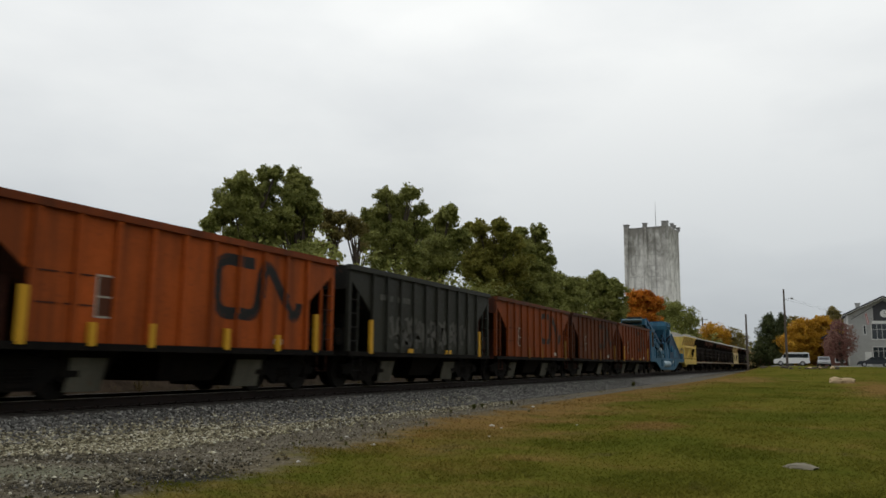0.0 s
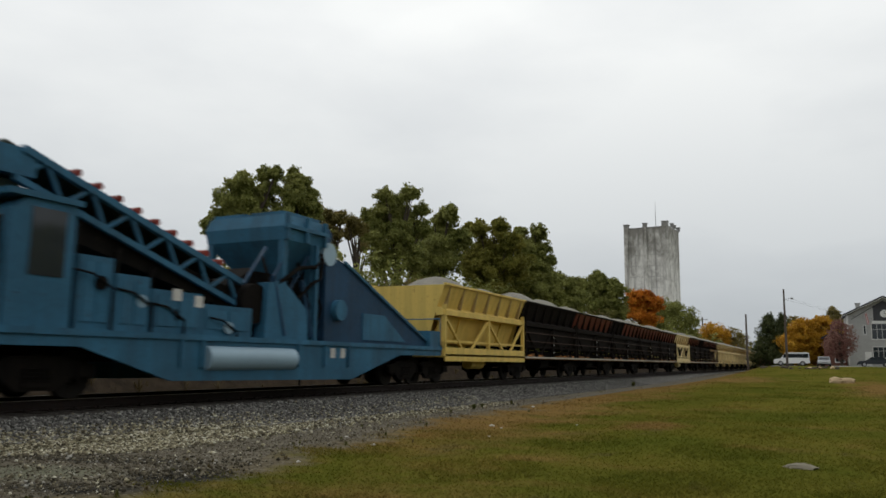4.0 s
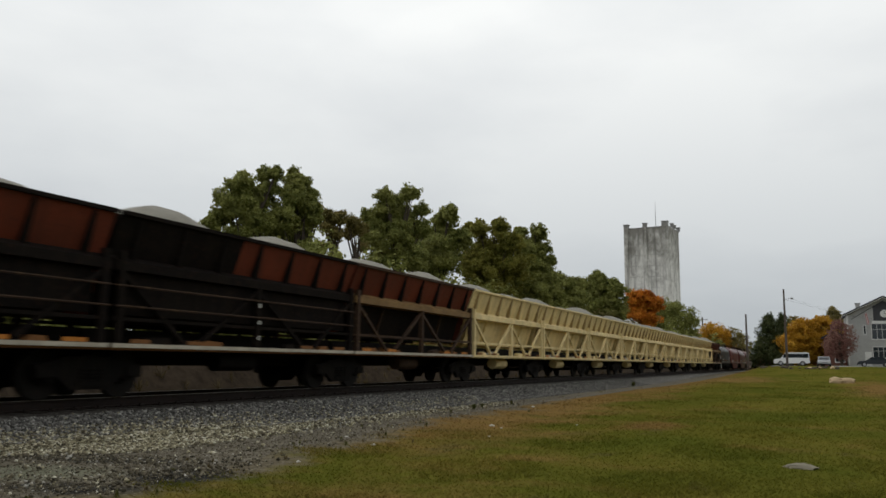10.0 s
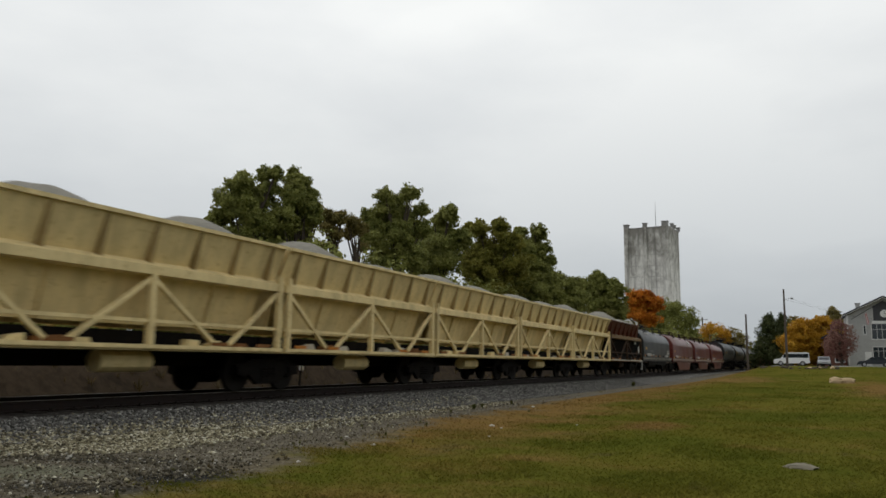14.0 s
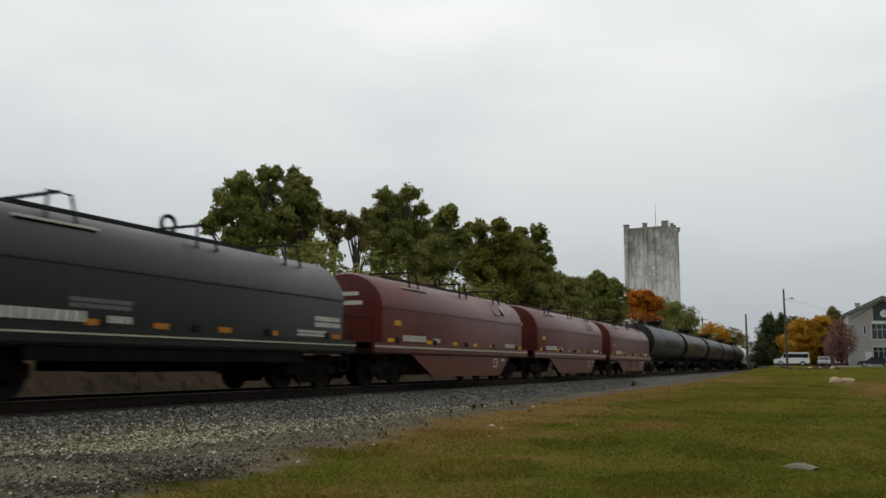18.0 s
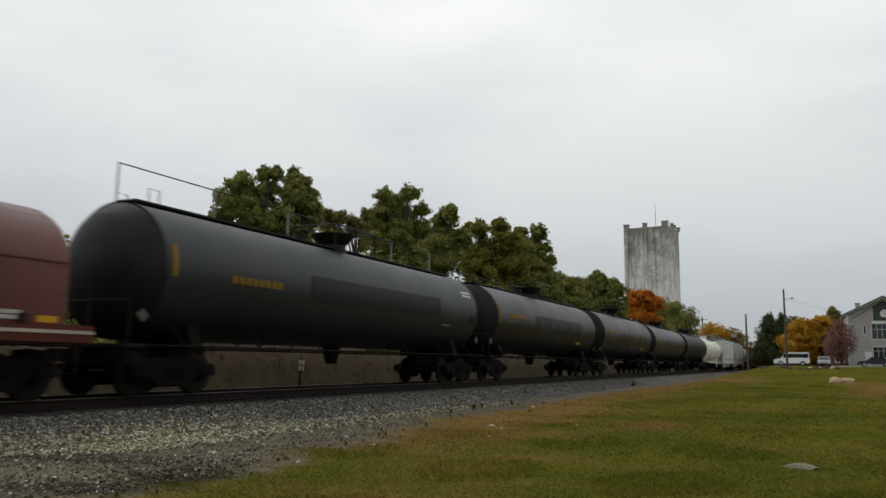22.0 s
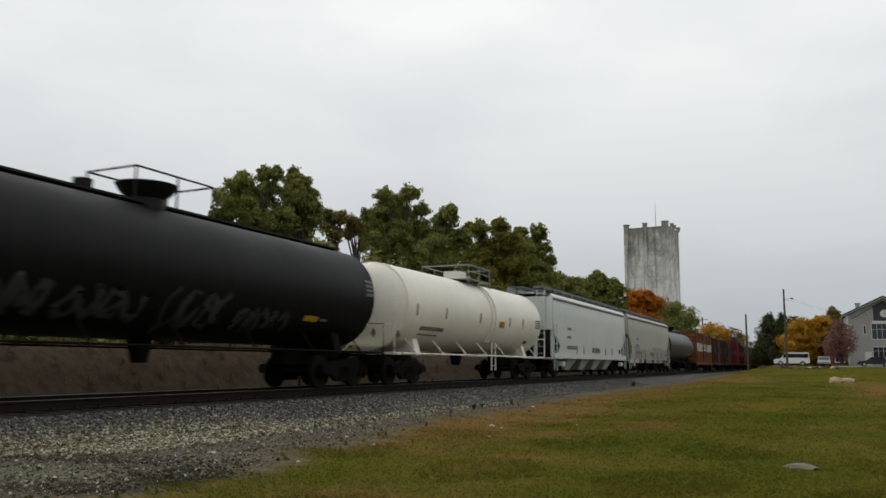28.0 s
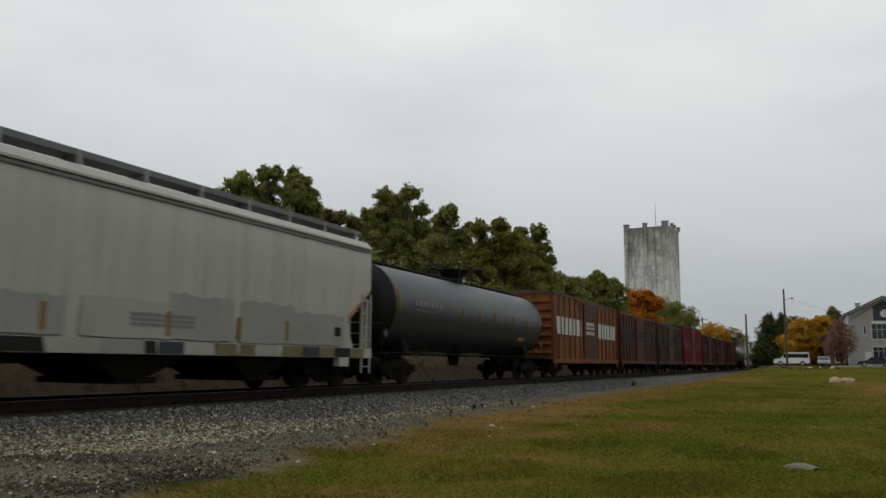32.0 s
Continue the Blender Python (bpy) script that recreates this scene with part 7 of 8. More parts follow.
        for dy in (0.5, 0.9):
            band.loft([[( (r + o) * math.cos(a), dy + w, zc + (r + o) * math.sin(a)) for o, w in ((0.02, -0.03), (0.07, -0.03), (0.07, 0.03), (0.02, 0.03))] for a in np.linspace(-0.75, 1.3, 16)])
        part("side_ladder", band, paint, ob)
        rg = Shape()
        for a in np.linspace(-0.7, 1.25, 10):
            rg.tube([((r + 0.06) * math.cos(a), 0.5, zc + (r + 0.06) * math.sin(a)), ((r + 0.06) * math.cos(a), 0.9, zc + (r + 0.06) * math.sin(a))], 0.02, 5)
        part("ladder_rungs", rg, paint, ob)
        ladder(ob, 1.5, 0.7, 0.45, 1.6, paint, 0.42)
    else:
        part("manway", Shape().tube([(0, 0.1, zt - 0.1), (0, 0.1, zt + 0.18), (0, 0.1, zt + 0.36), (0, 0.1, zt + 0.52)], [0.45, 0.42, 0.60, 0.70], 18), BLACKP, ob)
        part("valve_housing", Shape().tube([(0, -1.6, zt - 0.1), (0, -1.6, zt + 0.3)], 0.2, 12), BLACKP, ob)
        part("top_walkway", Shape().box(-0.32, 0.32, -tl + 0.7, tl - 0.7, zt + 0.03, zt + 0.08), BLACKP, ob, "black walkway along the tank top")
        rl = Shape()
        for x in (-0.75, 0.75):
            for y in (-0.9, 0.3, 1.45):
                rl.tube([(x, y, zt - 0.1), (x, y, zt + 0.68)], 0.026, 5)
            rl.tube([(x, -0.9, zt + 0.68), (x, 1.45, zt + 0.68)], 0.026, 5)
        for y in (-0.9, 1.45):
            rl.tube([(-0.75, y, zt + 0.68), (0.75, y, zt + 0.68)], 0.026, 5)
        part("manway_railing", rl, BLACKP, ob)
        if rail:
            r2 = Shape()
            for k in range(6):
                y = -tl + 0.9 + k * (2 * tl - 1.8) / 5
                part("rail_post", Shape().tube([(-0.5, y, zt - 0.05), (-0.5, y, zt + 1.02)], 0.024, 5), STEEL, ob)
            r2.tube([(-0.5, -tl + 0.9, zt + 1.02), (-0.5, tl - 0.9, zt + 1.02)], 0.018, 5)
            part("walkway_handrail", r2, BLACKP, ob)
        for s in (-1, 1):
            part("walk_bracket", Shape().tube([(s * 0.5, -tl + 0.9, zt - 0.1), (s * 0.5, -tl + 0.9, zt + 0.32), (s * 0.5, -tl + 1.2, zt + 0.32), (s * 0.5, -tl + 1.2, zt - 0.1)], 0.014, 5), BLACKP, ob)
        pa = panel and Shape().loft([[((r + o) * math.cos(a), yy, zc + (r + o) * math.sin(a)) for a in np.linspace(0.24, -0.22, 7)] for yy in (-3.0, 4.9) for o in (0.012,)], False, False)
        if panel:
            part("jacket_panel", pa, TANKPANEL, ob, "darker repainted panel")

    def decal(name, y0, y1, a0, a1, mat, label):
        """A painted patch that lies on the curved side, between two angles above the middle."""
        q = r + 0.018
        rows_ = [[(q * math.cos(a), y, zc + q * math.sin(a)) for a in np.linspace(a0, a1, 5)] for y in (y0, y1)]
        rows2 = [[((q - 0.02) * math.cos(a), y, zc + (q - 0.02) * math.sin(a)) for a in np.linspace(a1, a0, 5)] for y in (y0, y1)]
        part(name, Shape().loft([rows_[0] + rows2[0], rows_[1] + rows2[1]]), mat, ob, label)
    if marks:
        if style == "white":
            for k in range(9):
                decal("lettering", -5.6 + k * 0.21, -5.45 + k * 0.21, -0.56, -0.46, GREYP, "grey lettering")
            for k in range(5):
                decal("lettering", -5.5 + k * 0.3, -5.28 + k * 0.3, -0.70, -0.66, GREYP, "grey lettering")
            for y in (-6.2, -3.9, -0.7, 2.6, 4.3):
                decal("reflector", y, y + 0.1, -0.22, 0.04, TANR, "faded reflector strip")
            decal("placard", 1.45, 2.0, -0.28, -0.10, ORANGEP, "orange placard")
            for k in range(4):
                decal("notice", tl - 1.3, tl - 0.62, -0.16 + k * 0.07, -0.125 + k * 0.07, GREYP, "rows of grey lettering")
            decal("notice", tl - 2.2, tl - 1.8, -0.72, -0.62, DARKP, "black notice")
        else:
            rg = random.Random(seed)
            decal("reflector", -tl + 0.75, -tl + 0.9, -0.12, 0.35, OCHRE, "yellow reflector strip")
            for k in range(7 if text else 0):
                decal("lettering", -tl + 1.9 + k * 0.3, -tl + 2.16 + k * 0.3, 0.04, 0.16, ink or OCHRE, "faded lettering")
            for y in (-2.1, -0.4, 1.2, 3.4, 5.2) if text else ():
                decal("reflector", y, y + 0.1, -0.12, 0.14, OCHRE, "faded yellow reflector strip")
            if rail:
                for a in (0.40, 0.50):
                    decal("notice", tl - 1.75, tl - 0.95, a, a + 0.06, WHITEP, "white lettering")
                decal("notice", tl - 3.6, tl - 2.9, -0.42, -0.37, GREYP, "faded lettering")
                decal("data_box", tl - 1.2, tl - 0.75, -0.30, -0.10, BLACKP, "black data box")
            else:
                decal("placard", 4.55, 5.15, -0.60, -0.50, YELLOWP, "yellow placard")
                decal("notice", 5.3, 5.6, -0.58, -0.54, GREYP, "white lettering")
                decal("lettering_line", -tl + 1.9, -tl + 3.4, -0.08, -0.055, ink or OCHRE, "faded lettering line")
                for k in range(4):
                    decal("notice", tl - 0.98, tl - 0.58, 0.02 + k * 0.09, 0.075 + k * 0.09, GREYP, "rows of grey lettering")
    ob["decal_r"] = r
    couplers(ob, L / 2)
    truck(ob, -hl + 1.65)
    truck(ob, hl - 1.65)
    join_train(ob, start, end)
    return ob, decal, tl


TANR = plain("tan_marking", (0.30, 0.26, 0.19), 0.6, 0.0, 0.2)
OCHRE = plain("ochre_marking", (0.21, 0.125, 0.022), 0.6, 0.0, 0.2)
TANKPANEL = painted("black_panel_paint", (0.0090, 0.0102, 0.0100), wear=0.0, grime=0.3, rough=0.55, spec=0.24)
TANKBLK = painted("black_tank_paint", (0.0042, 0.0047, 0.0045), (0.012, 0.011, 0.01), wear=0.0, grime=0.3, rough=0.40, spec=0.27)
TANKGRN = painted("dark_green_tank_paint", (0.0125, 0.0180, 0.0190), (0.015, 0.015, 0.013), wear=0.0, grime=0.35, rough=0.46, spec=0.38)
TANKWHT = painted("white_tank_paint", (0.80, 0.77, 0.67), (0.50, 0.44, 0.33), wear=0.0, grime=0.06, rough=0.4, spec=0.4)
TANKGRY = painted("grey_tank_paint", (0.026, 0.031, 0.037), (0.03, 0.028, 0.026), wear=0.0, grime=0.3, rough=0.42, spec=0.45)
TANKJET = painted("jet_black_tank_paint", (0.0040, 0.0042, 0.0044), wear=0.0, grime=0.2, rough=0.5, spec=0.16)
_o, _d, _tl = tank_car("dark green-black tank car with a long top handrail", 314.4, 333.1, TANKGRN, BLACKP, 101, rail=True, text=False, panel=True)
for k in range(8):
    _d("lettering", -_tl + 2.6 + k * 0.24, -_tl + 2.78 + k * 0.24, -0.10, 0.02, OCHRE, "faded ochre lettering")
_o, _d, _tl = tank_car("black tank car with orange lettering and a top handrail", 333.1, 351.4, TANKBLK, BLACKP, 102, panel=True)
for a, b in ((-_tl + 0.8, -0.9), (1.45, _tl - 0.8)):
    part("walkway_handrail", Shape().tube([(-0.5, a, 4.7), (-0.5, b, 4.7)], 0.018, 5), BLACKP, _o)
    for k in range(4):
        y = a + (b - a) * k / 3
        part("rail_post", Shape().tube([(-0.5, y, 4.1), (-0.5, y, 4.7)], 0.02, 5), BLACKP, _o)
_o, _d, _tl = tank_car("black tank car with orange lettering", 351.4, 369.1, TANKBLK, BLACKP, 103, r=1.53, zc=2.71)
for k in range(3):
    _d("data_line", -_tl + 1.9 + 0.1 * k, -_tl + 3.6 - 0.25 * k, -0.1 - 0.09 * k, -0.07 - 0.09 * k, OCHRE, "faded ochre lettering")
tank_car("black tank car with yellow placards", 369.1, 387.2, TANKBLK, BLACKP, 104)
_o, _d, _tl = tank_car("black tank car with pale graffiti along the side", 387.2, 405.0, TANKJET, BLACKP, 105, text=False)


def on_tank(y, z):
    """A point on the skin of a large tank car."""
    a = math.asin(max(-0.95, min(0.95, (z - 2.68) / 1.50)))
    return (1.512 * math.cos(a), y, 2.68 + 1.512 * math.sin(a))


scrawl(_o, 0, -5.6, -0.9, 1.50, 2.15, SPRAYDIM, 31, 9, on_tank)
scrawl(_o, 0, -0.4, 1.7, 1.42, 2.30, SPRAYDIM, 32, 4, on_tank)
scrawl(_o, 0, 1.9, 3.9, 1.45, 2.0, SPRAYDIM, 33, 5, on_tank)
tank_car("white tank car with a railed platform and orange placard", 405.0, 420.9, TANKWHT, TANKWHT, 106, style="white", r=1.50, zc=2.66)


# ---- covered hoppers ----
def covered_hopper(label, start, end, paint, sill_paint, seed, bays=3, sill=(0.86, 1.14), open_top=2.92, bay_paint=None):
    ob = thing("covered_hopper", label, "covered hopper", group="covered hoppers")
    L = end - start
    hl, hw = L / 2 - 0.55, 1.5
    roof = [(1.44, 4.18), (1.1, 4.30), (0.5, 4.38), (-0.5, 4.38), (-1.1, 4.30), (-1.44, 4.18)]
    rise = (open_top - 1.4) / 1.52
    # sides are cut back below at both ends
    for s in (-1, 1):
        rows_ = ((1.46, 1.10, 0.80), (1.49, 1.40, 0.98), (1.52, 1.95, 1.22), (1.525, 2.45, 0.62), (1.53, 2.92, 0.0), (1.53, 3.3, 0.0), (1.50, 4.05, 0.0), (1.44, 4.18, 0.0))
        rows_ = [(x, 1.4 + (z - 1.4) * rise if 1.4 < z < 3 else z, c) for x, z, c in rows_]
        sh = Shape().loft([[(s * x, -hl + c, z), (s * x, hl - c, z)] for x, z, c in rows_], False, False)
        part("side_sheet", sh, paint, ob, smooth=45)
        part("eave_rail", Shape().prism([(s * 1.36, 4.36), (s * 1.54, 4.17), (s * 1.54, 4.12), (s * 1.36, 4.12)], "y", -hl, hl), paint, ob)
        part("upper_seam", Shape().box(s * 1.525 - 0.012, s * 1.525 + 0.012, -hl + 0.05, hl - 0.05, 4.02, 4.08), GREYP, ob)
        part("side_sill", Shape().box(s * 1.52 - 0.07, s * 1.52 + 0.07, -hl, hl, *sill), sill_paint, ob)
        part("running_board", Shape().box(s * 0.42 - 0.3, s * 0.42 + 0.3, -hl - 0.15, hl + 0.15, 4.70, 4.75) if s < 0 else Shape().box(0.5, 1.05, -hl - 0.15, hl + 0.15, 4.62, 4.75), STEELD, ob, "grey steel running board")
        for k in range(11):
            y = -hl + 0.2 + k * (2 * hl - 0.4) / 10
            part("board_support", Shape().box(s * 0.82 - 0.25, s * 0.82 + 0.25, y - 0.04, y + 0.04, 4.30, 4.74), STEEL, ob)
    part("roof", Shape().loft([[(x, -hl, z) for x, z in roof], [(x, hl, z) for x, z in roof]], True, False), paint, ob, smooth=45)
    for k in range(4):
        y = -hl * 0.75 + k * hl * 0.5
        part("roof_hatch", Shape().box(-0.35, 0.35, y - 1.6, y + 1.6, 4.38, 4.50), paint, ob)
    # the shade inside the open ends is put into this floor colour
    DARKIN = plain("shaded_interior_steel", (0.05, 0.048, 0.045), 0.9)
    for e in (-1, 1):
        part("end_sheet", Shape().box(-1.5, 1.5, e * hl - 0.03, e * hl + 0.03, open_top - 0.02, 4.20), paint, ob)
        for x in (-1.0, -0.35, 0.35, 1.0):
            part("end_post", Shape().box(x - 0.06, x + 0.06, min(e * (hl + 0.03), e * (hl + 0.12)), max(e * (hl + 0.03), e * (hl + 0.12)), 2.55, 4.2), paint, ob)
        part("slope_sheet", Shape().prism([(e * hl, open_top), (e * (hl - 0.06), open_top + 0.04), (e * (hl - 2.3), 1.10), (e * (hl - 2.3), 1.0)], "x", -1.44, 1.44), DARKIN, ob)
        part("slope_edge", Shape().beam((1.49, e * (hl - 0.05), open_top - 0.04), (1.49, e * (hl - 1.22), 1.4 + 0.55 * rise), 0.07, 0.12), RUSTM if seed > 120 else paint, ob, "edge of the sloped end floor")
        for x in (-1.42, -0.5, 0.5, 1.42):
            part("end_column", Shape().box(x - 0.06, x + 0.06, e * (hl - 0.1) - 0.06, e * (hl - 0.1) + 0.06, 1.1, 2.62), paint, ob)
        part("end_platform", Shape().box(-1.5, 1.5, min(e * (hl - 1.6), e * (hl + 0.1)), max(e * (hl - 1.6), e * (hl + 0.1)), 0.98, 1.06), paint, ob)
        ladder(ob, 1.56, e * (hl - 0.28), 0.42, 2.75, paint, 0.46, rungs=6)
        ladder(ob, 0.9, e * (hl + 0.15), 1.1, 4.5, paint, 0.4, "x", rungs=10)
        part("jacking_pad", Shape().box(1.4, 1.62, e * (hl - 1.5) - 0.22, e * (hl - 1.5) + 0.22, 0.62, 0.86), sill_paint, ob)
    span = (2 * hl - 5.2) / bays
    for b in range(bays):
        y = -hl + 2.6 + span * (b + 0.5)
        reach = span * (0.34 if bay_paint else 0.48)
        part("discharge_bay", Shape().loft([[(-1.4, y - reach, 1.1), (1.4, y - reach, 1.1), (1.4, y + reach, 1.1), (-1.4, y + reach, 1.1)],
                                           [(-1.0, y - 0.45, 0.40), (1.0, y - 0.45, 0.40), (1.0, y + 0.45, 0.40), (-1.0, y + 0.45, 0.40)]]), bay_paint or HOPBAY, ob, "sloped discharge bay")
        part("outlet_gate", Shape().box(-1.15, 1.15, y - 0.55, y + 0.55, 0.27, 0.40), IRON, ob)
    part("center_sill", Shape().box(-0.22, 0.22, -hl - 0.1, hl + 0.1, 0.66, 1.0), IRON, ob)
    bars(ob, "car_lettering", 1.536, -5.76, -4.95, 2.52, 2.72, GREYP, 1, seed)
    bars(ob, "car_lettering", 1.536, -5.78, -5.0, 2.08, 2.26, GREYP, 1, seed + 1)
    bars(ob, "small_lettering", 1.53, -5.8, -4.0, 1.52, 1.72, GREYP, 2, seed + 2)
    bars(ob, "small_lettering", 1.53, -0.6, 1.2, 1.4, 1.7, GREYP, 3, seed + 3)
    for y in (-3.9, -2.5, 0.4, 2.6, 4.4):
        part("reflector", Shape().box(1.525, 1.545, y - 0.05, y + 0.05, 1.25, 1.75), OCHRE if seed > 120 else TANR, ob, "faded reflector strip")
    part("notice", Shape().box(1.525, 1.545, hl - 1.9, hl - 1.6, 1.45, 1.7), DARKP, ob)
    couplers(ob, L / 2)
    truck(ob, -hl + 1.55)
    truck(ob, hl - 1.55)
    return join_train(ob, start, end)


STEELD = plain("dark_galvanised_grating", (0.17, 0.175, 0.18), 0.6, 0.2, 0.2)
RUSTM = plain("rust_marking", (0.32, 0.17, 0.09), 0.7, 0.0, 0.2)
# near-black, as the shadow over the bays is in the colour
HOPBAY = painted("shaded_discharge_steel", (0.022, 0.02, 0.018), (0.03, 0.02, 0.014), wear=0.4, grime=0.5, rough=0.8, spec=0.06)
HOPWHT = painted("white_hopper_paint", (0.57, 0.605, 0.575), (0.40, 0.40, 0.36), wear=0.0, grime=0.04, rough=0.45, spec=0.3)
HOPGRY = painted("grey_hopper_paint", (0.405, 0.40, 0.36), (0.22, 0.19, 0.14), wear=0.0, grime=0.22, rough=0.5, spec=0.2)
covered_hopper("clean white covered hopper with grey lettering", 421.2, 438.8, HOPWHT, HOPWHT, 111, 4, (1.02, 1.30), 2.5, HOPWHT)
hb = covered_hopper("grey covered hopper with painted-over graffiti", 438.8, 456.8, HOPGRY, HOPGRY, 121)
PATCH2 = plain("paler_patched_paint", (0.345, 0.34, 0.31), 0.6, 0.0, 0.12)
PATCH = plain("patched_grey_paint", (0.285, 0.285, 0.262), 0.6, 0.0, 0.12)
rg = random.Random(5)
y = -6.2
while y < 6.4:
    w, hgt = rg.uniform(0.8, 2.4), rg.uniform(0.35, 0.75)
    top = [(y + w * (1 - k / 9), 1.48 + hgt * (0.9 + 0.15 * rg.random())) for k in range(10)]
    low = [(y + w * k / 5, 1.16 + 0.04 * rg.random()) for k in range(6)]
    part("paint_patch", Shape().prism(low + top, "x", 1.524, 1.531), PATCH if rg.random() < 0.7 else PATCH2, hb, "grey painted-over graffiti")
    y += w + rg.uniform(-0.1, 0.35)
SLATEM = plain("slate_spray_paint", (0.045, 0.052, 0.058), 0.7, 0.0, 0.4, 3.0, 0.0)
OLIVEM = plain("olive_spray_paint", (0.16, 0.15, 0.075), 0.7, 0.0, 0.4, 3.0, 0.0)
CREAMM = plain("cream_spray_paint", (0.46, 0.45, 0.40), 0.7, 0.0, 0.3, 3.0, 0.0)
y = -7.0
while y < 7.4:
    w = rg.uniform(0.25, 1.1)
    lean = rg.uniform(-0.08, 0.08)
    part("sill_patch", Shape().prism([(y, 0.87), (y + w, 0.87), (y + w + lean, 1.13), (y + lean, 1.13)], "x", 1.592, 1.598), rg.choice((SLATEM, PATCH, OLIVEM, CREAMM, CREAMM, PATCH2, DARKP)), hb, "sprayed patch on the side sill")
    y += w + 0.02
tank_car("grey tank car with white lettering and a black end", 456.8, 473.8, TANKGRY, BLACKP, 131, rail=False, r=1.46, zc=2.6, ink=GREYP)


# ---- boxcars ----
def boxcar(label, start, end, paint, door_paint, seed, top=4.45, lettering=WHITEP):
    ob = thing("boxcar", label, "boxcar", group="boxcars")
    L = end - start
    hl, hw = L / 2 - 0.5, 1.5
    part("body", Shape().box(-hw, hw, -hl, hl, 0.98, top - 0.15), paint, ob)
    part("roof", Shape().prism([(-hw - 0.06, top - 0.15), (hw + 0.06, top - 0.15), (hw + 0.06, top - 0.08), (0, top + 0.05), (-hw - 0.06, top - 0.08)], "y", -hl - 0.05, hl + 0.05), ROOFP, ob)
    nr = 15
    for s in (-1, 1):
        for i in range(nr):
            y = -hl + 0.12 + i * (2 * hl - 0.24) / (nr - 1)
            if abs(y) < 1.45:
                continue
            part("side_rib", Shape().box(s * (hw + 0.03) - 0.03, s * (hw + 0.03) + 0.03, y - 0.06, y + 0.06, 1.0, top - 0.2), paint, ob)
        d = part("door", Shape().box(s * (hw + 0.05) - 0.03, s * (hw + 0.05) + 0.03, -1.35, 1.35, 1.05, top - 0.28), door_paint, ob, "sliding steel door")
        for z in (1.5, 2.1, 2.7, 3.3, 3.8):
            part("door_rib", Shape().box(s * (hw + 0.095) - 0.02, s * (hw + 0.095) + 0.02, -1.3, 1.3, z - 0.04, z + 0.04), door_paint, d)
        part("side_sill", Shape().box(s * (hw + 0.03) - 0.04, s * (hw + 0.03) + 0.04, -hl, hl, 0.78, 1.02), paint, ob)
        part("door_track", Shape().box(s * (hw + 0.08) - 0.03, s * (hw + 0.08) + 0.03, -2.9, 2.9, top - 0.3, top - 0.2), paint, ob)
    for e in (-1, 1):
        for k in range(7):
            z = 1.3 + k * 0.44
            part("end_corrugation", Shape().prism([(e * hl, z - 0.14), (e * (hl + 0.08), z), (e * hl, z + 0.14)], "x", -hw + 0.1, hw - 0.1), paint, ob)
        ladder(ob, hw + 0.06, e * (hl - 0.35), 0.5, 2.6, paint, 0.42)
    for y0, y1 in ((-hl + 0.5, -1.9), (1.9, hl - 0.8)):
        bars(ob, "lettering", hw + 0.062, y0, y1, 2.15, 3.35, lettering, 1, seed, "large flaking white lettering")
    bars(ob, "small_lettering", hw + 0.082, -0.9, 0.9, 2.4, 3.2, lettering, 3, seed + 1)
    part("center_sill", Shape().box(-0.22, 0.22, -hl - 0.1, hl + 0.1, 0.66, 0.98), IRON, ob)
    couplers(ob, L / 2)
    truck(ob, -hl + 1.6)
    truck(ob, hl - 1.6)
    return join_train(ob, start, end)


ROOFP = painted("galvanised_roof", (0.09, 0.07, 0.06), wear=0.4, grime=0.4)
RUST_BOX = painted("rusting_boxcar_paint", (0.20, 0.066, 0.020), (0.05, 0.02, 0.011), wear=0.8, grime=0.9)
BROWN_BOX = painted("brown_boxcar_paint", (0.070, 0.021, 0.014), (0.025, 0.012, 0.009), wear=0.5, grime=0.5)
GREYBR_BOX = painted("dull_brown_boxcar_paint", (0.060, 0.026, 0.021), (0.03, 0.015, 0.012), wear=0.4, grime=0.5)
CRIMSON_BOX = painted("crimson_boxcar_paint", (0.13, 0.012, 0.018), (0.05, 0.01, 0.01), wear=0.2, grime=0.4)
boxcar("rusty orange-brown boxcar with flaking white lettering", 473.8, 489.0, RUST_BOX, BROWN_BOX, 140, 4.5)
boxcar("dark brown weathered boxcar", 489.0, 503.0, BROWN_BOX, BROWN_BOX, 150, 4.4, DARKP)
boxcar("dull brown weathered boxcar with white panels", 503.0, 517.0, GREYBR_BOX, GREYBR_BOX, 160, 4.4, DARKP)
boxcar("crimson boxcar with a grey roof", 517.0, 532.0, CRIMSON_BOX, CRIMSON_BOX, 170, 4.8, CRIMSON_BOX)
boxcar("dark brown weathered boxcar", 532.0, 546.0, BROWN_BOX, BROWN_BOX, 180, 4.4, DARKP)
boxcar("dull brown weathered boxcar", 546.0, 560.0, GREYBR_BOX, BROWN_BOX, 190, 4.4, DARKP)
boxcar("dark brown weathered boxcar far down the line", 560.0, 575.0, BROWN_BOX, BROWN_BOX, 200, 4.5, DARKP)
tank_car("grey tank car far down the line", 575.0, 592.0, TANKGRY, BLACKP, 211, rail=False, marks=False)
covered_hopper("grey covered hopper far down the line", 592.0, 610.0, HOPGRY, HOPGRY, 221)
tank_car("grey tank car far down the line", 610.0, 627.0, TANKGRY, BLACKP, 231, rail=False, marks=False)
tank_car("black tank car far down the line", 627.0, 644.0, TANKBLK, BLACKP, 241, rail=False, marks=False)


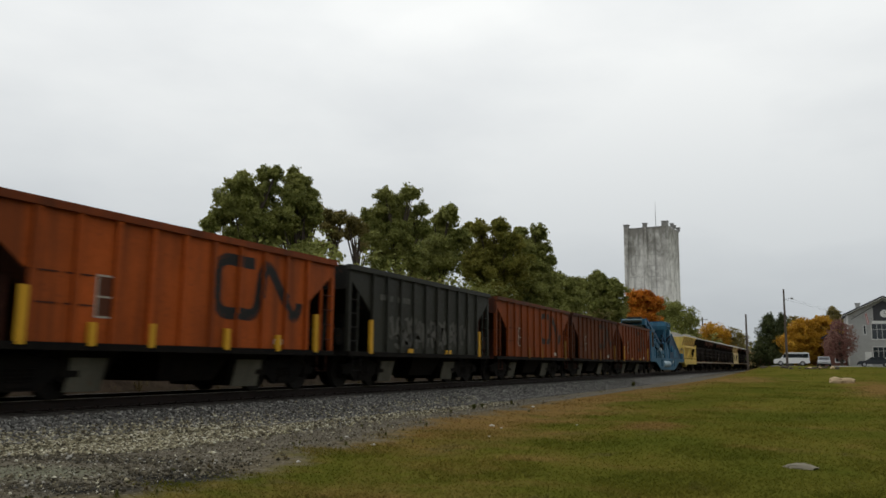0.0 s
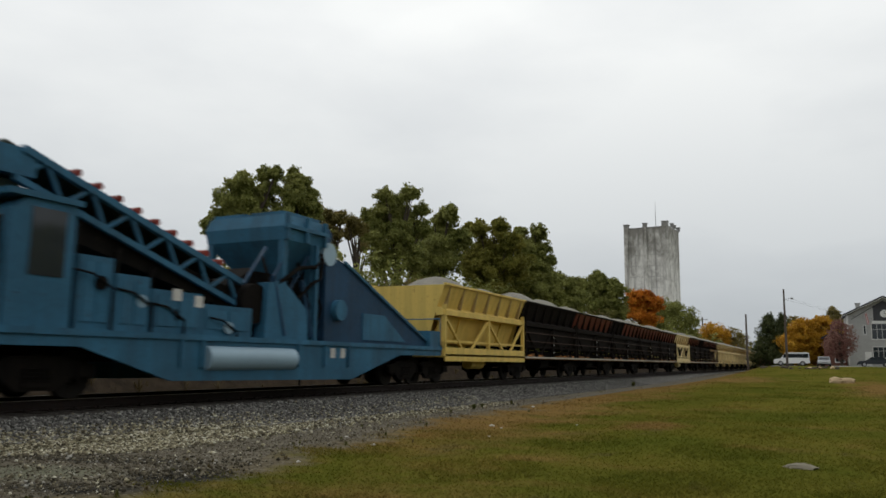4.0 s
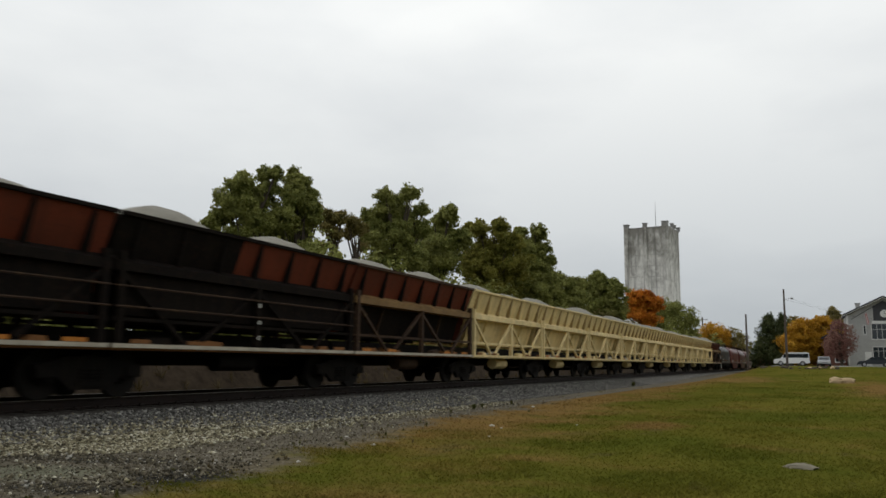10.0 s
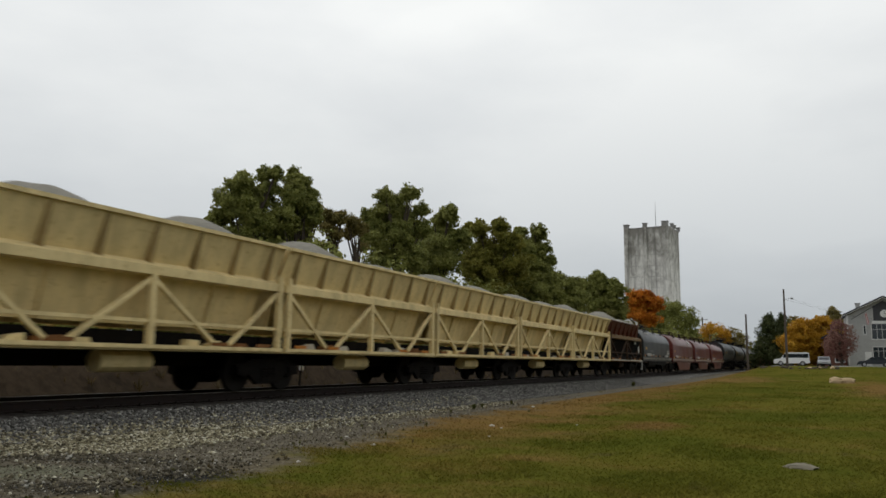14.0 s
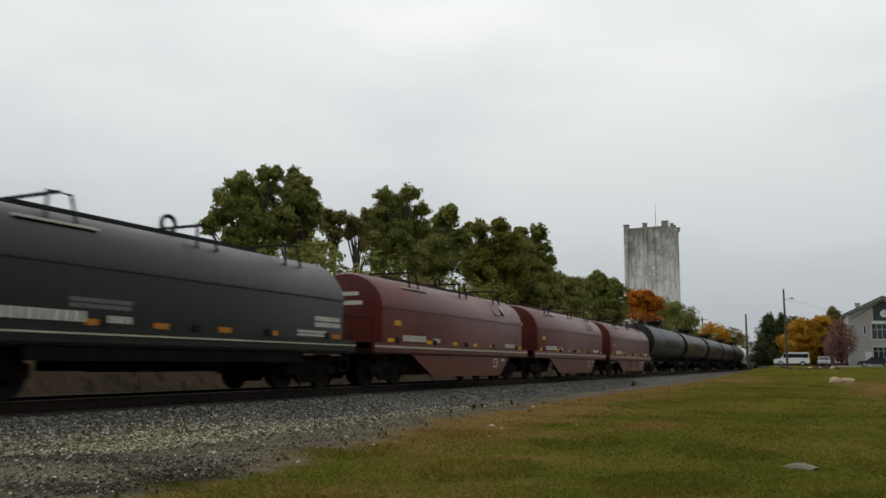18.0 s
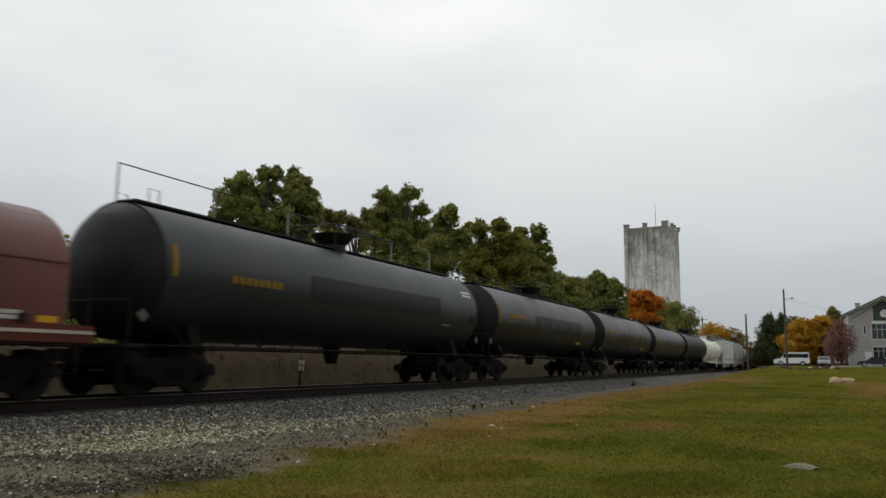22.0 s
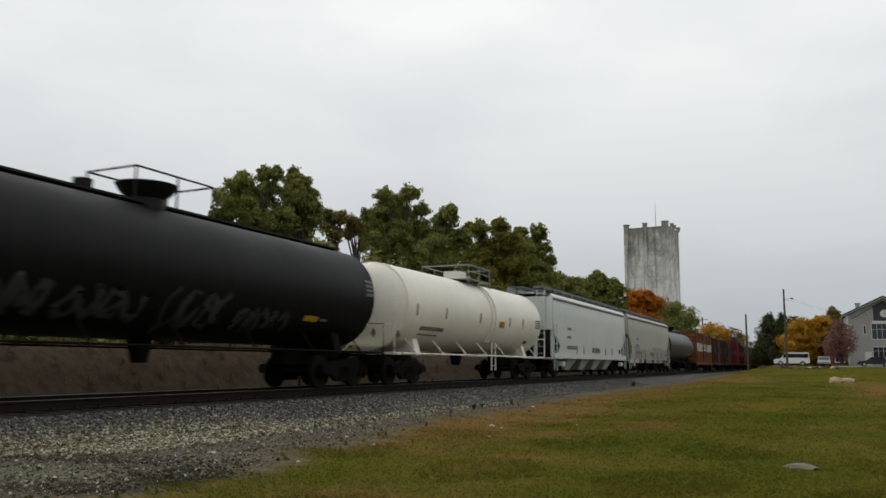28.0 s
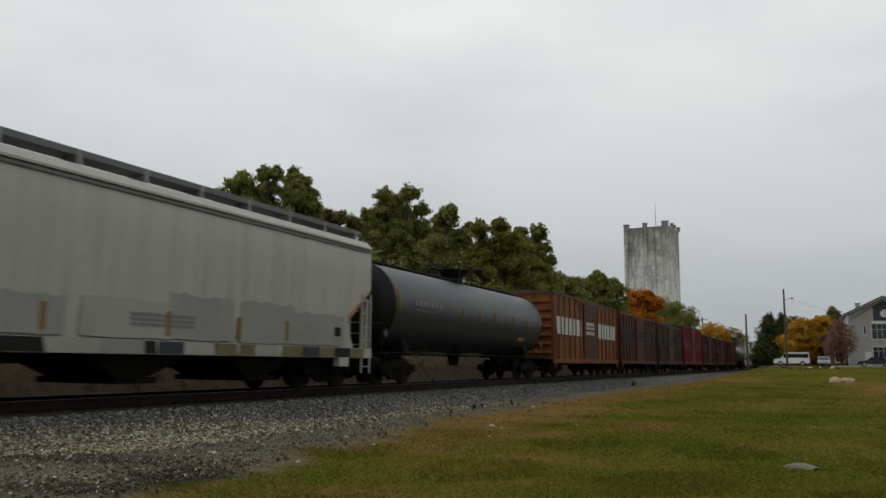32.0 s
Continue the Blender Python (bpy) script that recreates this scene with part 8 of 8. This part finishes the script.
# ---- grass, weeds and litter on the lawn ----
def grass_blades(name, label, count, seed, near, far, height, material):
    rng = np.random.default_rng(seed)
    d = near * (far / near) ** rng.random(count)
    a = -YAW + radians(34) * (2 * rng.random(count) - 1)
    x, y = d * np.sin(a), d * np.cos(a)
    e = edge_x(y) + 0.12 + np.abs(rng.normal(0, 0.35, count)) * np.sign(np.sin(2.3 * y) + np.sin(5.1 * y + 2) + 0.4)
    keep = x > e
    x, y, d = x[keep], y[keep], d[keep]
    n = len(x)
    z = ground_z(x, y) - 0.005
    h = height * (0.4 + 0.9 * rng.random(n)) * (0.75 + 0.5 * (np.sin(1.3 * x + 0.7 * y) * np.sin(0.9 * y - 1.1 * x) > 0.2))
    w = 0.0035 + 0.00075 * d
    t = rng.random(n) * math.tau
    lx, ly = rng.normal(0, 1.25, n) * h, rng.normal(0, 1.25, n) * h
    v = np.stack([np.stack([x - w * np.cos(t), y - w * np.sin(t), z], -1), np.stack([x + w * np.cos(t), y + w * np.sin(t), z], -1), np.stack([x + lx, y + ly, z + h], -1)], 1)
    return tagged(new(name, cloud_mesh(name, v.reshape(-1, 3), np.arange(n * 3).reshape(-1, 3), material, FIELDS[:2])), label, "grass", kind="stuff")


BLADE = ground_material("grass_blades", True)
grass_blades("grass", "short mown grass, green with dry straw blades", 360000, 61, 5.0, 115.0, 0.034, BLADE)

# weeds and tufts along the gravel's edge
WEED = leafy("weed_leaf", (0.045, 0.058, 0.014), (0.085, 0.098, 0.024), (0.14, 0.125, 0.036))
STRAWW = leafy("dry_weed", (0.07, 0.05, 0.018), (0.13, 0.095, 0.04), (0.20, 0.155, 0.075))
rng = np.random.default_rng(71)


def tufts(name, label, spots, material, seed, per, leaf):
    """Low weeds: blades that fan out of each spot."""
    r_ = np.random.default_rng(seed)
    vs = []
    for x, y, s in spots:
        z = float(ground_z(x, y)) + 0.01
        a, lean, h = r_.random(per) * math.tau, r_.random(per) * 0.9, s * (0.4 + 0.8 * r_.random(per))
        tip = np.stack([x + np.cos(a) * lean * h, y + np.sin(a) * lean * h, z + h * (1 - 0.35 * lean)], -1)
        off = np.stack([-np.sin(a), np.cos(a), np.zeros(per)], -1) * leaf * s
        mid = np.stack([x + np.cos(a) * lean * h * 0.45, y + np.sin(a) * lean * h * 0.45, z + h * 0.62], -1)
        root = np.stack([np.full(per, x), np.full(per, y), np.full(per, z - 0.01)], -1) + r_.normal(0, 0.03, (per, 3)) * (1, 1, 0)
        vs.append(np.stack([root, mid - off, tip, mid + off], 1))
    v = np.concatenate(vs).reshape(-1, 3)
    return tagged(new(name, cloud_mesh(name, v, np.arange(len(v)).reshape(-1, 4), material)), label, "weeds", kind="stuff")


spots = []
for k in range(110):
    y = 5 + 55 * rng.random() ** 1.4
    spots.append((float(edge_x(y)) + rng.normal(-0.15, 0.5), y, 0.03 + 0.05 * rng.random()))
tufts("weeds", "low green weeds along the gravel's edge", spots[:50], WEED, 72, 26, 0.12)
tufts("dry_weeds", "dry straw-coloured tufts along the gravel's edge", spots[50:], STRAWW, 73, 30, 0.06)
tufts("weeds", "dark low weeds on the ballast shoulder", [(-9.2, 21.2, 0.18), (-9.4, 22.3, 0.15), (-9.3, 24.6, 0.14), (-9.2, 19.6, 0.1), (-10.2, 48.0, 0.3), (-10.4, 49.2, 0.25)], WEED, 74, 60, 0.10)
bank = []
for k in range(900):
    y = 2 + 75 * rng.random() ** 1.3
    bank.append((-16.7 - 2.6 * rng.random(), y, 0.15 + 0.35 * rng.random()))
tufts("dry_grass", "tall dry grass on the earth bank behind the track", bank, STRAWW, 75, 24, 0.02)
# pale litter and chips on the grass
CHIP = plain("pale_chip", (0.55, 0.53, 0.48), 0.8, 0.0, 0.2)
for x, y, s in ((-7.0, 17.2, 0.10), (-6.6, 16.8, 0.05), (-8.4, 24.2, 0.09), (-6.9, 11.6, 0.07), (-7.9, 12.3, 0.06), (-6.7, 9.2, 0.05), (-5.3, 18.5, 0.05), (-6.0, 14.6, 0.04)):
    boulder("stone_chip", "small pale stone chip lying on the grass", x, y, s * 0.6, s * 0.42, s * 0.3, CHIP, int(100 * s + 7 * y), 0.0)


# ---- the train rolls by ----
def motions():
    for car, place in TRAIN:
        walk(car, [(t, pose(TRACK, place - travelled(t), 0)) for t in [0, 0.2, 0.5, 1, 1.5] + list(range(2, 31)) + [30.5, 31, 31.5, 31.8, 32]])


motions()
